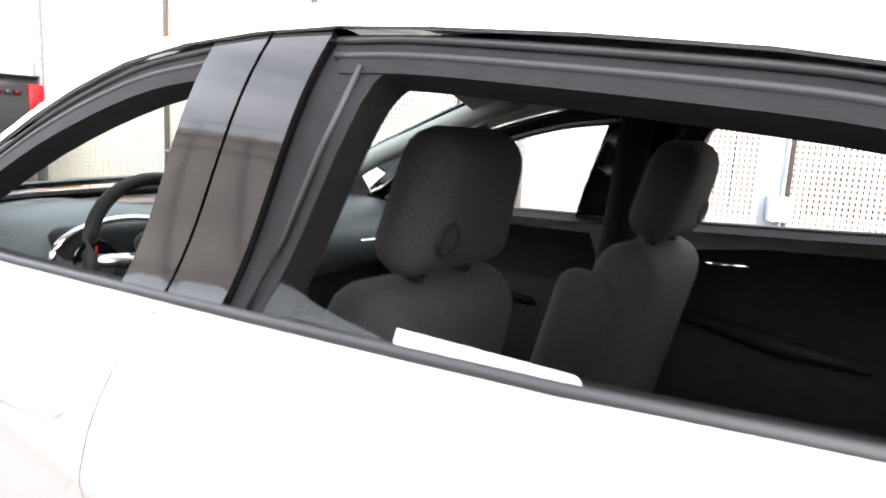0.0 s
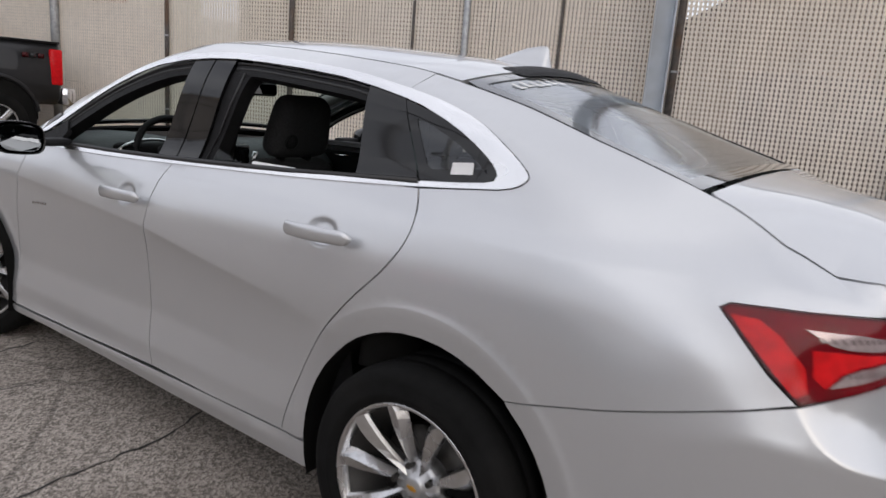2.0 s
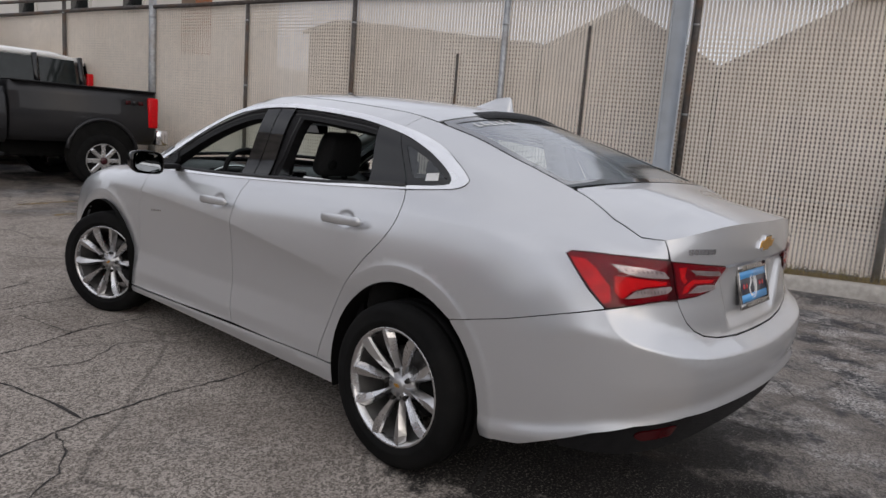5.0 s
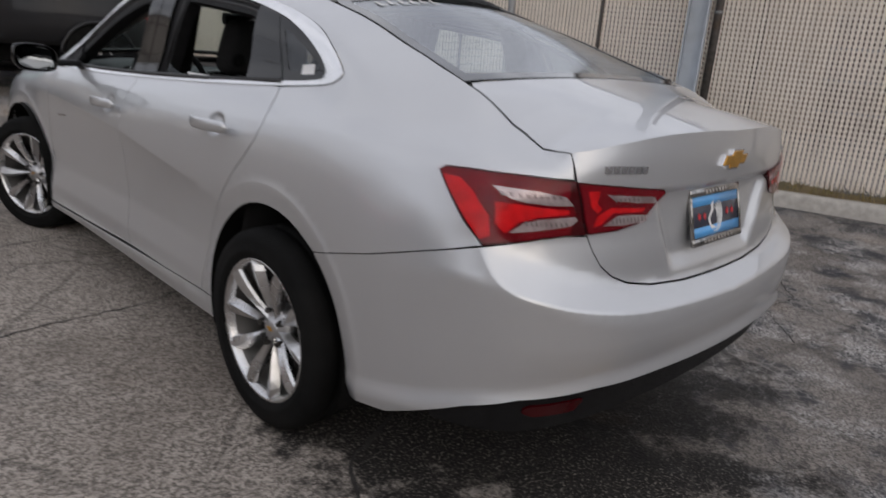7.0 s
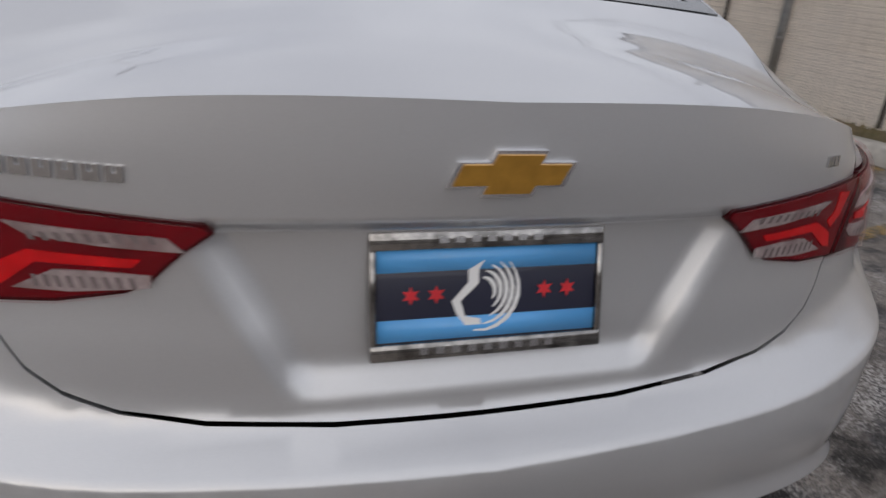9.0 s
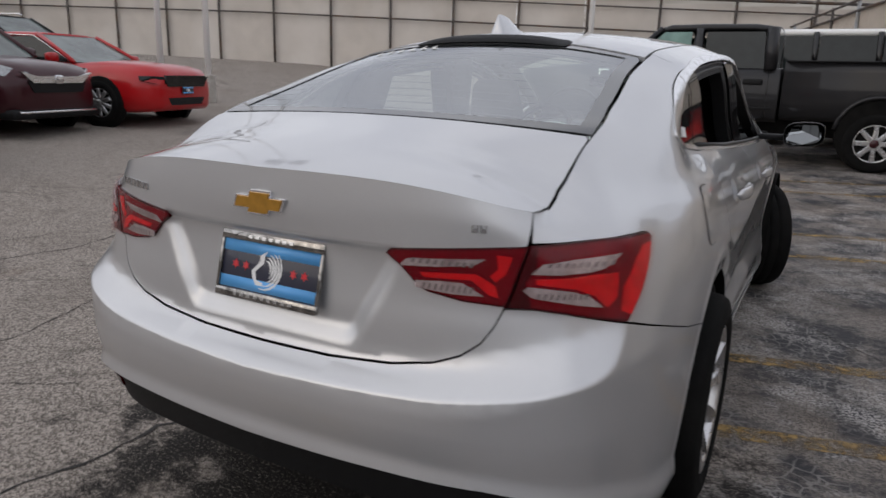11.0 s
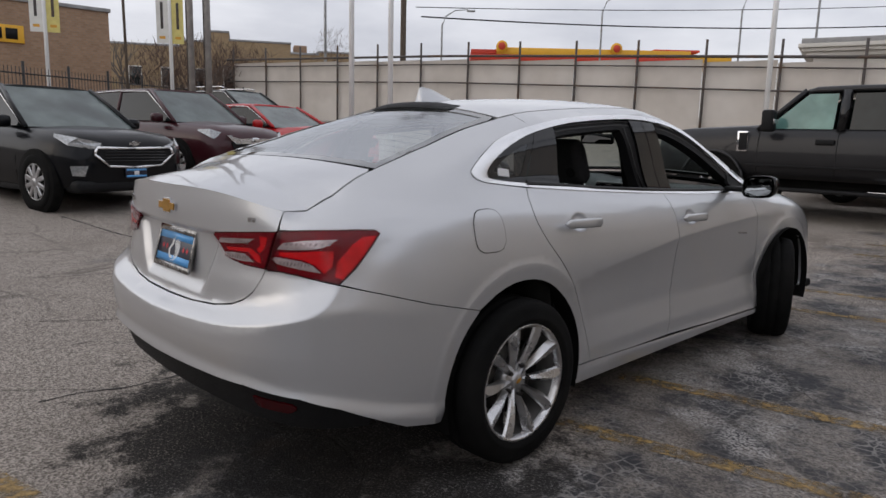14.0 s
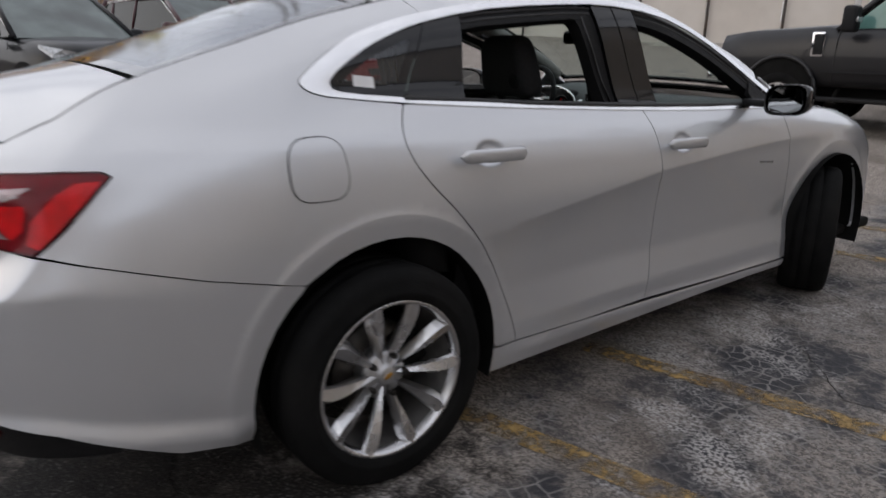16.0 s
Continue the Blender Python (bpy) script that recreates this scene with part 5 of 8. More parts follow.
# rear bumper
def bump_half():
    h = [(u - 0.0, z - 0.004) for u, z in LID_LOW[::-1]][0:-2]
    h += [(0.626, 0.862), (0.70, 0.8645), (0.78, 0.8575), (0.86, 0.8455), (0.932, 0.8325)]
    h += yz(CREASE[::-1])[1:]
    h += yz([p for p in ARCH_R if p[0] < -0.25 and 0.275 < p[1] < 0.66])
    h += yz([(-0.415, 0.272), (-0.50, 0.292), (-0.597, 0.312)])
    h += [(1.05, 0.372), (0.93, 0.426), (0.80, 0.468), (0.60, 0.493), (0.3, 0.490), (0.0, 0.486)]
    return h


bh = bump_half()
loop = bh + [(-u, z) for u, z in bh[1:-1][::-1]]


def bumper_skin(u, z, off=0.0):
    """The bumper, with the rolled step along its lower edge."""
    lowline = float(np.interp(abs(u), [0, 0.6, 0.9, 1.1, 1.32], [0.534, 0.530, 0.477, 0.416, 0.362]))
    t = min(max((lowline - z) / 0.05, 0), 1)
    fade = min(max((1.42 - abs(u)) / 0.12, 0), 1)
    return mirror_skin(u, z, off + 0.019 * fade * (0.75 * t + 0.25 * t * t * (3 - 2 * t)))


BUMP_LINE = [(u, float(pchip(BL_U, BL_Z, u))) for u in [0.93 * k / 30 for k in range(31)]]
STEP_LINE = [(0.0, 0.534), (0.6, 0.530), (0.9, 0.477), (1.1, 0.416), (1.32, 0.362), (1.40, 0.345)]
folds = [[(-u, z) for u, z in ln[::-1]] + ln[1:] for ln in (BUMP_LINE, STEP_LINE, [(u, z - 0.025) for u, z in STEP_LINE], [(u, z - 0.05) for u, z in STEP_LINE])]
folds += [[(s * u, z) for u, z in FLARE[0]] for s in (1, -1)]
panel("rear_bumper", loop, bumper_skin, SILVER, car, label="silver rear bumper", step=0.017, gap=0.0012, creases=folds, e=lambda u, z: 0.011 if z < 0.575 else 0.0055)
# dark valance under it
vh = [(0.0, 0.500), (0.3, 0.504), (0.6, 0.507), (0.80, 0.483), (0.95, 0.430), (1.06, 0.380), (1.05, 0.335), (0.95, 0.335), (0.80, 0.345), (0.6, 0.36), (0.3, 0.37), (0.0, 0.37)]
vl = vh + [(-u, z) for u, z in vh[1:-1][::-1]]


def valance_skin(u, z, off=0.0):
    edge_z = float(np.interp(abs(u), [0, 0.6, 0.8, 0.93, 1.06], [0.490, 0.497, 0.472, 0.428, 0.375]))
    return mirror_skin(u, edge_z, -0.008 - max(0.0, edge_z - z) * 0.35 + off) + Vector((0, 0, z - edge_z))


panel("valance", vl, valance_skin, BLACK_PLASTIC, car, label="black lower valance", step=0.035, depth=0.05)
for sd, nm in SIDES:
    rl = [(0.60, 0.452), (0.77, 0.440), (0.79, 0.422), (0.75, 0.405), (0.62, 0.412)]
    panel("rear_reflector", rounded(rl, 0.012, 3), valance_skin, LAMP_DARK, car, sd, "dull red bumper reflector", gap=0.0, step=0.02, depth=0.01, off=0.006)

# floor pan and bulkheads, so that nothing shows through
bm = bmesh.new()
add_box(bm, -0.80, 0.38, 0.24, 0.80, 3.55, 0.30, 0.02)
add_box(bm, -0.46, -0.45, 0.29, 0.46, 0.42, 0.35, 0.02)
add_box(bm, -0.46, -0.84, 0.40, 0.46, -0.40, 0.62, 0.03)
part("floor_pan", bm, UNDER, car)
bm = bmesh.new()
add_box(bm, -0.62, 2.42, 0.25, 0.62, 2.48, 0.95, 0.01)
part("bulkhead", bm, UNDER, car)
part("boot_bulkhead", box_bm(-0.60, -0.40, 0.25, 0.60, -0.36, 1.02, 0.01), UNDER, car)

# tail lamps
OUTER = [(1.108, 0.986), (1.075, 0.957), (1.00, 0.887), (0.935, 0.834), (0.86, 0.846), (0.78, 0.858), (0.70, 0.865), (0.632, 0.866), (0.648, 0.90), (0.665, 0.95), (0.683, 0.996), (0.78, 1.000), (0.90, 1.002), (1.02, 1.001), (1.09, 0.997)]
INNER = [(0.628, 0.866), (0.52, 0.870), (0.44, 0.882), (0.415, 0.892), (0.375, 0.93), (0.338, 0.957), (0.350, 0.969), (0.42, 0.976), (0.52, 0.985), (0.60, 0.991), (0.680, 0.995), (0.661, 0.95), (0.644, 0.90)]
for sd, nm in SIDES:
    outer = panel("tail_lamp", OUTER, skin, LAMP_DARK, car, sd, "red wraparound tail lamp with clear blades", gap=0.001, step=0.018, depth=0.02, off=0.005)
    inner = panel("lid_lamp", INNER, skin, LAMP_DARK, car, sd, "red lid lamp with clear blades", gap=0.001, step=0.018, depth=0.02, off=0.005)
    panel("red_field", OUTER, skin, LAMP_RED, outer, sd, "deep red reflector field", gap=0.0055, step=0.018, depth=0.002, off=0.0068)
    panel("red_field", INNER, skin, LAMP_RED, inner, sd, "deep red reflector field", gap=0.0055, step=0.018, depth=0.002, off=0.0068)
    panel("lens_cover", OUTER, skin, LENS, outer, sd, "clear glossy lens", gap=0.0015, step=0.018, depth=0.003, off=0.0135)
    panel("lens_cover", INNER, skin, LENS, inner, sd, "clear glossy lens", gap=0.0015, step=0.018, depth=0.003, off=0.0135)
    panel("outer_reflector", [(1.085, 0.978), (1.03, 0.978), (0.985, 0.955), (0.935, 0.905), (0.925, 0.858), (0.945, 0.848), (1.00, 0.898), (1.065, 0.958)], skin, LAMP_BRIGHT, outer, sd, gap=0.0, step=0.02, depth=0.003, off=0.0085)
    panel("chevron_reflector", [(0.925, 0.938), (0.918, 0.888), (0.892, 0.868), (0.862, 0.895), (0.81, 0.910), (0.73, 0.916), (0.70, 0.919), (0.70, 0.929), (0.80, 0.933), (0.87, 0.938)], skin, LAMP_BRIGHT, outer, sd, gap=0.0, step=0.02, depth=0.003, off=0.0085)
    panel("reversing_blade", [(0.685, 0.938), (0.715, 0.961), (0.81, 0.970), (0.945, 0.974), (0.89, 0.948), (0.85, 0.942), (0.76, 0.938)], skin, LAMP_CLEAR, outer, sd, "clear upper blade", gap=0.001, step=0.015, depth=0.004, off=0.0095)
    panel("indicator_blade", [(0.668, 0.904), (0.69, 0.890), (0.78, 0.880), (0.885, 0.869), (0.85, 0.895), (0.80, 0.906), (0.73, 0.911), (0.68, 0.914)], skin, LAMP_CLEAR, outer, sd, "clear lower blade", gap=0.001, step=0.015, depth=0.004, off=0.0095)
    panel("dark_band", [(0.640, 0.870), (0.69, 0.872), (0.675, 0.92), (0.70, 0.95), (0.70, 0.99), (0.688, 0.99), (0.672, 0.95), (0.655, 0.90)], skin, LAMP_DARK, outer, sd, gap=0.0, step=0.02, depth=0.002, off=0.0078)
    panel("reversing_blade", [(0.370, 0.934), (0.39, 0.953), (0.48, 0.960), (0.575, 0.966), (0.545, 0.950), (0.46, 0.940)], skin, LAMP_CLEAR, inner, sd, "clear upper blade", gap=0.001, step=0.015, depth=0.004, off=0.0095)
    panel("indicator_blade", [(0.410, 0.890), (0.41, 0.907), (0.47, 0.911), (0.52, 0.911), (0.575, 0.886), (0.50, 0.884)], skin, LAMP_CLEAR, inner, sd, "clear lower blade", gap=0.001, step=0.015, depth=0.004, off=0.0095)
    for blade_u, blade_z, lamp in (((0.725, 0.925), (0.9535, 0.9625), outer), ((0.70, 0.85), (0.889, 0.900), outer), ((0.40, 0.55), (0.9455, 0.956), inner), ((0.425, 0.55), (0.890, 0.904), inner)):
        bm = bmesh.new()
        for k in range(9):
            u0 = blade_u[0] + (blade_u[1] - blade_u[0]) * k / 9
            w_ = (blade_u[1] - blade_u[0]) / 9
            add_panel(bm, [(u0, blade_z[0]), (u0 + w_ * 0.45, blade_z[0]), (u0 + w_ * 0.75, blade_z[1]), (u0 + w_ * 0.3, blade_z[1])], skin, sd, gap=0.0, step=0.03, depth=0.0, off=0.0105)
        part("lens_ribs", bm, RIB, lamp, "grey ribs inside the clear blade")
    panel("chevron_reflector", [(0.60, 0.975), (0.64, 0.972), (0.625, 0.935), (0.60, 0.918), (0.585, 0.93), (0.605, 0.945)], skin, LAMP_BRIGHT, inner, sd, gap=0.0, step=0.02, depth=0.003, off=0.0085)
    panel("lower_reflector", [(0.42, 0.925), (0.55, 0.932), (0.60, 0.91), (0.61, 0.885), (0.585, 0.89), (0.54, 0.918), (0.43, 0.915)], skin, LAMP_BRIGHT, inner, sd, gap=0.0, step=0.02, depth=0.003, off=0.0085)

# emblem: a slanted cross on the lid
zc = 1.030
yl = lip_skin(0.0, zc).y
cross = [(-0.078, -0.018), (-0.030, -0.018), (-0.036, -0.032), (0.026, -0.032), (0.032, -0.018), (0.066, -0.018), (0.078, 0.016), (0.034, 0.016), (0.040, 0.032), (-0.022, 0.032), (-0.028, 0.016), (-0.066, 0.016)]

tilt = 4.0
bm = bmesh.new()
add_prism(bm, [(x * 1.02, z * 0.9) for x, z in cross], 0.008, pose(0, yl - 0.006, zc, tilt))
emblem = part("emblem", bm, CHROME, car, "chrome-edged gold cross emblem", smooth=False)
bm = bmesh.new()
add_prism(bm, [(x * 0.92, z * 0.74) for x, z in cross], 0.003, pose(0, yl - 0.0085, zc, tilt))
part("gold_face", bm, GOLD, emblem, "gold face", smooth=False)

# name badges: unreadable bars in dark chrome, one for each letter
for x0, x1, zz, n, hh in ((-0.555, -0.415, 1.019, 6, 0.0078), (0.512, 0.544, 1.020, 2, 0.0065)):
    badge = new("name_badge" if n > 2 else "trim_badge")
    badge.parent = car
    badge["label"] = "small dark chrome badge"
    for k in range(n):
        xa = x0 + (x1 - x0) * (k + 0.08) / n
        xb = x0 + (x1 - x0) * (k + 0.86) / n
        xc = (xa + xb) / 2
        # a notched plain bar
        sh = [(xa, zz - hh), (xb, zz - hh), (xb, zz + hh), (xc + 0.002, zz + hh), (xc + 0.002, zz + 0.1 * hh), (xc - 0.002, zz + 0.1 * hh), (xc - 0.002, zz + hh), (xa, zz + hh)]
        bm = bmesh.new()
        f = [bm.verts.new(lip_skin(math.copysign(rear_u(abs(x), z), x), z, 0.004)) for x, z in sh]
        b2 = [bm.verts.new(lip_skin(math.copysign(rear_u(abs(x), z), x), z, -0.002)) for x, z in sh]
        bm.faces.new(f)
        for i in range(len(sh)):
            bm.faces.new((f[i], b2[i], b2[(i + 1) % len(sh)], f[(i + 1) % len(sh)]))
        bmesh.ops.recalc_face_normals(bm, faces=bm.faces)
        part("letter_bar", bm, BADGE, badge, smooth=False)
# wing script on both front doors
for sd, nm in SIDES:
    bm = bmesh.new()
    for k in range(6):
        y0 = 2.02 + k * 0.022
        q = [skin(side_u(y, z), z, 0.002) for y, z in ((y0, 0.775 - k * 0.002), (y0 + 0.016, 0.773 - k * 0.002), (y0 + 0.016, 0.783 - k * 0.002), (y0, 0.785 - k * 0.002))]
        bm.faces.new([bm.verts.new((sd * p.x, p.y, p.z)) for p in q])
    part("door_badge", bm, BADGE, car, smooth=False)

# number plate in its dealer's frame: plain printed bands
PM = pose(0, -1.022, 0.8645, -14.5)
plate = part("number_plate", box_bm(-0.150, -0.002, -0.076, 0.150, 0.004, 0.076, 0.003, PM), PLATE_NAVY, car, "printed show plate, blue and navy bands, white swept crest")
for name, a, b, m_, yy in (("blue_band", (-0.148, 0.030), (0.148, 0.060), PLATE_BLUE, -0.0032), ("blue_band", (-0.148, -0.058), (0.148, -0.030), PLATE_BLUE, -0.0032)):
    part(name, box_bm(a[0], yy, a[1], b[0], yy + 0.001, b[1], 0, PM), m_, plate)
for x in (-0.105, -0.072, 0.075, 0.108):
    bm = bmesh.new()
    star = [((0.012 if k % 2 == 0 else 0.0055) * math.sin(math.pi * k / 6), (0.012 if k % 2 == 0 else 0.0055) * math.cos(math.pi * k / 6)) for k in range(12)]
    add_prism(bm, [(x + a, b) for a, b in star], 0.001, PM @ pose(0, -0.0033, 0))
    part("red_star", bm, PLATE_RED, plate, smooth=False)
bm = bmesh.new()
for k in range(5):
    a0, r0 = radians(100 - 14 * k), 0.016 + 0.0085 * k
    arc = [(a0 - radians(150) * t, r0 * (1 + 0.12 * t)) for t in np.linspace(0, 1, 9)]
    outer = [(-0.008 + 0.95 * r * math.cos(a), 0.004 + r * math.sin(a)) for a, r in arc]
    inner = [(-0.008 + 0.95 * (r - 0.0062 * math.sin(math.pi * (0.08 + 0.84 * t))) * math.cos(a), 0.004 + (r - 0.0062 * math.sin(math.pi * (0.08 + 0.84 * t))) * math.sin(a)) for (a, r), t in zip(arc, np.linspace(0, 1, 9))]
    add_prism(bm, outer + inner[::-1], 0.001, PM @ pose(0, -0.0034, 0))
add_prism(bm, [(-0.052, -0.010), (-0.030, 0.014), (-0.030, 0.030), (-0.008, 0.042), (-0.016, 0.030), (-0.016, 0.012), (-0.040, -0.010), (-0.034, -0.030), (-0.014, -0.034), (-0.012, -0.042), (-0.034, -0.042), (-0.046, -0.026)], 0.001, PM @ pose(0, -0.0034, 0))
part("white_motif", bm, PLATE_WHITE, plate, smooth=False)
bm = bmesh.new()
for a in ((-0.158, -0.082, 0.158, -0.060), (-0.158, 0.058, 0.158, 0.082), (-0.158, -0.061, -0.149, 0.059), (0.149, -0.061, 0.158, 0.059)):
    add_box(bm, a[0], -0.008, a[1], a[2], 0.004, a[3], 0.003, PM)
# chrome dimmed and mottled: dark reflections are painted into its colour
frame_ = part("plate_frame", bm, mat("dimmed_chrome", (0.36, 0.35, 0.34), 0.07, 1.0, var=0.3, scale=90, second=(0.12, 0.115, 0.11), sscale=30), plate, "chrome plate frame with dark reflections in its colour")
for k in range(9):
    part("lettering_bar", box_bm(-0.095 + k * 0.0213, -0.0092, -0.075, -0.084 + k * 0.0213, -0.0075, -0.067, 0, PM), BADGE, plate, smooth=False)
for k in range(7):
    part("lettering_bar", box_bm(-0.07 + k * 0.021, -0.0092, 0.066, -0.058 + k * 0.021, -0.0075, 0.074, 0, PM), BADGE, plate, smooth=False)

# shark-fin aerial and brake-light housing on the roof
bm = bmesh.new()
prof = [(0.430, 0.0), (0.400, 0.012), (0.345, 0.034), (0.285, 0.062), (0.232, 0.078), (0.214, 0.080), (0.206, 0.072), (0.200, 0.035), (0.196, 0.0)]
half_w = [0.002, 0.012, 0.016, 0.013, 0.006, 0.005, 0.006, 0.012, 0.018]
base_w = [0.004, 0.028, 0.036, 0.036, 0.034, 0.033, 0.032, 0.030, 0.028]
rows = []
for (y, h), w, bw in zip(prof, half_w, base_w):
    z0 = crown(0, y).z - 0.004
    rows.append([bm.verts.new(p) for p in ((-bw, y, z0), (-(bw * 0.5 + w * 0.5), y, z0 + h * 0.45), (-w * 0.5, y, z0 + h), (w * 0.5, y, z0 + h), (bw * 0.5 + w * 0.5, y, z0 + h * 0.45), (bw, y, z0))])
for a, b in zip(rows, rows[1:]):
    for k in range(5):
        bm.faces.new((a[k], a[k + 1], b[k + 1], b[k]))
bm.faces.new(rows[-1])
bmesh.ops.recalc_face_normals(bm, faces=bm.faces)
part("roof_aerial", bm, SILVER, car, "silver shark-fin aerial")
bm = bmesh.new()
n = 16
rows = []
for yy, h in ((0.205, 0.0015), (0.180, 0.012), (0.150, 0.015), (0.112, 0.012), (0.100, 0.002)):
    rows.append([bm.verts.new(crown(x * (1 - 0.12 * (1 - h / 0.02)), yy + 0.012 * (x / 0.31) ** 2, h * (1 - (abs(x) / 0.31) ** 4))) for x in np.linspace(-0.31, 0.31, n + 1)])
for a, b in zip(rows, rows[1:]):
    for k in range(n):
        bm.faces.new((a[k], a[k + 1], b[k + 1], b[k]))
bmesh.ops.recalc_face_normals(bm, faces=bm.faces)
part("brake_light_housing", bm, BLACK_PLASTIC, car, "black high-level brake light housing")
# black fillers at the rear window's foot and its heating wires
bm = bmesh.new()
for k in range(11):
    y = -0.47 + k * 0.052
    xe = float(np.interp(y, ED_Y, ED_X)) - 0.055
    add_tube(bm, [crown(x, y, -0.011) for x in np.linspace(-xe, xe, 9)], 0.0009, 4, False)
part("heating_wires", bm, FRIT, car)

# ---- wheels ----
def make_wheel(name):
    """A wheel about the x axis, its face towards +x, hub at the origin."""
    w = new(name)
    w.parent = car
    bm = bmesh.new()
    prof = [(0.222, -0.100), (0.250, -0.112), (0.300, -0.116), (0.322, -0.108), (0.334, -0.090), (0.338, -0.060), (0.338, -0.034), (0.332, -0.032), (0.332, -0.026), (0.338, -0.024), (0.338, 0.024), (0.332, 0.026), (0.332, 0.032), (0.338, 0.034), (0.338, 0.060), (0.334, 0.090), (0.322, 0.108), (0.300, 0.116), (0.272, 0.117), (0.268, 0.119), (0.262, 0.117), (0.246, 0.111), (0.239, 0.104), (0.230, 0.092)]
    add_lathe(bm, prof, 64, closed=True)
    bmesh.ops.recalc_face_normals(bm, faces=bm.faces)
    part("tyre", bm, RUBBER, w, "black tyre")
    bm = bmesh.new()
    add_lathe(bm, [(0.2415, 0.096), (0.2440, 0.103), (0.2405, 0.108), (0.233, 0.106), (0.227, 0.096), (0.222, 0.078)], 64)
    bmesh.ops.recalc_face_normals(bm, faces=bm.faces)
    rim_ = part("rim", bm, ALLOY, w, "silver alloy rim")
    bm = bmesh.new()
    add_lathe(bm, [(0.2225, 0.079), (0.216, 0.055), (0.205, 0.02), (0.200, -0.04), (0.205, -0.09), (0.225, -0.10)], 64)
    bmesh.ops.recalc_face_normals(bm, faces=bm.faces)
    part("barrel", bm, BARREL, rim_, "dull grey rim barrel")
    # ten spokes in five pairs: ridged leaves with a slanted tip
    def spoke():
        b2 = bmesh.new()
        rows = []
        for r, wl, wr, ridge, x, cut in ((0.036, 0.013, 0.011, 0.0, 0.058, 0.0), (0.070, 0.013, 0.012, 0.001, 0.069, 0.0), (0.105, 0.017, 0.016, 0.003, 0.081, 0.0), (0.140, 0.022, 0.021, 0.006, 0.091, 0.0), (0.170, 0.027, 0.025, 0.008, 0.098, 0.0), (0.200, 0.031, 0.026, 0.007, 0.102, 0.004), (0.224, 0.035, 0.022, 0.002, 0.104, 0.008), (0.2385, 0.040, 0.016, -0.006, 0.104, 0.012)):
            back_ = x - 0.045 * (1 - 0.3 * r / 0.236)
            rows.append([b2.verts.new(q) for q in ((back_, -wl * 0.7, r), (x - 0.016, -wl, r), (x - 0.006, -wl + 0.005, r), (x + 0.003, ridge, r - cut * 0.4), (x - 0.024, wr, r - cut), (back_, wr * 0.7, r - cut))])
        for a, b in zip(rows, rows[1:]):
            for k in range(6):
                b2.faces.new((a[k], a[(k + 1) % 6], b[(k + 1) % 6], b[k]))
        b2.faces.new(rows[0])
        b2.faces.new(rows[-1][::-1])
        bmesh.ops.recalc_face_normals(b2, faces=b2.faces)
        return b2
    for pair in range(5):
        for k in (-1, 1):
            ang = pair * 72 + k * 16.5 + 9
            b2 = spoke()
            if k < 0:
                bmesh.ops.scale(b2, vec=(1, -1, 1), verts=b2.verts)
                bmesh.ops.reverse_faces(b2, faces=b2.faces)
            bmesh.ops.rotate(b2, cent=(0, 0, 0), matrix=Euler((radians(ang), 0, 0)).to_matrix(), verts=b2.verts)
            part("spoke", b2, ALLOY, w, smooth=False)
    bm = bmesh.new()
    add_lathe(bm, [(0.004, 0.071), (0.026, 0.0705), (0.031, 0.066), (0.034, 0.060), (0.062, 0.056), (0.074, 0.045), (0.078, 0.02), (0.078, -0.02)], 40)
    bmesh.ops.recalc_face_normals(bm, faces=bm.faces)
    part("hub", bm, ALLOY_PAINT, w)
    bm = bmesh.new()
    add_prism(bm, [(x * 0.2, z * 0.2) for x, z in cross], 0.003, pose(0.0745, 0, 0, 0, 0, 90))
    part("hub_emblem", bm, GOLD, w, "small gold hub emblem", smooth=False)
    for k in range(5):
        a = radians(k * 72 + 45)
        bm = bmesh.new()
        add_lathe(bm, [(0.001, 0.079), (0.008, 0.078), (0.0105, 0.071), (0.0105, 0.030)], 6, m=Matrix.Translation((0, 0.062 * math.sin(a), 0.062 * math.cos(a))))
        bmesh.ops.recalc_face_normals(bm, faces=bm.faces)
        part("wheel_nut", bm, BRAKE_DISC, w, smooth=False)
    bm = bmesh.new()
    add_lathe(bm, [(0.06, 0.008), (0.150, 0.006), (0.152, 0.0), (0.150, -0.02), (0.06, -0.022)], 48)
    bmesh.ops.recalc_face_normals(bm, faces=bm.faces)
    part("brake_disc", bm, BRAKE_DISC, w)
    bm = bmesh.new()
    add_box(bm, -0.05, 0.07, -0.07, 0.03, 0.165, 0.07, 0.015)
    part("brake_caliper", bm, UNDER, w)
    return w


wheel = make_wheel("wheel")
wheel.matrix_world = pose(0.800, 0, 0.338, 24)
for m_ in (pose(-0.800, 0, 0.338, 0, 0, 180) @ pose(0, 0, 0, -13), pose(-0.775, 2.80, 0.338, 0, 0, 180 + 25) @ pose(0, 0, 0, 31), pose(0.775, 2.80, 0.338, 0, 0, 25) @ pose(0, 0, 0, 8)):
    copy_thing(wheel, m_).parent = car

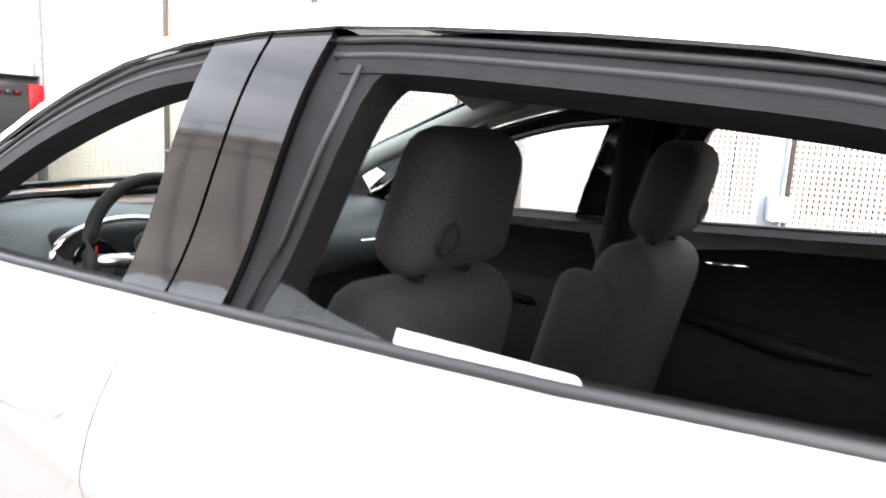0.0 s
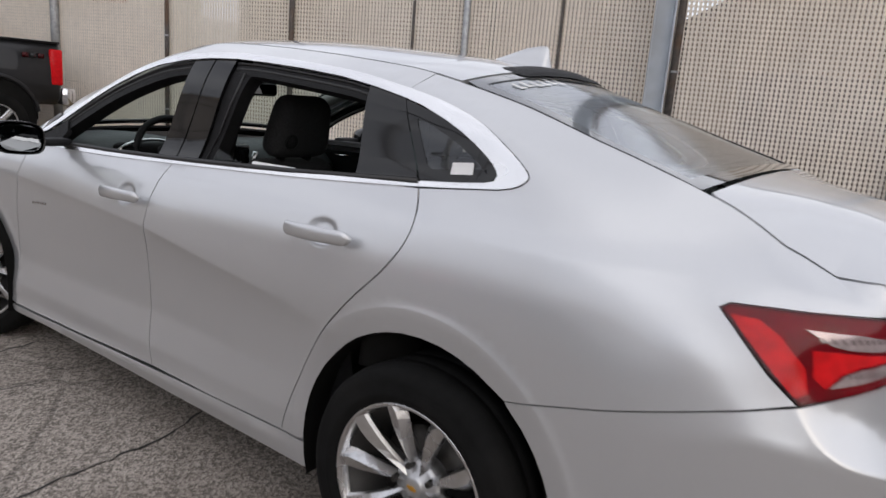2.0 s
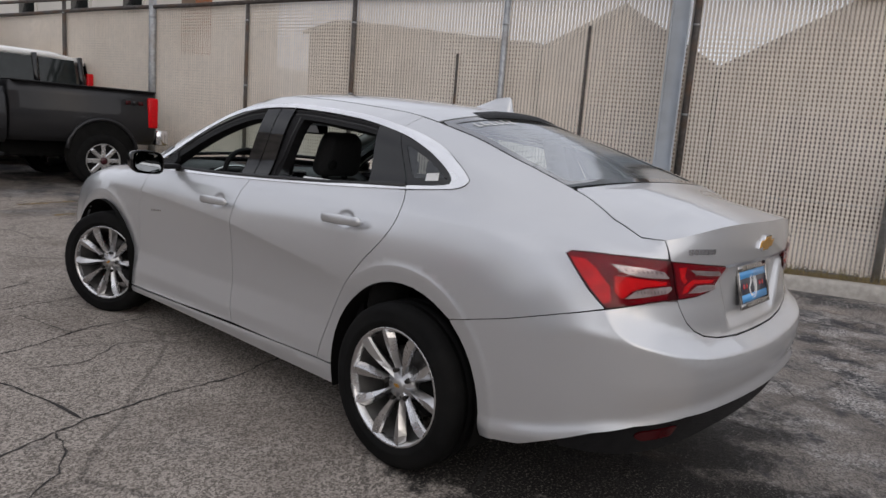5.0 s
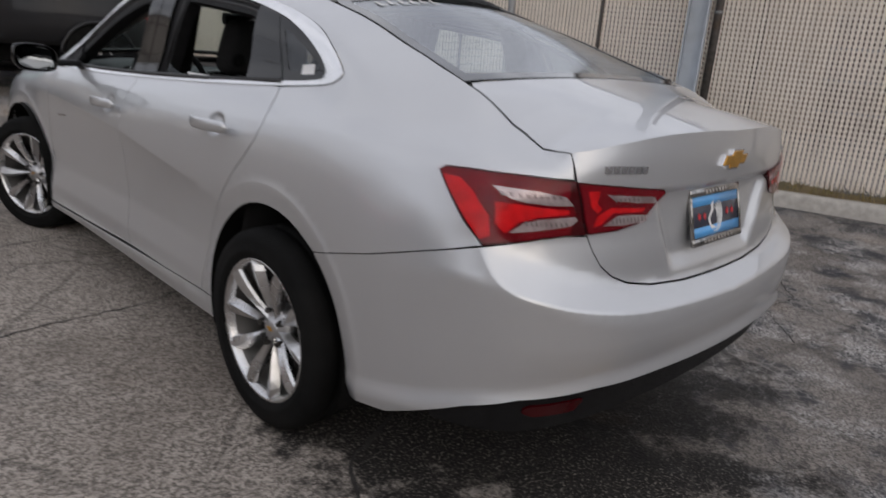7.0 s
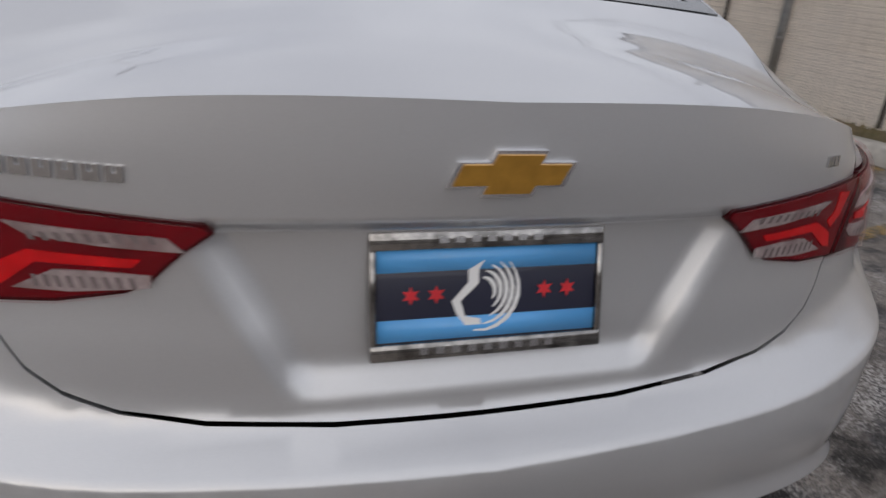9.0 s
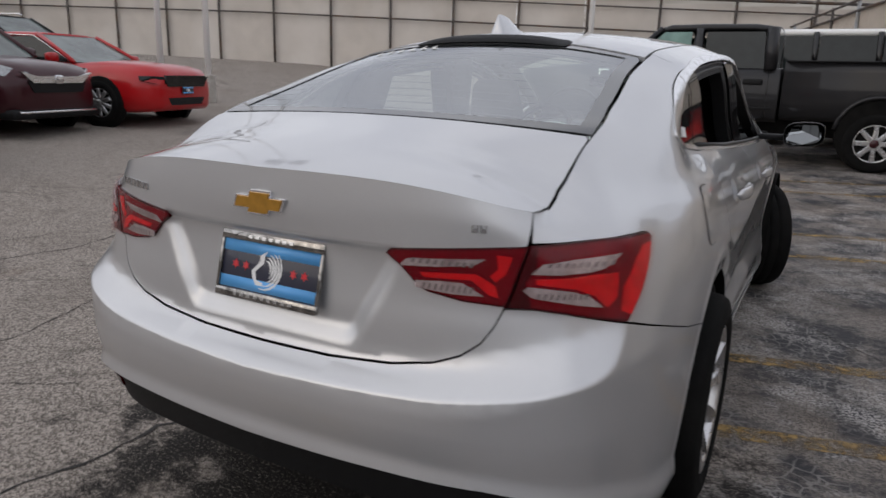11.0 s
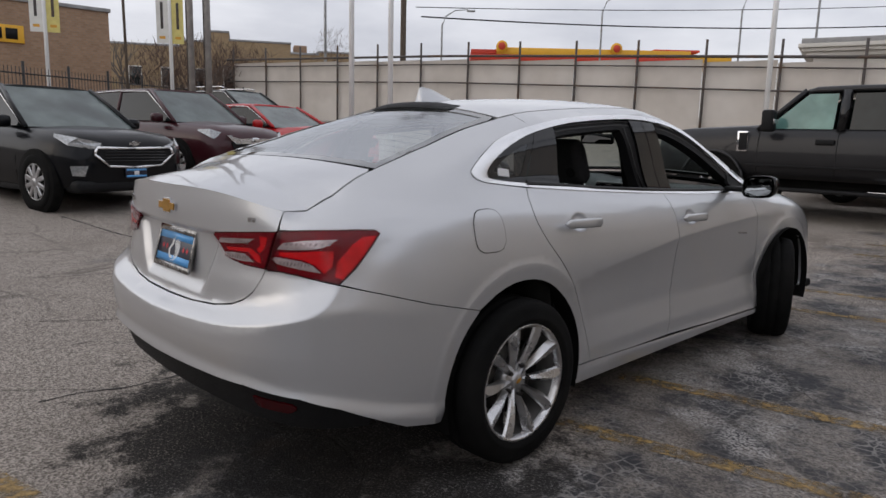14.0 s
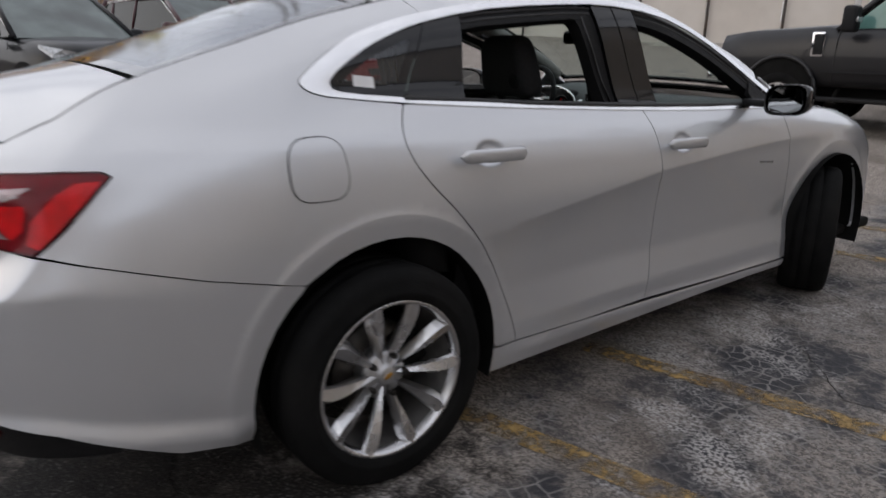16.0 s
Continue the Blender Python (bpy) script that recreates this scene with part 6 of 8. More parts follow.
# ---- door mirrors ----
for sd, nm in SIDES:
    bm = bmesh.new()
    rows = []
    for y, sx, sz in ((1.865, 0.092, 0.058), (1.855, 0.096, 0.062), (1.890, 0.098, 0.064), (1.94, 0.090, 0.058), (1.985, 0.062, 0.042), (2.010, 0.026, 0.018)):
        ring = []
        for k in range(20):
            a = 2 * math.pi * k / 20
            c, s = math.cos(a), math.sin(a)
            q = 0.62
            ring.append(bm.verts.new((sd * (1.005 + math.copysign(abs(c) ** q, c) * sx), y - 0.02 * c, 1.068 + math.copysign(abs(s) ** q, s) * sz + 0.01 * c)))
        rows.append(ring)
    for a, b in zip(rows, rows[1:]):
        for k in range(20):
            bm.faces.new((a[k], a[(k + 1) % 20], b[(k + 1) % 20], b[k]))
    bm.faces.new(rows[-1])
    bmesh.ops.recalc_face_normals(bm, faces=bm.faces)
    mir = part("door_mirror", bm, BLACK_GLOSS, car, "black door mirror")
    bm = bmesh.new()
    ring = []
    for k in range(20):
        a = 2 * math.pi * k / 20
        c, s = math.cos(a), math.sin(a)
        ring.append(bm.verts.new((sd * (1.005 + math.copysign(abs(c) ** 0.62, c) * 0.082), 1.862 - 0.02 * c, 1.068 + math.copysign(abs(s) ** 0.62, s) * 0.050 + 0.01 * c)))
    bm.faces.new(ring)
    part("mirror_pane", bm, MIRROR, mir, "mirror glass", smooth=False)
    bm = bmesh.new()
    add_box(bm, 0.78, 1.92, 1.028, 0.94, 2.00, 1.058, 0.012, Matrix.Diagonal((sd, 1, 1, 1)))
    bmesh.ops.recalc_face_normals(bm, faces=bm.faces)
    part("mirror_foot", bm, BLACK_PLASTIC, mir)

# sticker on the quarter windows and paper over the left rear door's glass
for sd in (1, -1):
    panel("window_sticker", yz([(0.060, 1.153), (-0.008, 1.160), (-0.006, 1.190), (0.060, 1.183)]), skin, PAPER, car, sd, "white window sticker", gap=0.0, step=0.03, depth=0.0, off=-0.0035)
bm = bmesh.new()
gl = [(1.10, 1.062), (0.40, 1.100), (0.40, 1.102), (0.80, 1.082), (0.95, 1.098), (1.085, 1.135)]
add_panel(bm, yz(gl), skin, -1, gap=0.0, step=0.05, depth=0.0, off=-0.016)
part("lowered_glass", bm, glass_mat("lowered_window_glass", (0.62, 0.70, 0.66), gloss=0.03, edge=0.3), car, "top edge of a lowered window")
bm = bmesh.new()
pp = [(0.83, 1.078), (0.83, 1.100), (0.625, 1.104), (0.615, 1.092)]
add_panel(bm, yz(pp), skin, -1, gap=0.0, step=0.04, depth=0.004, off=-0.010)
part("folded_paper", bm, PAPER, car, "white paper tucked in the window slot")

# ---- cabin ----
def soft_block(name, x0, y0, z0, x1, y1, z1, bevel, material, parent, m=None, label="", taper=0.0):
    bm = bmesh.new()
    vs = add_box(bm, x0, y0, z0, x1, y1, z1, bevel, None, 4)
    if taper:
        xm = (x0 + x1) / 2
        for v in bm.verts:
            s = (v.co.z - z0) / (z1 - z0)
            v.co.x = xm + (v.co.x - xm) * (1 - taper * s)
    if m is not None:
        bmesh.ops.transform(bm, matrix=m, verts=bm.verts)
    return part(name, bm, material, parent, label)


def front_seat(x, back_=0.0):
    s = new("front_seat")
    s.parent = car
    s["label"] = "charcoal cloth front seat"
    s.matrix_world = pose(x, 0.13 + back_, 0)
    soft_block("seat_cushion", -0.25, 1.02, 0.42, 0.25, 1.56, 0.60, 0.07, CLOTH, s)
    lean = pose(0, 1.07, 0.50, 14)
    soft_block("backrest", -0.25, -0.08, 0.0, 0.25, 0.08, 0.585, 0.075, CLOTH, s, lean, taper=0.22)
    for dx in (-0.20, 0.20):
        soft_block("side_bolster", dx - 0.055, -0.02, 0.05, dx + 0.055, 0.13, 0.50, 0.05, CLOTH, s, lean, taper=0.1)
    soft_block("headrest", -0.152, -0.055, 0.595, 0.152, 0.06, 0.832, 0.057, CLOTH, s, lean, taper=0.26)
    for dx in (-0.065, 0.065):
        bm = bmesh.new()
        add_tube(bm, [lean @ Vector((dx, 0, 0.58)), lean @ Vector((dx, 0, 0.66))], 0.007, 8)
        part("headrest_post", bm, CHROME, s)
        bm = bmesh.new()
        add_lathe(bm, [(0.002, 0.0), (0.016, 0.0), (0.019, 0.006), (0.019, 0.012)], 16, "z", lean @ Matrix.Translation((dx, 0, 0.580)))
        part("post_collar", bm, BLACK_PLASTIC, s)
    bm = bmesh.new()
    add_lathe(bm, [(0.001, 0.004), (0.019, 0.004), (0.023, 0.008), (0.029, 0.007), (0.032, -0.004)], 20, "y", lean @ Matrix.Translation((-0.075 if x < 0 else 0.075, -0.051, 0.672)) @ pose(0, 0, 0, 0, 0, 180))
    part("headrest_button", bm, BLACK_PLASTIC, s)
    return s


front_seat(-0.37)
front_seat(0.37, -0.12)
bench = new("rear_bench")
bench.parent = car
bench["label"] = "charcoal cloth rear bench"
soft_block("bench_cushion", -0.62, 0.02, 0.40, 0.62, 0.56, 0.58, 0.07, CLOTH, bench)
soft_block("bench_back", -0.60, -0.09, 0.0, 0.60, 0.08, 0.60, 0.08, CLOTH, bench, pose(0, 0.02, 0.50, 26), taper=0.08)
for x in (-0.38, 0.0, 0.38):
    soft_block("bench_headrest", x - 0.12, -0.05, 0.575, x + 0.12, 0.05, 0.69, 0.045, CLOTH, bench, pose(0, 0.02, 0.50, 26), taper=0.15)
soft_block("parcel_shelf", -0.58, -0.50, 1.02, 0.58, -0.18, 1.055, 0.015, DASH, car)
# dashboard
bm = bmesh.new()
rows = []
for y, z, dz in ((2.04, 0.80, 0), (1.98, 0.90, 0), (2.00, 0.985, 0), (2.08, 1.02, 0), (2.22, 1.03, 0), (2.42, 1.02, 0)):
    rows.append([bm.verts.new((x, y + 0.05 * (abs(x) / 0.7) ** 2 * (-1 if y < 2 else 0.5), z + 0.035 * math.exp(-((x + 0.40) / 0.20) ** 2) * (1 if z > 0.95 else 0))) for x in np.linspace(-0.72, 0.72, 25)])
for a, b in zip(rows, rows[1:]):
    for k in range(24):
        bm.faces.new((a[k], a[k + 1], b[k + 1], b[k]))
part("dashboard", bm, DASH, car, "dark soft-touch dashboard")
soft_block("lower_dashboard", -0.70, 1.95, 0.45, 0.70, 2.35, 0.86, 0.05, BLACK_PLASTIC, car)
bm = bmesh.new()
add_tube(bm, [(x, 1.875 - 0.05 * (abs(x) / 0.7) ** 2, 0.905 + 0.01 * math.sin(x * 4)) for x in np.linspace(-0.70, 0.70, 25)], 0.006, 6)
part("dashboard_trim", bm, SATIN, car, "thin satin trim strip")
bm = bmesh.new()
ring = [(-0.40 + 0.175 * math.sin(a), 1.86, 0.965 + 0.085 * math.cos(a)) for a in [radians(-110 + 220 * k / 20) for k in range(21)]]
add_tube(bm, ring, 0.008, 6)
part("dial_surround", bm, SATIN, car, "satin dial surround")
soft_block("dial_binnacle", -0.56, 1.865, 0.88, -0.24, 1.93, 1.035, 0.03, BLACK_PLASTIC, car)
for dx in (-0.075, 0.075):
    bm = bmesh.new()
    add_lathe(bm, [(0.002, 0.0), (0.045, 0.0), (0.050, 0.004), (0.052, -0.008)], 24, "y", Matrix.Translation((-0.40 + dx, 1.860, 0.955)) @ pose(0, 0, 0, 0, 0, 180))
    part("dial", bm, BLACK_GLOSS, car)
    bm = bmesh.new()
    add_box(bm, -0.40 + dx - 0.002, 1.852, 0.955, -0.40 + dx + 0.002, 1.8545, 0.990, 0)
    part("dial_needle", bm, LAMP_BRIGHT, car)
soft_block("centre_screen", -0.11, 1.80, 0.90, 0.11, 1.86, 1.03, 0.015, BLACK_GLOSS, car)
for sx in (-1, 1):
    bm = bmesh.new()
    vent = rounded([(0.135, 0.90), (0.175, 0.985), (0.150, 0.995), (0.118, 0.90)], 0.012, 3)
    add_prism(bm, [(sx * x, z) for x, z in vent], 0.02, pose(0, 1.815, 0))
    bmesh.ops.recalc_face_normals(bm, faces=bm.faces)
    part("air_vent", bm, SATIN, car, "satin air vent surround")
soft_block("centre_console", -0.13, 1.05, 0.42, 0.13, 1.95, 0.70, 0.04, BLACK_PLASTIC, car)
# steering wheel
SW = pose(-0.40, 1.78, 0.985, 68)
bm = bmesh.new()
ringpts = [SW @ Vector((0.185 * math.cos(a), 0.185 * math.sin(a), 0)) for a in [2 * math.pi * k / 40 for k in range(41)]]
add_tube(bm, ringpts, 0.0155, 8, False)
sw = part("steering_wheel", bm, BLACK_PLASTIC, car, "black steering wheel with satin spokes")
soft_block("steering_boss", -0.075, -0.06, -0.035, 0.075, 0.065, 0.02, 0.025, BLACK_PLASTIC, sw, SW)
bm = bmesh.new()
for a, b in (((-0.07, 0.0), (-0.172, 0.012)), ((0.07, 0.0), (0.172, 0.012)), ((-0.03, -0.06), (-0.045, -0.172)), ((0.03, -0.06), (0.045, -0.172))):
    add_tube(bm, [SW @ Vector((*a, 0.0)), SW @ Vector((*b, 0.0))], [0.019, 0.012], 8)
part("wheel_spokes", bm, SATIN, sw, "satin spokes")
bm = bmesh.new()
add_tube(bm, [(-0.40, 1.84, 0.94), (-0.40, 2.08, 0.86)], 0.045, 12)
part("steering_column", bm, BLACK_PLASTIC, car)
for ob in car.children:
    if ob.name.split('.')[0] in ('dashboard_trim', 'dial_surround', 'dial_binnacle', 'dial', 'dial_needle', 'centre_screen', 'air_vent', 'lower_dashboard'):
        ob.location.y += 0.12
# rear-view mirror, headliner, pillar trims
bm = bmesh.new()
add_box(bm, -0.125, 1.735, 1.28, 0.125, 1.77, 1.345, 0.018, None, 3)
add_tube(bm, [(0, 1.765, 1.33), (0, 1.82, 1.39)], 0.012, 8)
rvm = part("rear_view_mirror", bm, BLACK_PLASTIC, car, "black rear-view mirror")
bm = bmesh.new()
bm.faces.new([bm.verts.new((x, 1.7335, z)) for x, z in rounded([(-0.112, 1.290), (0.112, 1.290), (0.112, 1.335), (-0.112, 1.335)], 0.018, 4)])
part("mirror_pane", bm, MIRROR, rvm, "mirror glass", smooth=False)
bm = bmesh.new()
rows = [[bm.verts.new(crown(x * (float(np.interp(y, ED_Y, ED_X)) + 0.03), y, -0.045 - 0.03 * abs(x) ** 3)) for x in np.linspace(-1, 1, 21)] for y in np.arange(0.16, 1.62, 0.08)]
for a, b in zip(rows, rows[1:]):
    for k in range(20):
        bm.faces.new((a[k], a[k + 1], b[k + 1], b[k]))
part("headliner", bm, HEADLINER, car, "pale grey headliner")
for sd, nm in SIDES:
    # inner face of the doors
    for name, y0, y1 in (("rear_door_trim", 0.33, 1.19), ("front_door_trim", 1.27, 2.26)):
        lp = [(y0, 0.40), (y1, 0.40), (y1, 1.02), ((y0 + y1) / 2, float(np.interp((y0 + y1) / 2, [0.15, 1.23, 2.28], [1.115, 1.05, 1.02]))), (y0, float(np.interp(y0, [0.15, 1.23, 2.28], [1.115, 1.05, 1.02])))]
        tr = panel(name, yz(lp), skin, BLACK_PLASTIC, car, sd, gap=0.0, step=0.06, depth=0.0, off=-0.075)
        bm = bmesh.new()
        ym = (y0 + y1) / 2
        pts = [skin(side_u(y, z), z, -0.085) for y, z in ((ym - 0.28, 0.74), (ym - 0.05, 0.755), (ym + 0.25, 0.80))]
        add_tube(bm, [Vector((sd * p.x, p.y, p.z)) for p in pts], [0.012, 0.030, 0.018], 12)
        part("armrest", bm, BLACK_PLASTIC, tr)
        bm = bmesh.new()
        pts = [skin(side_u(y, z), z, -0.083) for y, z in ((ym + 0.05, 0.972), (ym + 0.13, 0.965), (ym + 0.19, 0.967))]
        add_tube(bm, [Vector((sd * p.x, p.y, p.z)) for p in pts], [0.006, 0.011, 0.007], 8)
        part("inner_handle", bm, CHROME, tr, "chrome inner door handle")
    # ledge between outer skin and trim, with the slot seal
    bm = bmesh.new()
    a_, b_ = [], []
    for y in np.arange(0.18, 2.27, 0.09):
        z = float(np.interp(y, [0.15, 0.63, 1.23, 1.65, 2.28], [1.122, 1.088, 1.056, 1.040, 1.028]))
        p, q = skin(side_u(y, z), z, -0.006), skin(side_u(y, z), z, -0.078)
        a_.append(bm.verts.new((sd * p.x, p.y, p.z + 0.002)))
        b_.append(bm.verts.new((sd * q.x, q.y, q.z - 0.012)))
    for k in range(len(a_) - 1):
        bm.faces.new((a_[k], a_[k + 1], b_[k + 1], b_[k]))
    part("door_ledge", bm, UNDER, car)
    # inner pillars and belts
    for (y0, z0), (y1, z1), w in (((1.22, 0.5), (1.10, 1.43), 0.075), ((0.18, 0.6), (0.33, 1.37), 0.09)):
        bm = bmesh.new()
        p0, p1 = skin(side_u(y0, z0), z0, -0.09), skin(side_u(y1, z1), z1, -0.085)
        add_tube(bm, [(sd * p0.x, p0.y, p0.z), (sd * (p0.x * 0.4 + p1.x * 0.6), p0.y * 0.4 + p1.y * 0.6, p0.z * 0.4 + p1.z * 0.6), (sd * p1.x, p1.y, p1.z)], [w, w * 0.7, w * 0.6], 10)
        part("inner_pillar", bm, UNDER, car)
    bm = bmesh.new()
    pts = [(float(np.interp(y, ED_Y, ED_X)) - 0.045, y, float(np.interp(y, ED_Y, ED_Z)) - 0.04) for y in np.arange(1.45, 2.35, 0.1)]
    add_tube(bm, [(sd * x, y, z) for x, y, z in pts], 0.036, 8)
    part("windscreen_pillar", bm, HEADLINER, car, "grey windscreen pillar trim")
    bm = bmesh.new()
    add_tube(bm, [(sd * 0.64, 1.10, 1.36), (sd * 0.66, 1.12, 0.9), (sd * 0.67, 1.16, 0.6)], 0.012, 6)
    part("seat_belt", bm, SEAL, car)
    # lower sail trim inside the rear quarter
    lp = [(-0.40, 0.9), (0.16, 0.9), (0.16, 1.11), (-0.12, 1.14), (-0.40, 1.10)]
    panel("quarter_trim", yz(lp), skin, BLACK_PLASTIC, car, sd, gap=0.0, step=0.06, depth=0.0, off=-0.06)

# ---- parked vehicles ----
def loft(bm, rows):
    """Skins half sections (x, z at one y) into a whole hull; each row: y and its half outline from low middle to top middle."""
    made = []
    for y, half in rows:
        pts = [(x, z) for x, z in half] + [(-x, z) for x, z in half[::-1] if x > 1e-4]
        made.append([bm.verts.new((x, y, z)) for x, z in pts])
    for a, b in zip(made, made[1:]):
        n = len(a)
        for k in range(n):
            bm.faces.new((a[k], a[(k + 1) % n], b[(k + 1) % n], b[k]))
    bm.faces.new(made[0])
    bm.faces.new(made[-1])
    bmesh.ops.recalc_face_normals(bm, faces=bm.faces)
    return made


def hull_row(y, w, zb, zt, crown_=0.03, shoulder=0.86):
    h = zt - zb
    return (y, [(0.0, zb), (w * 0.86, zb), (w * 0.965, zb + 0.10 * h), (w, zb + 0.36 * h), (w * 0.992, zb + 0.62 * h), (w * 0.965, zb + 0.82 * h), (w * shoulder, zt), (w * shoulder * 0.5, zt + crown_ * 0.75), (0.0, zt + crown_)])


def plain_wheel(name, r, width, rim_r, parent, material, m, spokes=6, hub=None):
    """A road wheel whose face looks along +x."""
    w = new(name)
    w.parent = parent
    w.matrix_basis = m
    bm = bmesh.new()
    h = width / 2
    add_lathe(bm, [(rim_r, -h * 0.8), (r * 0.9, -h), (r * 0.98, -h * 0.85), (r, -h * 0.5), (r, h * 0.5), (r * 0.98, h * 0.85), (r * 0.9, h), (rim_r * 1.06, h * 0.98), (rim_r, h * 0.85)], 40, closed=True)
    bmesh.ops.recalc_face_normals(bm, faces=bm.faces)
    part("tyre", bm, RUBBER, w)
    bm = bmesh.new()
    add_lathe(bm, [(rim_r * 1.02, h * 0.86), (rim_r * 0.97, h * 0.9), (rim_r * 0.9, h * 0.5), (rim_r * 0.86, -h * 0.2), (0.02, -h * 0.25)], 40)
    bmesh.ops.recalc_face_normals(bm, faces=bm.faces)
    part("rim", bm, material, w)
    for k in range(spokes):
        bm = bmesh.new()
        a = 2 * math.pi * k / spokes
        add_box(bm, h * 0.6, -rim_r * 0.13, rim_r * 0.15, h * 0.99, rim_r * 0.13, rim_r * 0.96, rim_r * 0.04, Euler((a, 0, 0)).to_matrix().to_4x4(), 1)
        part("spoke", bm, material, w, smooth=False)
    bm = bmesh.new()
    add_lathe(bm, [(0.002, h * 1.03), (rim_r * 0.22, h * 1.02), (rim_r * 0.3, h * 0.6), (rim_r * 0.3, 0)], 20)
    part("hub", bm, hub or material, w)
    return w


def pane(name, quad, material, parent, thick=0.006):
    """A flat pane from four corners, with a little thickness."""
    bm = bmesh.new()
    q = [Vector(p) for p in quad]
    nrm = (q[1] - q[0]).cross(q[2] - q[0]).normalized() * thick
    f, b = [bm.verts.new(p) for p in q], [bm.verts.new(p - nrm) for p in q]
    bm.faces.new(f)
    bm.faces.new(b[::-1])
    for i in range(len(q)):
        bm.faces.new((f[i], b[i], b[(i + 1) % len(q)], f[(i + 1) % len(q)]))
    bmesh.ops.recalc_face_normals(bm, faces=bm.faces)
    return part(name, bm, material, parent, smooth=False)


DARK_GLASS = mat("dark_car_glass", (0.014, 0.018, 0.018), 0.05, var=0.2, spec=0.4, rvar=0.02)
# opaque pane: the pale mottling paints reflected sky into the colour
PALE_GLASS = mat("painted_reflection_windscreen", (0.10, 0.125, 0.12), 0.05, var=0.4, spec=0.6, second=(0.05, 0.06, 0.06), sscale=1.5, rvar=0.02, scale=2)
HEADLAMP = mat("clear_headlamp", (0.36, 0.37, 0.38), 0.10, 0.6, var=0.3, scale=30, coat=1.0)
BLACK_PAINT = paint("black_metallic_paint", (0.004, 0.0045, 0.006), 0.0, 0.3, coat=0.35, dust=0.006, spec=0.08)
MAROON = paint("dark_maroon_paint", (0.040, 0.006, 0.010), 0.1, 0.3, coat=0.4, dust=0.02, spec=0.3)
RED_PAINT = paint("bright_red_paint", (0.42, 0.006, 0.009), 0.0, 0.3, coat=0.6, dust=0.03, spec=0.25)
GREY_PAINT = paint("charcoal_paint", (0.018, 0.018, 0.020), 0.2, 0.4, coat=0.35, dust=0.015, spec=0.2)
WHITE_PAINT = paint("white_paint", (0.78, 0.78, 0.77), 0.0, 0.35)


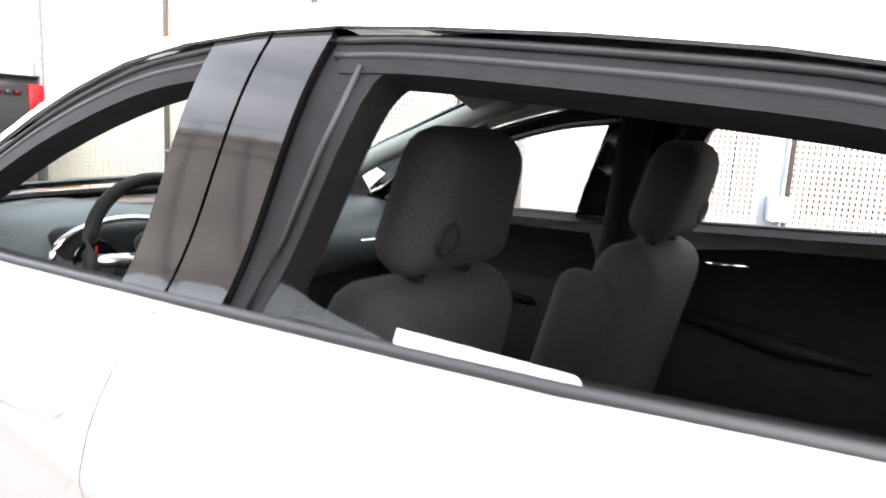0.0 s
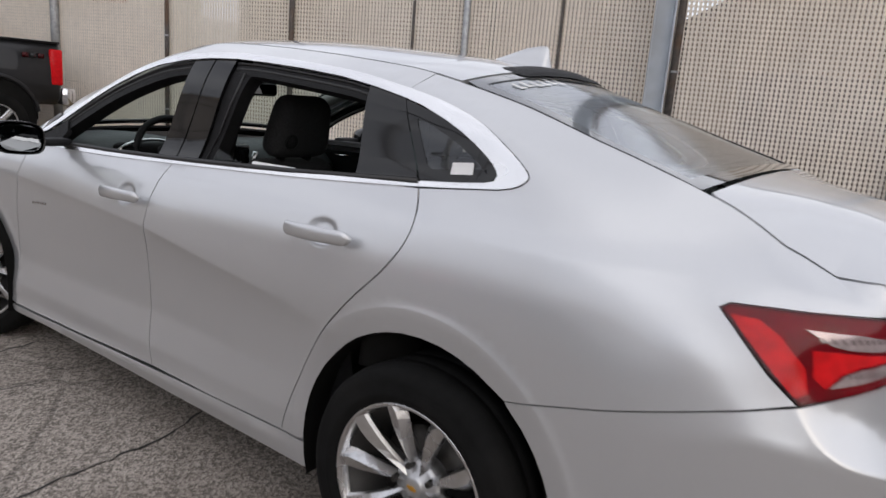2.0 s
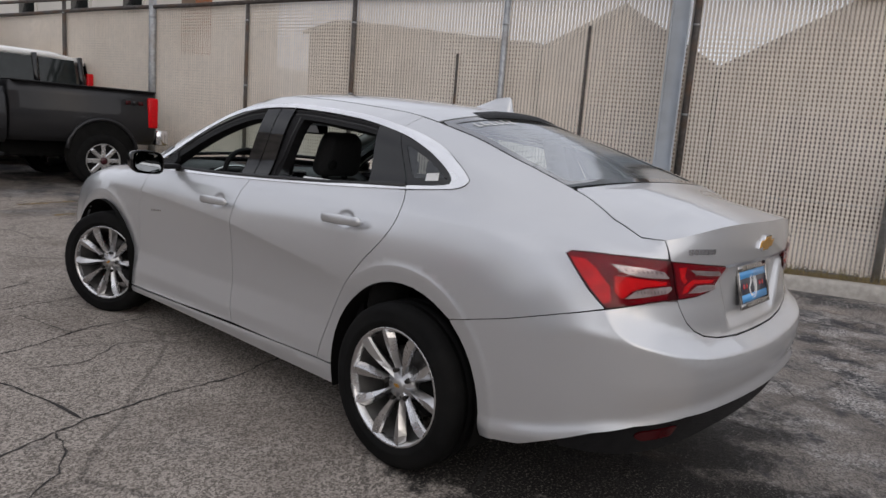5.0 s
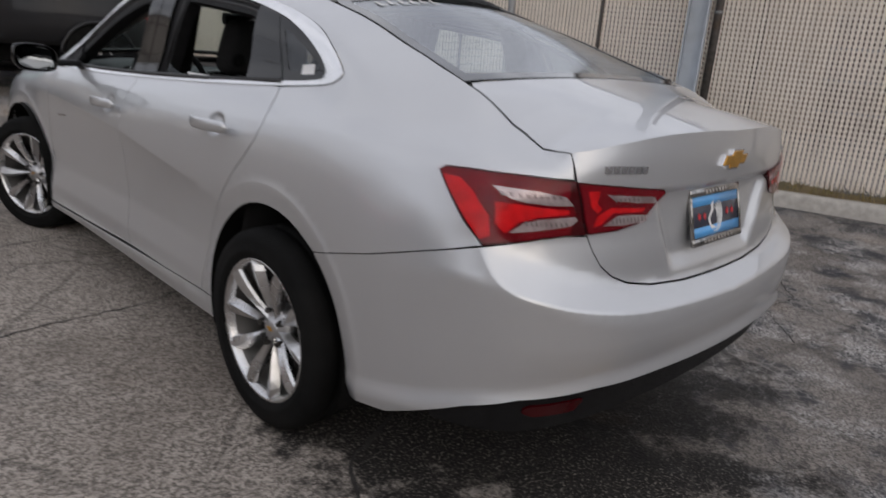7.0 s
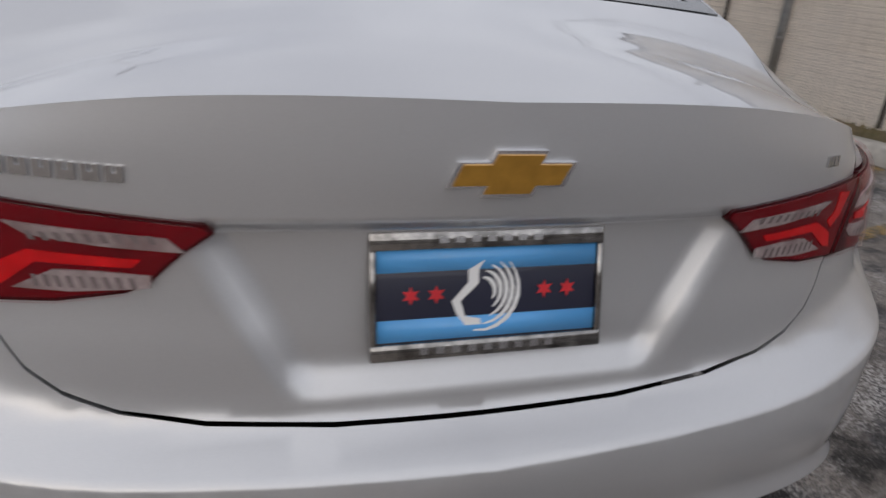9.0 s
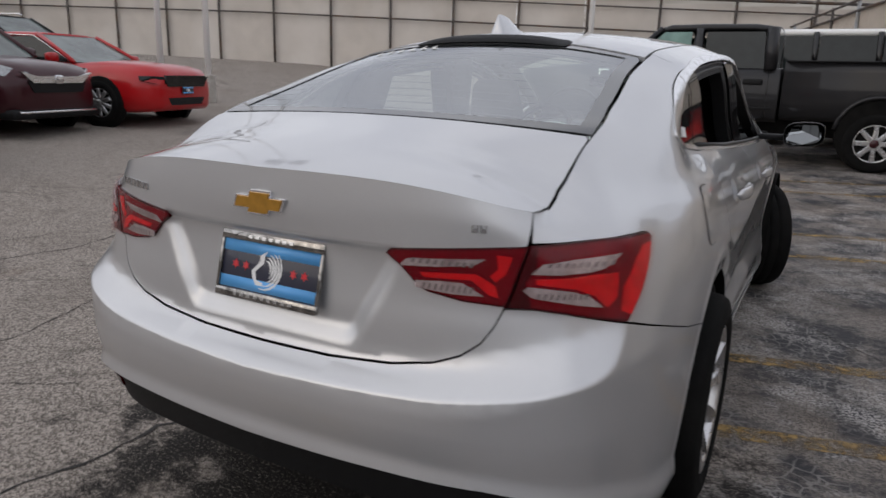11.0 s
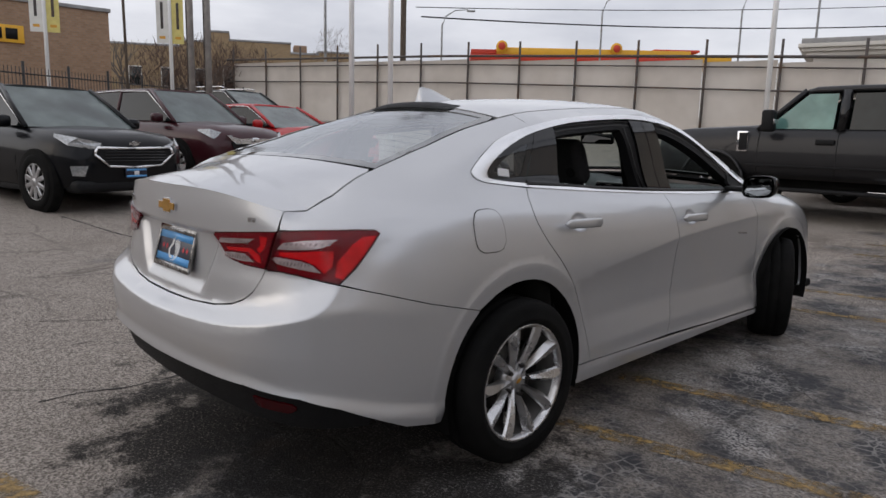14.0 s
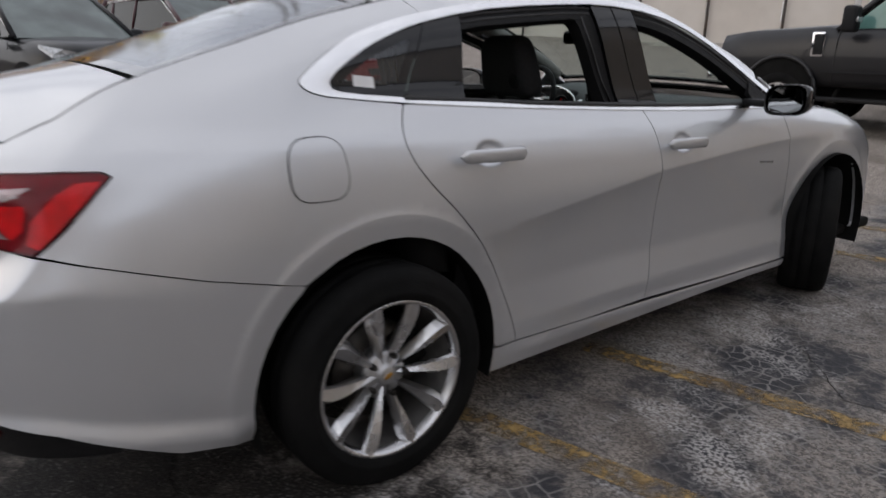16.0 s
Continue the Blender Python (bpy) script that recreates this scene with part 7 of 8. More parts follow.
def parked(name, label, category, m, colour, L, W, H, hood, belt, wb, front_oh, r, nose, cab, low=0.22, group=""):
    """A parked car facing +y, its front axle at y = 0. cab: y of windscreen foot, roof front, roof rear, rear window foot."""
    v = thing(name, label, category, m, group)
    w = W / 2
    yf, yr = front_oh, front_oh - L
    bm = bmesh.new()
    rows = [hull_row(yf, w * 0.66, low + 0.12, hood - nose, 0.02, 0.78), hull_row(yf - 0.05, w * 0.78, low + 0.05, hood - nose * 0.72, 0.03, 0.8), hull_row(yf - 0.16, w * 0.90, low + 0.02, hood - nose * 0.40, 0.035, 0.8), hull_row(yf - 0.42, w * 0.975, low, hood - nose * 0.16, 0.04, 0.82), hull_row(-0.05, w, low, hood, 0.05, 0.82), hull_row(cab[0] + 0.05, w, low, belt - 0.03, 0.05, 0.84), hull_row(cab[0] - 0.4, w, low, belt, 0.02, 0.86), hull_row(-wb * 0.55, w, low, belt + 0.01, 0.02, 0.86), hull_row(-wb - 0.1, w, low, belt + 0.03, 0.02, 0.86), hull_row(yr + 0.25, w * 0.95, low + 0.04, belt + 0.02, 0.02, 0.84), hull_row(yr, w * 0.80, low + 0.12, belt - 0.05, 0.02, 0.8)]
    loft(bm, rows)
    part("body", bm, colour, v)
    # roof and its pillars over dark glass
    wt = w * 0.70
    wbelt = w * 0.86
    y0, y1, y2, y3 = cab
    zt = H - 0.03
    bm = bmesh.new()
    rows = []
    for s in np.linspace(0, 1, 9):
        y = y1 + (y2 - y1) * s
        z = zt - 0.035 * (2 * s - 0.8) ** 2
        rows.append((y, [(0.0, z - 0.05), (wt + 0.02, z - 0.06), (wt + 0.025, z - 0.035), (wt, z), (wt * 0.6, z + 0.025), (0.0, z + 0.03)]))
    loft(bm, rows)
    part("roof", bm, colour, v)
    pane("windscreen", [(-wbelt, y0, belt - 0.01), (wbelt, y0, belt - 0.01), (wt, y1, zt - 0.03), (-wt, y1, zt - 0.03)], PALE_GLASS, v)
    pane("rear_window", [(-wbelt, y3, belt + 0.02), (-wt, y2, zt - 0.07), (wt, y2, zt - 0.07), (wbelt, y3, belt + 0.02)], DARK_GLASS, v)
    for sd in (1, -1):
        mid = (y1 + y2) / 2 + 0.12
        zb_ = belt + 0.0
        for nm_, ya, yb, yc, yd in (("front_window", y0 + 0.02 - 0.10, mid + 0.02, mid + 0.02, y1 - 0.04), ("rear_door_window", mid - 0.06, y2 + 0.35, y2 + 0.28, mid - 0.06), ("quarter_light", y2 + 0.30, y3 + 0.14, y2 + 0.02, y2 + 0.23)):
            quad = [(sd * wbelt, ya, zb_), (sd * wbelt, yb, zb_ + 0.015), (sd * (wt + 0.015), yc, zt - 0.075), (sd * (wt + 0.015), yd, zt - 0.06)]
            pane(nm_, quad if sd > 0 else quad[::-1], DARK_GLASS, v)
        for nm_, a, b_, th in (("windscreen_pillar", (wbelt, y0, belt), (wt, y1, zt - 0.02), 0.035), ("centre_pillar", (wbelt - 0.005, mid - 0.02, belt), (wt + 0.005, mid - 0.02, zt - 0.05), 0.03), ("rear_pillar", (wbelt - 0.01, y2 + 0.32, belt), (wt, y2 + 0.26, zt - 0.05), 0.035), ("tail_pillar", (wbelt - 0.01, y3 + 0.04, belt), (wt, y2 + 0.02, zt - 0.04), 0.06)):
            bm = bmesh.new()
            add_tube(bm, [(sd * a[0], a[1], a[2]), (sd * (a[0] + b_[0]) / 2 + sd * 0.012, (a[1] + b_[1]) / 2, (a[2] + b_[2]) / 2 + 0.012), (sd * b_[0], b_[1], b_[2])], th, 8)
            part(nm_, bm, colour, v)
        bm = bmesh.new()
        add_box(bm, sd * (w + 0.02) - 0.10, y0 - 0.35, belt - 0.02, sd * (w + 0.02) + 0.10, y0 - 0.20, belt + 0.14, 0.05)
        part("door_mirror", bm, colour, v)
        # wheels, each over a near-black disc painted as the arch's shaded hollow
        for yc in (0.0, -wb):
            bm = bmesh.new()
            add_lathe(bm, [(0.01, 0.012), (r * 1.16, 0.010), (r * 1.20, 0.0), (r * 1.20, -0.12)], 32, "x", Matrix.Translation((sd * (w - 0.005), yc, r)) @ (Matrix.Identity(4) if sd > 0 else pose(0, 0, 0, 0, 0, 180)))
            part("arch_shade_disc", bm, UNDER, v)
            plain_wheel("wheel", r, 0.22, r * 0.66, v, ALLOY_PAINT, Matrix.Translation((sd * (w - 0.085), yc, r)) @ (Matrix.Identity(4) if sd > 0 else pose(0, 0, 0, 0, 0, 180)), 10)
        bm = bmesh.new()
        add_tube(bm, [(sd * (wbelt + 0.006), y0 - 0.06, belt + 0.005), (sd * (wt + 0.03), y1 - 0.06, zt - 0.05), (sd * (wt + 0.032), (y1 + y2) / 2, zt - 0.035), (sd * (wt + 0.028), y2 + 0.05, zt - 0.07), (sd * (wbelt + 0.004), y3 + 0.16, belt + 0.03)], 0.009, 6)
        part("window_trim", bm, SATIN, v)
        # door gaps, handles
        for y in (mid - 0.02, y2 + 0.40, y0 - 0.05):
            bm = bmesh.new()
            add_tube(bm, [(sd * (w * 0.985 + 0.002), y, low + 0.12), (sd * (w + 0.0015), y, (low + belt) / 2), (sd * (w * 0.93), y, belt - 0.05)], 0.004, 4)
            part("door_gap", bm, SEAL, v)
        for y in (mid + 0.16, y2 + 0.56):
            part("door_handle", box_bm(sd * (w * 0.985) - 0.012, y - 0.09, belt - 0.16, sd * (w * 0.985) + 0.022, y + 0.09, belt - 0.125, 0.01), colour, v)
    # underside
    part("sill_trim", box_bm(-w * 0.94, -wb + r * 1.1, low - 0.02, w * 0.94, -r * 1.1, low + 0.06, 0.01), BLACK_PLASTIC, v)
    return v, w, yf


def prow(v, name, outline, y, depth, material, bevel=True, lean=0.0, label=""):
    """A part on the nose: outline x, z, standing at y."""
    bm = bmesh.new()
    add_prism(bm, outline, depth, Matrix.Translation((0, y, 0)) @ pose(0, 0, 0, lean, 0, 180))
    bmesh.ops.recalc_face_normals(bm, faces=bm.faces)
    return part(name, bm, material, v, label, smooth=False)


def stand(x, y, heading, up=0.0):
    """A pose on the lot; heading: degrees from +y, turning left."""
    return pose(x, y, ground_z(x, y) + up, 0, 0, heading)


BAY = "cars parked in a row along the railings"
# black compact crossover
v, w, yf = parked("crossover", "black compact crossover with a chrome-framed grille", "car", stand(-7.64, 1.15, -76), BLACK_PAINT, 4.65, 1.84, 1.66, 1.02, 1.06, 2.72, 0.73, 0.355, 0.22, (-0.42, -1.28, -3.15, -3.75), 0.24, BAY)
g = [(-0.57, 0.73), (-0.38, 0.575), (0.0, 0.555), (0.38, 0.575), (0.57, 0.73), (0.53, 0.81), (0.0, 0.80), (-0.53, 0.81)]
prow(v, "grille", g, yf + 0.028, 0.10, BLACK_PLASTIC, label="black grille")
bm = bmesh.new()
ringp = [Vector((x, yf + 0.035, z)) for x, z in g]
for a, b in zip(ringp, ringp[1:] + ringp[:1]):
    add_tube(bm, [a, b], 0.017, 8)
part("grille_frame", bm, SATIN, v, "chrome grille frame")
for k in range(4):
    part("grille_bar", box_bm(-0.44, yf + 0.03, 0.635 + 0.038 * k, 0.44, yf + 0.042, 0.647 + 0.038 * k), BLACK_GLOSS, v)
bm = bmesh.new()
add_prism(bm, cross, 0.01, Matrix.Translation((0, yf + 0.02, 0.865)) @ pose(0, 0, 0, 0, 0, 180))
part("emblem", bm, SATIN, v, "chrome cross emblem", smooth=False)
for sd in (1, -1):
    pane("headlamp", [(sd * 0.46, yf + 0.0, 0.83), (sd * 0.70, yf - 0.10, 0.89), (sd * 0.87, yf - 0.34, 0.94), (sd * 0.80, yf - 0.15, 0.83), (sd * 0.52, yf + 0.015, 0.785)], HEADLAMP, v, 0.04)
    pane("fog_lamp", [(sd * 0.64, yf + 0.0, 0.58), (sd * 0.82, yf - 0.10, 0.58), (sd * 0.80, yf - 0.09, 0.46), (sd * 0.68, yf - 0.02, 0.45)], HEADLAMP, v, 0.05)
np_ = part("number_plate", box_bm(-0.155, yf + 0.02, 0.41, 0.155, yf + 0.035, 0.55, 0.004), PLATE_NAVY, v)
for z0, z1 in ((0.425, 0.452), (0.508, 0.535)):
    part("blue_band", box_bm(-0.145, yf + 0.034, z0, 0.145, yf + 0.038, z1), PLATE_BLUE, np_)
part("white_motif", box_bm(-0.035, yf + 0.034, 0.455, 0.035, yf + 0.039, 0.505, 0.004), PLATE_WHITE, np_)
part("lower_bumper", box_bm(-0.80, yf - 0.32, 0.24, 0.80, yf + 0.005, 0.40, 0.05), BLACK_PLASTIC, v)
# maroon crossover
v, w, yf = parked("crossover", "dark maroon crossover with a chrome wing grille", "car", stand(-9.5, 3.77, -76), MAROON, 4.60, 1.85, 1.68, 1.02, 1.07, 2.66, 0.92, 0.36, 0.22, (-0.20, -1.02, -2.95, -3.5), 0.24, BAY)
prow(v, "grille", [(-0.52, 0.72), (-0.44, 0.58), (0.44, 0.58), (0.52, 0.72), (0.48, 0.78), (-0.48, 0.78)], yf + 0.02, 0.09, BLACK_PLASTIC, label="black grille")
prow(v, "chrome_wing", [(-0.64, 0.86), (-0.44, 0.71), (0.44, 0.71), (0.64, 0.86), (0.36, 0.80), (-0.36, 0.80)], yf + 0.035, 0.05, SATIN, label="chrome wing across the grille")
for sd in (1, -1):
    pane("headlamp", [(sd * 0.48, yf - 0.01, 0.82), (sd * 0.80, yf - 0.20, 0.93), (sd * 0.88, yf - 0.40, 0.92), (sd * 0.80, yf - 0.14, 0.80), (sd * 0.52, yf + 0.005, 0.76)], HEADLAMP, v, 0.03)
part("badge", box_bm(-0.07, yf + 0.03, 0.70, 0.07, yf + 0.05, 0.82, 0.015), CHROME, v)
part("lower_bumper", box_bm(-0.80, yf - 0.32, 0.22, 0.80, yf + 0.005, 0.36, 0.05), BLACK_PLASTIC, v)
part("skid_strip", box_bm(-0.70, yf - 0.1, 0.30, 0.70, yf + 0.02, 0.33, 0.01), SATIN, v)
# red muscle saloon
v, w, yf = parked("saloon", "bright red four-door saloon with a black grille", "car", stand(-9.45, 5.98, -76), RED_PAINT, 5.04, 1.90, 1.47, 0.98, 0.98, 3.05, 0.95, 0.35, 0.20, (-0.55, -1.35, -2.75, -3.85), 0.20, BAY)
prow(v, "grille", [(-0.58, 0.74), (-0.50, 0.62), (0.50, 0.62), (0.58, 0.74), (0.54, 0.80), (-0.54, 0.80)], yf + 0.02, 0.09, BLACK_GLOSS, label="black grille")
prow(v, "lower_intake", [(-0.50, 0.44), (-0.42, 0.32), (0.42, 0.32), (0.50, 0.44)], yf + 0.005, 0.09, BLACK_PLASTIC)
for sd in (1, -1):
    pane("headlamp", [(sd * 0.54, yf + 0.005, 0.775), (sd * 0.54, yf + 0.01, 0.66), (sd * 0.76, yf - 0.045, 0.665), (sd * 0.895, yf - 0.20, 0.71), (sd * 0.89, yf - 0.22, 0.785), (sd * 0.75, yf - 0.06, 0.785)], DARK_GLASS, v, -0.02 * sd)
np_ = part("number_plate", box_bm(-0.15, yf + 0.025, 0.50, 0.15, yf + 0.04, 0.62, 0.004), PLATE_NAVY, v)
for z0, z1 in ((0.508, 0.530), (0.590, 0.612)):
    part("blue_band", box_bm(-0.14, yf + 0.039, z0, 0.14, yf + 0.043, z1), PLATE_BLUE, np_)
part("white_motif", box_bm(-0.035, yf + 0.039, 0.537, 0.035, yf + 0.044, 0.583, 0.004), PLATE_WHITE, np_)
# dark estate behind them
v, w, yf = parked("estate", "dark estate car with roof rails, partly hidden", "car", stand(-15.2, 8.1, -76), BLACK_PAINT, 4.7, 1.84, 1.60, 1.0, 1.05, 2.75, 0.95, 0.35, 0.2, (-0.3, -1.1, -3.1, -3.6), 0.22, BAY)
for sd in (1, -1):
    bm = bmesh.new()
    add_tube(bm, [(sd * 0.56, -1.25, 1.63), (sd * 0.57, -1.4, 1.67), (sd * 0.57, -2.8, 1.67), (sd * 0.56, -2.95, 1.62)], 0.016, 6)
    part("roof_rail", bm, SATIN, v)

# ---- the pickup ----
def pickup(m):
    t = thing("pickup_truck", "charcoal crew-cab pickup truck with black running boards", "truck", m)
    w = 1.0
    low, belt = 0.62, 1.36
    bm = bmesh.new()
    loft(bm, [hull_row(1.02, 0.86, 0.66, 1.22, 0.03, 0.86), hull_row(0.96, 0.95, 0.60, 1.30, 0.03, 0.88), hull_row(0.6, 0.99, 0.60, 1.35, 0.05, 0.88), hull_row(-0.5, w, low, 1.40, 0.06, 0.88), hull_row(-0.62, w, low, 1.38, 0.02, 0.9), hull_row(-3.0, w, low, 1.38, 0.02, 0.9), hull_row(-3.02, w, low, 1.38, 0.0, 0.9)])
    part("cab_body", bm, GREY_PAINT, t)
    bm = bmesh.new()
    loft(bm, [hull_row(-3.06, w, 0.66, 1.48, 0.0, 0.965), hull_row(-5.10, w, 0.66, 1.48, 0.0, 0.965), hull_row(-5.14, 0.985, 0.68, 1.47, 0.0, 0.965)])
    part("load_bed", bm, GREY_PAINT, t)
    part("bed_rail_cap", box_bm(-1.0, -5.13, 1.475, 1.0, -3.07, 1.50, 0.01), BLACK_PLASTIC, t)
    zt, wt, wbl = 2.02, 0.74, 0.90
    y0, y1, y2 = -0.62, -1.30, -2.92
    bm = bmesh.new()
    loft(bm, [(y, [(0.0, z - 0.08), (wt + 0.02, z - 0.09), (wt + 0.03, z - 0.04), (wt - 0.03, z), (0.4, z + 0.02), (0.0, z + 0.025)]) for y, z in ((y1 + 0.03, zt - 0.05), (y1 - 0.1, zt - 0.01), (-1.9, zt), (-2.6, zt - 0.005), (y2, zt - 0.05))])
    part("roof", bm, GREY_PAINT, t)
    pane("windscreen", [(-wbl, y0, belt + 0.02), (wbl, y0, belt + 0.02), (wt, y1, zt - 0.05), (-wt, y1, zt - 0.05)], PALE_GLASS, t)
    pane("rear_window", [(-wbl, y2, belt + 0.02), (-wt, y2, zt - 0.06), (wt, y2, zt - 0.06), (wbl, y2, belt + 0.02)], DARK_GLASS, t)
    # opaque pane: teal tint and its pale reflection painted into the colour
    teal = mat("painted_teal_window", (0.10, 0.20, 0.18), 0.08, var=0.3, scale=2, spec=0.6, second=(0.22, 0.42, 0.36), sscale=1.1)
    for sd in (1, -1):
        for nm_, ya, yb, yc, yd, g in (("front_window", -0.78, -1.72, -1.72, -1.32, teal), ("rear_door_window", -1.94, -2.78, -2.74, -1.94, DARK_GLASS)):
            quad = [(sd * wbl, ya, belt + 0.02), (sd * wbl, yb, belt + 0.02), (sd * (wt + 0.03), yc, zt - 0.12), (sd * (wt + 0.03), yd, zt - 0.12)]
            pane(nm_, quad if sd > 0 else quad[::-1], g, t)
        for nm_, a, b_, th in (("windscreen_pillar", (wbl, y0 - 0.03, belt), (wt + 0.01, y1 + 0.03, zt - 0.06), 0.04), ("centre_pillar", (wbl - 0.02, -1.83, belt), (wt + 0.01, -1.83, zt - 0.08), 0.075), ("rear_pillar", (wbl - 0.02, -2.86, belt), (wt + 0.01, -2.84, zt - 0.08), 0.09)):
            bm = bmesh.new()
            add_tube(bm, [(sd * a[0], a[1], a[2]), (sd * b_[0], b_[1], b_[2])], th, 10)
            part(nm_, bm, GREY_PAINT if nm_[0] != "c" else BLACK_GLOSS, t)
        part("door_mirror", box_bm(sd * 1.13 - 0.10, -0.98, 1.33, sd * 1.13 + 0.10, -0.80, 1.66, 0.045), BLACK_PLASTIC, t)
        part("mirror_lamp", box_bm(sd * 1.13 - 0.075, -1.0, 1.45, sd * 1.13 + 0.075, -0.975, 1.52, 0.008), HEADLAMP, t)
        for y in (-1.66, -2.66):
            part("door_handle", box_bm(min(sd * 0.95, sd * 1.014), y - 0.13, 1.15, max(sd * 0.95, sd * 1.014), y + 0.13, 1.23, 0.015), BLACK_PLASTIC, t)
        for y in (-0.70, -1.82, -2.86):
            bm = bmesh.new()
            add_tube(bm, [(sd * 0.97, y, 0.70), (sd * 1.001, y, 0.95), (sd * 0.985, y, 1.2), (sd * 0.93, y, 1.36)], 0.006, 4)
            part("door_gap", bm, SEAL, t)
        part("belt_moulding", box_bm(min(sd * 0.97, sd * 1.006), -2.95, 0.80, max(sd * 0.97, sd * 1.006), -0.55, 0.835, 0.006), BLACK_PLASTIC, t)
        part("wing_vent", box_bm(min(sd * 0.95, sd * 1.018), -0.55, 1.02, max(sd * 0.95, sd * 1.018), -0.38, 1.34, 0.012), CHROME, t)
        part("vent_grille", box_bm(min(sd * 0.95, sd * 1.026), -0.545, 1.045, max(sd * 0.95, sd * 1.026), -0.415, 1.315, 0.01), BLACK_PLASTIC, t)
        part("running_board", box_bm(sd * 1.0 - 0.09, -2.95, 0.44, sd * 1.0 + 0.06, -0.45, 0.50, 0.02), BLACK_PLASTIC, t)
        for y in (-2.75, -0.75):
            bm = bmesh.new()
            add_tube(bm, [(sd * 0.8, y, 0.62), (sd * 0.98, y, 0.47)], 0.03, 6)
            part("board_bracket", bm, UNDER, t)
        part("step_plate", box_bm(sd * 1.0 - 0.05, -2.78, 0.50, sd * 1.0 + 0.055, -2.30, 0.512, 0.004), CHROME, t)
        part("tail_lamp", box_bm(sd * 0.955 - 0.05, -5.165, 0.93, sd * 0.955 + 0.05, -5.00, 1.40, 0.02), LAMP_BRIGHT, t)
        for yc in (0.0, -4.30):
            # near-black disc on the flank stands for the hollow's shade
            bm = bmesh.new()
            add_lathe(bm, [(0.01, 0.014), (0.475, 0.012), (0.50, 0.0), (0.50, -0.15)], 32, "x", Matrix.Translation((sd * (w - 0.005), yc, 0.50)) @ (Matrix.Identity(4) if sd > 0 else pose(0, 0, 0, 0, 0, 180)))
            part("arch_shade_disc", bm, UNDER, t)
            bm = bmesh.new()
            add_tube(bm, [(sd * (w + 0.006), yc + 0.52 * math.cos(a), 0.50 + 0.52 * math.sin(a)) for a in [radians(8 + 164 * k / 20) for k in range(21)]], 0.03, 6)
            part("arch_lip", bm, GREY_PAINT, t)
            plain_wheel("wheel", 0.40, 0.27, 0.255, t, ALLOY, Matrix.Translation((sd * (w - 0.10), yc, 0.40)) @ (Matrix.Identity(4) if sd > 0 else pose(0, 0, 0, 0, 0, 180)), 8, MAROON)
        for k in range(3):
            part("side_script", box_bm(min(sd * 0.97, sd * 1.003), -4.72 - 0.1 * k, 1.27, max(sd * 0.97, sd * 1.003), -4.65 - 0.1 * k, 1.33), LAMP_DARK if k != 1 else GREY_PAINT, t)
    part("rear_bumper", box_bm(-0.98, -5.36, 0.66, 0.98, -5.15, 0.90, 0.04), CHROME, t)
    part("front_bumper", box_bm(-0.98, 0.95, 0.55, 0.98, 1.16, 0.85, 0.05), CHROME, t)
    part("grille", box_bm(-0.72, 0.98, 0.86, 0.72, 1.07, 1.26, 0.03), CHROME, t)
    part("chassis", box_bm(-0.62, -5.0, 0.42, 0.62, 0.8, 0.68, 0.03), UNDER, t)
    return t


pickup(pose(-2.62, 9.95, ground_z(0, 9.4), 0, 0, 91))

# white van beyond the pickup
van = thing("white_van", "white estate van with dark side glass, behind the pickup", "van", pose(0.15, 12.6, ground_z(1, 12.4), 0, 0, 91))
bm = bmesh.new()
loft(bm, [hull_row(2.6, 0.85, 0.40, 1.05, 0.05), hull_row(1.6, 0.98, 0.30, 1.15, 0.05), hull_row(0.8, 1.0, 0.30, 1.25), hull_row(-2.3, 1.0, 0.30, 1.25), hull_row(-2.5, 0.95, 0.36, 1.2)])
part("body", bm, WHITE_PAINT, van)
bm = bmesh.new()
loft(bm, [(y, [(0.0, z - 0.1), (0.80, z - 0.12), (0.83, z - 0.05), (0.74, z), (0.0, z + 0.05)]) for y, z in ((0.6, 1.92), (0.2, 1.98), (-1.8, 1.98), (-2.35, 1.90))])
part("roof", bm, WHITE_PAINT, van)
for sd in (1, -1):
    for ya, yb in ((0.75, -0.55), (-0.62, -1.5), (-1.58, -2.2)):
        quad = [(sd * 0.92, ya, 1.25), (sd * 0.92, yb, 1.25), (sd * 0.82, yb + 0.03, 1.86), (sd * 0.82, ya - (0.35 if ya > 0 else 0), 1.86)]
        pane("side_window", quad if sd > 0 else quad[::-1], DARK_GLASS, van)
    for y in (-0.585, -1.54, -2.3):
        bm = bmesh.new()
        add_tube(bm, [(sd * 0.93, y, 1.2), (sd * 0.81, y + 0.03, 1.92)], 0.05, 8)
        part("pillar", bm, BLACK_GLOSS, van)
    part("tail_lamp", box_bm(sd * 0.90 - 0.04, -2.47, 1.25, sd * 0.90 + 0.04, -2.36, 1.66, 0.015), LAMP_BRIGHT, van)
    for yc in (1.6, -1.5):
        plain_wheel("wheel", 0.37, 0.22, 0.24, van, ALLOY_PAINT, Matrix.Translation((sd * 0.92, yc, 0.37)) @ (Matrix.Identity(4) if sd > 0 else pose(0, 0, 0, 0, 0, 180)), 6)
pane("rear_window", [(-0.85, -2.5, 1.22), (-0.76, -2.38, 1.86), (0.76, -2.38, 1.86), (0.85, -2.5, 1.22)], DARK_GLASS, van)

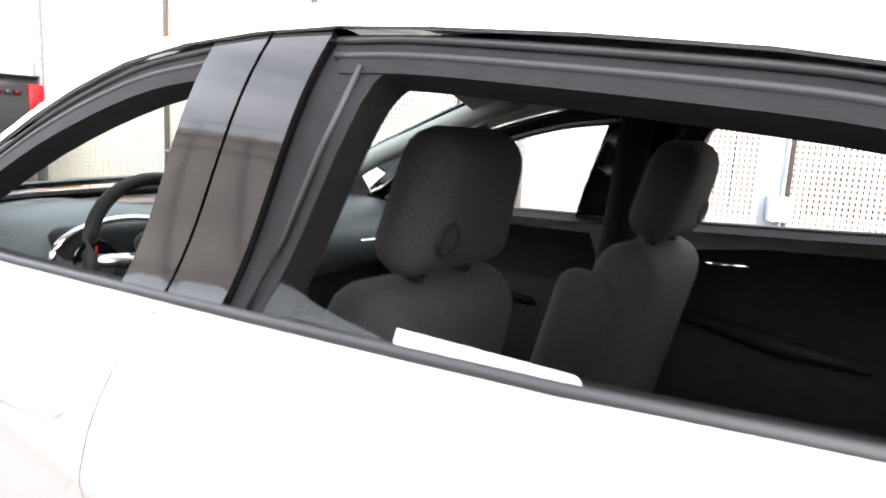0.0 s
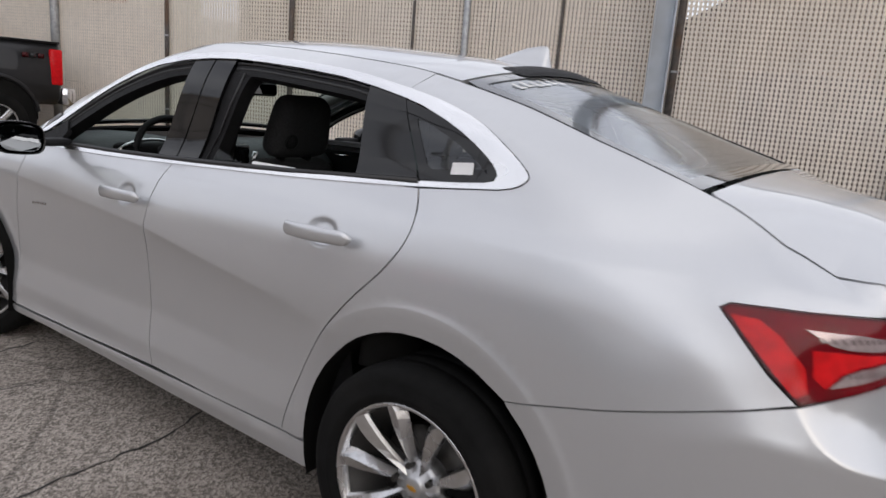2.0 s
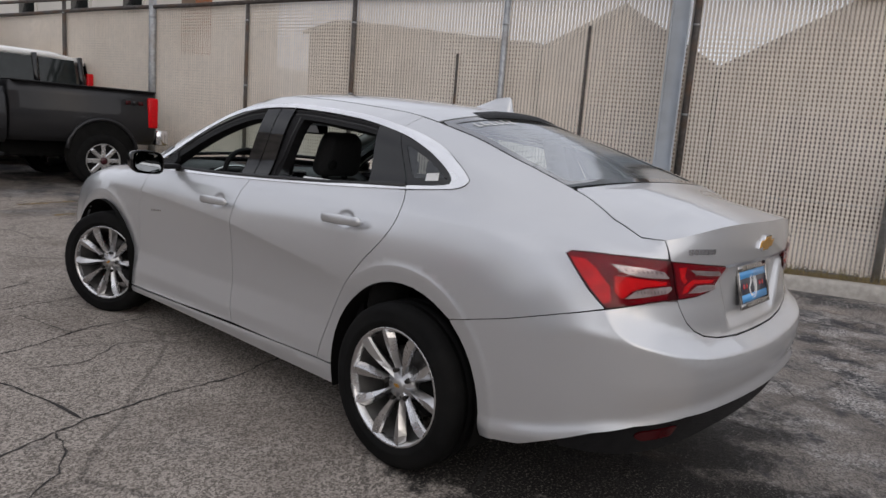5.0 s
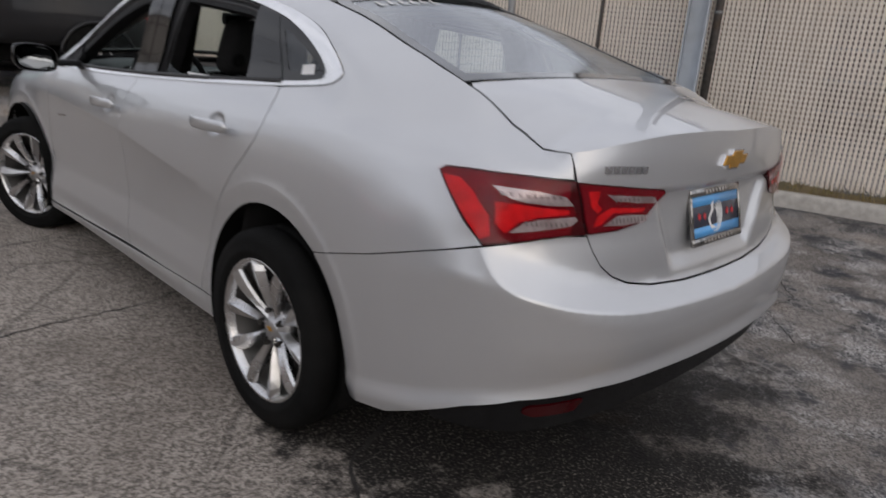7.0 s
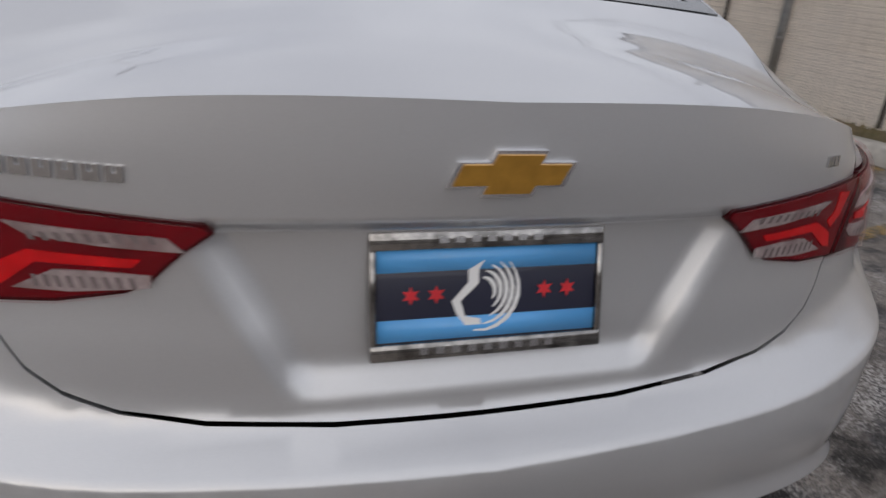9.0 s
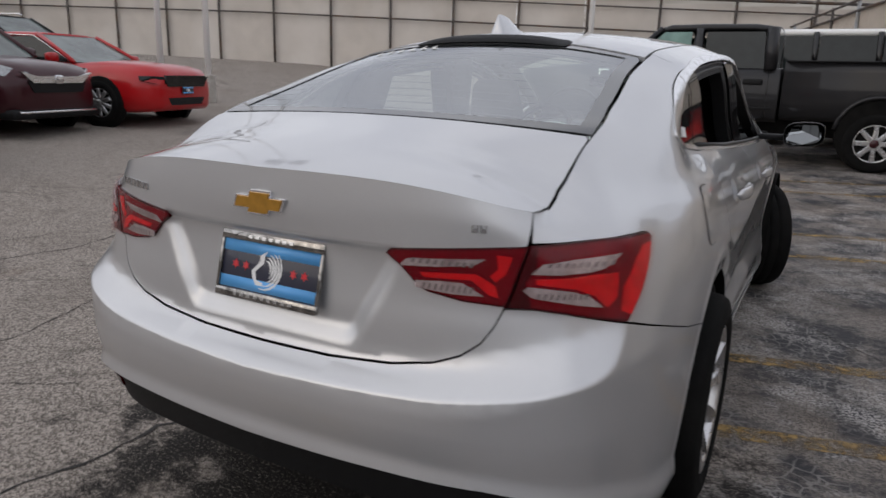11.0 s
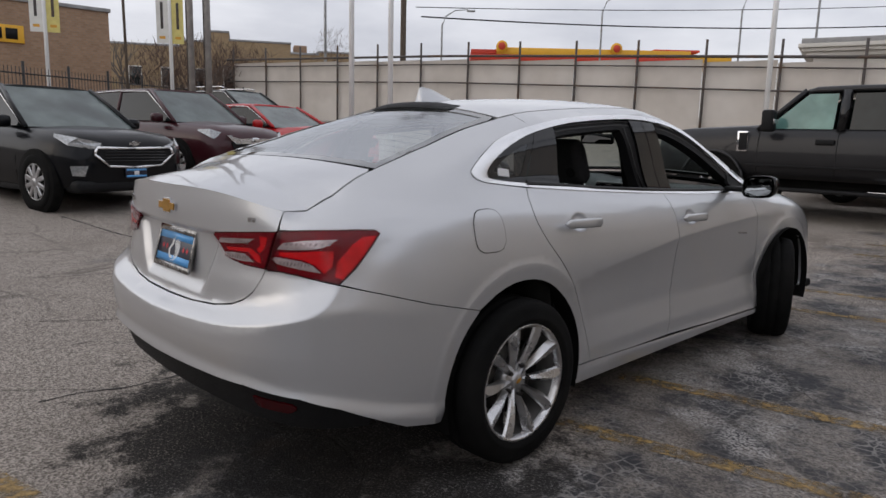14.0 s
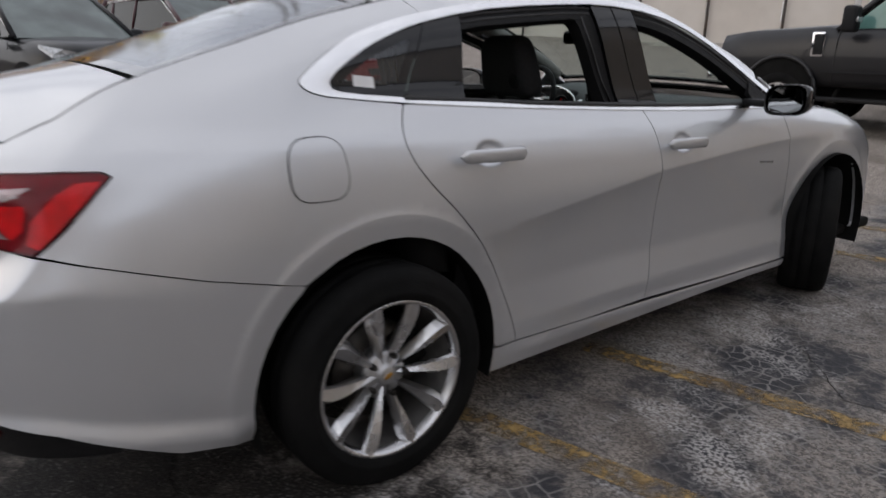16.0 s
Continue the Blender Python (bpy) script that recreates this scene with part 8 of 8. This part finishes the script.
# ---- poles, wires and what stands beyond ----
def pole(name, label, x, y, h, r, material, base=None, lean=0.0, category="pole"):
    t = thing(name, label, category, pose(x, y, ground_z(x, y)))
    bm = bmesh.new()
    add_tube(bm, [(0, 0, -0.2), (lean * 0.5, 0, h * 0.5), (lean, 0, h)], [r, r * 0.95, r * 0.9], 12)
    part("shaft", bm, material, t)
    if base:
        bm = bmesh.new()
        add_lathe(bm, [(0.0, base), (r * 2.0, base), (r * 2.1, base - 0.03), (r * 2.1, -0.2)], 20, "z")
        part("footing", bm, CONCRETE, t)
    return t


for x, y in ((-11.1, 9.1), (-11.9, 8.5), (-4.55, 15.8)):
    t = pole("light_pole", "tall white-grey lot light pole", x, y, 8.5, 0.068, WHITE_PAINT, 0.6)
    for a in (0, 180):
        part("lamp_head", box_bm(0.15, -0.16, 8.35, 0.75, 0.16, 8.48, 0.03, pose(0, 0, 0, 0, 0, a)), DARK_STEEL, t)
# a pole behind the photographer, seen in the side glass
t = pole("light_pole", "lot light pole with twin heads", -9.5, -6.5, 8.0, 0.09, DARK_STEEL, 0.6)
for a in (40, 220):
    part("lamp_head", box_bm(0.12, -0.17, 7.9, 0.80, 0.17, 8.03, 0.03, pose(0, 0, 0, 0, 0, a)), DARK_STEEL, t)
for x, y in ((-15.91, 6.15), (-15.72, 6.54)):
    t = pole("steel_post", "thick brown-grey steel post", x, y, 9.0, 0.085, mat("brown_grey_steel", (0.32, 0.30, 0.28), 0.6, 0.3, var=0.2, scale=5))
    part("dark_face", box_bm(-0.10, -0.06, -0.1, -0.075, 0.06, 9.0, 0.01, pose(0, 0, 0, 0, 0, 30)), DARK_STEEL, t)
BANNER_Y = mat("yellow_banner_cloth", (0.66, 0.57, 0.20), 0.85, var=0.1, scale=5)
BANNER_W = mat("white_banner_cloth", (0.74, 0.73, 0.68), 0.85, var=0.08, scale=5)
for x, y, z in ((-26.45, 5.38, 4.72), (-25.1, 9.43, 4.63)):
    t = pole("banner_pole", "white pole with a pair of printed banners", x, y, 7.0, 0.075, WHITE_PAINT, 0.5)
    g = ground_z(x, y)
    for k, (bm_, s) in enumerate(((BANNER_W, -1), (BANNER_Y, 1))):
        a = 58
        b = part("banner", box_bm(s * 0.06 if s > 0 else -0.50, -0.008, z - g - 0.05, 0.50 if s > 0 else -0.06, 0.008, z - g + 2.1, 0.0, pose(0, 0, 0, 0, 0, a)), bm_, t, smooth=False)
        part("banner_mark", box_bm(s * 0.18 if s > 0 else -0.40, -0.012, z - g + 0.12, 0.40 if s > 0 else -0.18, -0.009, z - g + 0.22, 0.0, pose(0, 0, 0, 0, 0, a)), GOLD, b, smooth=False)
        part("banner_bars", box_bm(s * 0.24 if s > 0 else -0.34, -0.012, z - g + 0.5, 0.34 if s > 0 else -0.24, -0.009, z - g + 1.5, 0.0, pose(0, 0, 0, 0, 0, a)), DARK_STEEL, b, smooth=False)

WOOD = mat("weathered_pole_wood", (0.11, 0.085, 0.065), 0.9, var=0.3, scale=8, bump=0.4, bscale=30)
t = pole("utility_pole", "wooden utility pole with a cross arm", -33.3, 28.3, 13.5, 0.20, WOOD)
part("cross_arm", box_bm(-1.2, -0.06, 12.2, 1.2, 0.06, 12.34, 0.01, pose(0, 0, 0, 0, 0, 40)), WOOD, t)
t = pole("utility_pole", "leaning dark utility pole", -25.7, 7.95, 9.0, 0.055, WOOD, lean=-0.25)


def street_lamp(x, y, z0, h, arm, ang):
    t = thing("street_lamp", "grey street lamp on a curved arm", "street lamp", pose(x, y, z0, 0, 0, ang))
    bm = bmesh.new()
    add_tube(bm, [(0, 0, -2), (0, 0, h * 0.9), (arm * 0.15, 0, h * 0.98), (arm * 0.5, 0, h * 1.03), (arm, 0, h * 1.04)], [0.10, 0.08, 0.05, 0.045, 0.04], 8)
    part("shaft", bm, STEEL, t)
    part("lamp_head", box_bm(arm - 0.1, -0.15, h * 1.02, arm + 0.6, 0.15, h * 1.02 + 0.14, 0.04), STEEL, t)


for x, y, h, a, ang in ((-33, 22, 8.2, 2.0, 40), (-34, 52, 11.5, 2.2, 45), (-42, 40, 9.5, 2.2, 45), (-17, 55, 11.5, -1.8, 30), (-25, 60, 11.8, 1.8, 30)):
    street_lamp(x, y, 2.0, h, a, ang)

CABLE = mat("black_cable", (0.015, 0.015, 0.016), 0.6, var=0.1)


def cable(a, b, sag, r=0.02):
    bm = bmesh.new()
    a, b = Vector(a), Vector(b)
    add_tube(bm, [a + (b - a) * s - Vector((0, 0, sag * 4 * s * (1 - s))) for s in np.linspace(0, 1, 25)], r, 5, False)
    tagged(part("overhead_cable", bm, CABLE), "thin black overhead cable", "cable")


cable((-32.5, 29.15, 8.9), (-15.2, 65.6, 11.1), 0.4, 0.05)
cable((-32.8, 28.9, 9.5), (-15.4, 65.6, 12.7), 0.25, 0.03)
cable((-32.8, 28.9, 10.1), (-15.4, 65.6, 14.0), 0.25, 0.025)
cable((-90, -20, 17), (-33.3, 28.3, 15.2), 2.0, 0.03)
cable((3.0, 26, 6.8), (9.0, -8, 5.6), 0.7, 0.015)
cable((2.2, 26, 5.9), (8.5, -8, 5.0), 0.5, 0.012)
cable((2.5, 18, 4.4), (7.5, 9, 6.5), 0.3, 0.012)

# fuel station canopy
YEL = mat("yellow_fascia", (0.78, 0.42, 0.03), 0.5, var=0.06, scale=2)
REDF = mat("red_fascia", (0.55, 0.045, 0.02), 0.5, var=0.08, scale=2)
CANV = mat("white_fascia", (0.72, 0.71, 0.69), 0.6, var=0.05, scale=1)
A, B = Vector((-47.2, 50.7, 0)), Vector((-30.1, 68.3, 0))
ang = math.degrees(math.atan2(B.y - A.y, B.x - A.x))
canopy = thing("fuel_station_canopy", "long yellow and red fuel station canopy", "canopy", pose(A.x, A.y, 0, 0, 0, ang))
Lc = (B - A).length
part("yellow_band", box_bm(1.4, 0.0, 9.55, Lc - 3.4, 8.0, 10.25, 0.05), YEL, canopy)
part("red_band", box_bm(-1.2, -0.04, 8.95, Lc - 3.0, 8.0, 9.54, 0.05), REDF, canopy)
part("end_panel", box_bm(-1.2, -0.05, 9.55, 1.38, 8.0, 10.0, 0.05), REDF, canopy)
part("orange_end", box_bm(Lc - 3.4, 0.0, 9.0, Lc + 0.8, 8.0, 9.9, 0.1), YEL, canopy)
part("upper_band", box_bm(Lc * 0.72, 1.0, 10.26, Lc - 2.2, 7.0, 10.5, 0.02), REDF, canopy)
for x in (1.9, Lc * 0.55):
    bm = bmesh.new()
    add_lathe(bm, [(0.0, -0.02), (0.55, -0.02), (0.57, 0.05), (0.57, 0.3)], 24, "y", Matrix.Translation((x, -0.4, 10.3)))
    mk = part("round_sign", bm, YEL, canopy, "round yellow sign")
    bm = bmesh.new()
    add_lathe(bm, [(0.0, -0.06), (0.34, -0.06), (0.38, -0.02)], 20, "y", Matrix.Translation((x, -0.4, 10.3)))
    part("sign_disc", bm, REDF, mk)
for x in (3.0, Lc * 0.5, Lc - 4):
    part("canopy_column", box_bm(x - 0.3, 3.5, 0.0, x + 0.3, 4.2, 9.0, 0.02), CANV, canopy)

# flat-roofed white building
WBLD = mat("white_render_wall", (0.62, 0.60, 0.56), 0.85, var=0.08, scale=0.8, second=(0.5, 0.48, 0.44), sscale=0.4)
GREYR = mat("grey_roof_edge", (0.30, 0.30, 0.30), 0.7, var=0.15, scale=2)
SHOP = (-14.07, 45.03)
shop = thing("flat_roofed_shop", "low white building with a deep banded roof edge", "building", pose(*SHOP, 0, 0, 0, 16))
part("wall", box_bm(0.4, 0.4, 0.0, 26, 12, 6.7, 0.02), WBLD, shop)
for z0, z1, o, mm in ((6.70, 6.95, 0.0, WBLD), (6.97, 7.18, 0.25, WBLD), (7.20, 7.44, 0.45, WBLD), (7.46, 7.76, 0.30, GREYR)):
    part("roof_band", box_bm(-o, -o, z0, 26 + o, 12, z1, 0.02), mm, shop)
part("roof_plant", box_bm(5.2, 3.0, 7.77, 7.2, 5.5, 9.6, 0.05), GREYR, shop)

# brick buildings to the left
def brick_mat(name, c1, c2, mortar):
    m = bpy.data.materials.new(name)
    m.use_nodes = True
    nt = m.node_tree
    b = nt.nodes["Principled BSDF"]
    tc, mp, br, nz, mx_ = (nt.nodes.new(k) for k in ("ShaderNodeTexCoord", "ShaderNodeMapping", "ShaderNodeTexBrick", "ShaderNodeTexNoise", "ShaderNodeMixRGB"))
    mp.inputs["Rotation"].default_value = (radians(90), 0, 0)
    nt.links.new(tc.outputs["Object"], mp.inputs["Vector"])
    br.inputs["Scale"].default_value = 2.2
    br.inputs["Color1"].default_value, br.inputs["Color2"].default_value, br.inputs["Mortar"].default_value = (*c1, 1), (*c2, 1), (*mortar, 1)
    nt.links.new(mp.outputs["Vector"], br.inputs["Vector"])
    nz.inputs["Scale"].default_value, nz.inputs["Detail"].default_value = 0.7, 5.0
    nt.links.new(tc.outputs["Object"], nz.inputs["Vector"])
    mx_.blend_type = "MULTIPLY"
    mx_.inputs["Fac"].default_value = 0.35
    nt.links.new(br.outputs["Color"], mx_.inputs["Color1"])
    nt.links.new(nz.outputs["Fac"], mx_.inputs["Color2"])
    nt.links.new(mx_.outputs["Color"], b.inputs["Base Color"])
    b.inputs["Roughness"].default_value = 0.9
    return m


BRICK = brick_mat("brown_brick", (0.43, 0.275, 0.175), (0.35, 0.215, 0.13), (0.33, 0.26, 0.20))
TAN = brick_mat("tan_brick", (0.42, 0.30, 0.17), (0.36, 0.25, 0.14), (0.30, 0.24, 0.17))
hall = thing("brick_hall", "plain brown brick hall with a flat roof", "building", pose(-40.2, 12.2, 0, 0, 0, 268))
part("wall", box_bm(0, -10, 0, 24, 0.0, 7.7, 0.02), BRICK, hall)
part("parapet_cap", box_bm(-0.1, -10.1, 7.7, 24.1, 0.1, 7.9, 0.02), GREYR, hall)
sign = thing("shop_sign", "yellow wall sign with dark lettering bars", "sign", pose(-40.2, 12.2, 0, 0, 0, 268))
part("board", box_bm(4.3, 0.0, 5.55, 8.4, 0.13, 6.45, 0.02), YEL, sign)
for k in range(5):
    part("lettering_bar", box_bm(4.6 + 0.72 * k, 0.131, 5.72, 5.15 + 0.72 * k, 0.15, 6.28), BLACK_PLASTIC, sign)
row = thing("brick_shop_row", "long row of tan brick shops with stepped parapets", "building", pose(-73.0, 24.2, 0, 0, 0, 62.6))
for x0, x1, h in ((-6, 5.6, 9.7), (5.6, 8.6, 10.3), (8.6, 10.6, 11.4), (10.6, 17.0, 10.6), (17.0, 20.0, 9.6), (20.0, 23.4, 9.9)):
    part("wall", box_bm(x0, 0, 0, x1, 10, h, 0.02), TAN, row)
    part("parapet_cap", box_bm(x0 - 0.05, -0.08, h, x1 + 0.05, 10, h + 0.2, 0.02), GREYR, row)
for k in range(7):
    x = 0.6 + k * 3.1
    w_ = part("window", box_bm(x, -0.05, 5.6, x + 1.3, 0.03, 7.6, 0.01), WBLD, row)
    part("pane", box_bm(x + 0.1, -0.07, 5.7, x + 1.2, -0.052, 7.5), DARK_GLASS, w_)
part("roof_vent", box_bm(17.6, 3, 9.6, 19.0, 5, 10.9, 0.05), BRICK, row)

# brick and white house behind the near fence
house = thing("rear_house", "pale house front with a red brick chimney behind the fence", "house", pose(9.5, 15.5, 0, 0, 0, 14))
part("wall", box_bm(0, 5.6, 0, 6, 17.5, 7.5, 0.02), WBLD, house)
part("roof", box_bm(-0.4, 5.3, 7.5, 6.3, 17.8, 7.9, 0.05), GREYR, house)
part("side_wing", box_bm(0.1, 2.6, 0, 5.4, 5.58, 3.2, 0.02), WBLD, house)
part("chimney", box_bm(0.0, 3.65, 3.2, 0.7, 4.27, 7.0, 0.02), brick_mat("orange_brick", (0.40, 0.15, 0.07), (0.33, 0.12, 0.055), (0.25, 0.18, 0.13)), house)
for y in (5.9, 8.6, 11.6, 14.6):
    w_ = part("window", box_bm(-0.06, y, 4.4, 0.02, y + 1.1, 6.0, 0.01), WBLD, house)
    part("pane", box_bm(-0.075, y + 0.1, 4.5, -0.062, y + 1.0, 5.9), DARK_GLASS, w_)

# gabled garages that show through the gaps of the fence
SIDING = mat("tan_board_siding", (0.22, 0.17, 0.12), 0.85, var=0.15, scale=2.5, second=(0.16, 0.12, 0.085), sscale=0.8)
SHINGLE = mat("brown_roof_shingle", (0.15, 0.12, 0.10), 0.9, var=0.25, scale=9, bump=0.4, bscale=30)


def garage(label, s0, s1, sr, z0, z1, zr, d0=11.4, deep=6.0):
    """A garage whose gable looks at the fence: eaves at s0, z0 and s1, z1, ridge at sr, zr."""
    g = thing("garage", label, "garage", pose(0, 0, 0), "garages behind the fence")
    bm = bmesh.new()
    front = [on_fence(a, z, d0) for a, z in ((s0, 0.0), (s1, 0.0), (s1, z1 - 0.06), (sr, zr - 0.06), (s0, z0 - 0.06))]
    f, b = [bm.verts.new(q) for q in front], [bm.verts.new(q + FN * deep) for q in front]
    bm.faces.new(f)
    bm.faces.new(b[::-1])
    for k in range(5):
        bm.faces.new((f[k], b[k], b[(k + 1) % 5], f[(k + 1) % 5]))
    bmesh.ops.recalc_face_normals(bm, faces=bm.faces)
    part("wall", bm, SIDING, g, smooth=False)
    for a, z in ((s0, z0), (s1, z1)):
        bm = bmesh.new()
        out = 0.12 * (1 if a > sr else -1)
        drop = (zr - z) / max(0.1, abs(a - sr)) * 0.12
        ed = [(sr, zr), (a + out, z - drop), (a + out, z - drop - 0.08), (sr, zr - 0.08)]
        f, b = [bm.verts.new(on_fence(x_, z_, d0 - 0.15)) for x_, z_ in ed], [bm.verts.new(on_fence(x_, z_, d0 + deep + 0.15)) for x_, z_ in ed]
        bm.faces.new(f)
        bm.faces.new(b[::-1])
        for k in range(4):
            bm.faces.new((f[k], b[k], b[(k + 1) % 4], f[(k + 1) % 4]))
        bmesh.ops.recalc_face_normals(bm, faces=bm.faces)
        part("roof_slope", bm, SHINGLE, g, smooth=False)
    sm = (s0 + s1) / 2
    dw = (s1 - s0) * 0.3
    door = part("garage_door", box_bm(-0.03, -dw, 0.1, 0.02, dw, 2.2, 0.0, Matrix.Translation(on_fence(sm, 0, d0)) @ pose(0, 0, 0, 0, 0, 14)), SHINGLE, g)
    for k in range(3):
        part("panel_groove", box_bm(-0.036, -dw, 0.62 + 0.52 * k, -0.031, dw, 0.65 + 0.52 * k, 0.0, Matrix.Translation(on_fence(sm, 0, d0)) @ pose(0, 0, 0, 0, 0, 14)), GREYR, door)


garage("tan-sided garage with a low gable behind the fence", 0.70, 4.25, 2.55, 3.06, 3.35, 4.21)
garage("wide tan garage with a steep gable behind the fence", -4.8, 0.60, -2.1, 3.04, 3.04, 4.55)
garage("long tan shed with a shallow roof behind the fence", 4.4, 10.6, 9.6, 3.42, 3.7, 3.95)

# bare trees
BARK = mat("grey_bark", (0.12, 0.10, 0.085), 0.9, var=0.3, scale=6)


def bare_tree(x, y, z0, h, seed):
    r = random.Random(seed)
    t = thing("bare_tree", "leafless winter tree with fine twigs", "tree", pose(x, y, z0))
    trunk, twigs = bmesh.new(), bmesh.new()

    def grow(p, d, ln, rad, lev):
        q = p + d * ln
        add_tube(trunk if lev < 2 else twigs, [p, p + d * ln * 0.5 + Vector((r.uniform(-1, 1), r.uniform(-1, 1), 0)) * ln * 0.05, q], [rad, rad * 0.85, rad * 0.7], 6 if lev < 2 else 4, False)
        if lev == 5:
            return
        for _ in range(r.choice((2, 3, 3))):
            nd = (d + Vector((r.uniform(-1, 1), r.uniform(-1, 1), r.uniform(-0.25, 0.75))) * 0.62).normalized()
            grow(q - d * ln * r.uniform(0, 0.3), nd, ln * r.uniform(0.62, 0.82), rad * 0.62, lev + 1)
    grow(Vector((0, 0, 0)), Vector((0, 0, 1)), h * 0.27, h * 0.02, 0)
    part("trunk", trunk, BARK, t)
    part("crown", twigs, BARK, t)


for k, (x, y, h) in enumerate(((-66, 22, 13.5), (-60, 27, 11), (-58, 37, 10.5), (-30, 78, 12), (-24, 76, 12.5), (-55, 45, 10), (-19, 72, 11))):
    bare_tree(x, y, 0, h, 20 + k)
# brown scrub by the railings
SCRUB = mat("brown_scrub", (0.10, 0.065, 0.05), 0.95, var=0.4, scale=2)
for x, y, hh in ((-33, 14.5, 4.2), (-31.5, 12.2, 3.6), (-33.5, 17.0, 4.0), (-58, 40, 9.5)):
    bm = bmesh.new()
    r = random.Random(int(x * 10))
    for k in range(1700):
        p = Vector((r.gauss(0, 1.2), r.gauss(0, 1.2), 0.3 + r.random() * hh))
        if (p.z / hh) ** 2 + (p.x / 2.8) ** 2 + (p.y / 2.8) ** 2 > 1.3:
            continue
        q = p + Vector((r.uniform(-0.5, 0.5), r.uniform(-0.5, 0.5), r.uniform(0.1, 0.8)))
        s_ = Vector((r.uniform(-1, 1), r.uniform(-1, 1), 0)).normalized() * 0.02
        bm.faces.new([bm.verts.new(a) for a in (p - s_, p + s_, q)])
    o = part("scrub_bush", bm, SCRUB, smooth=False)
    o.location = (x, y, ground_z(x, y) - 0.6)
    tagged(o, "dense leafless brown scrub", "bush", kind="stuff")
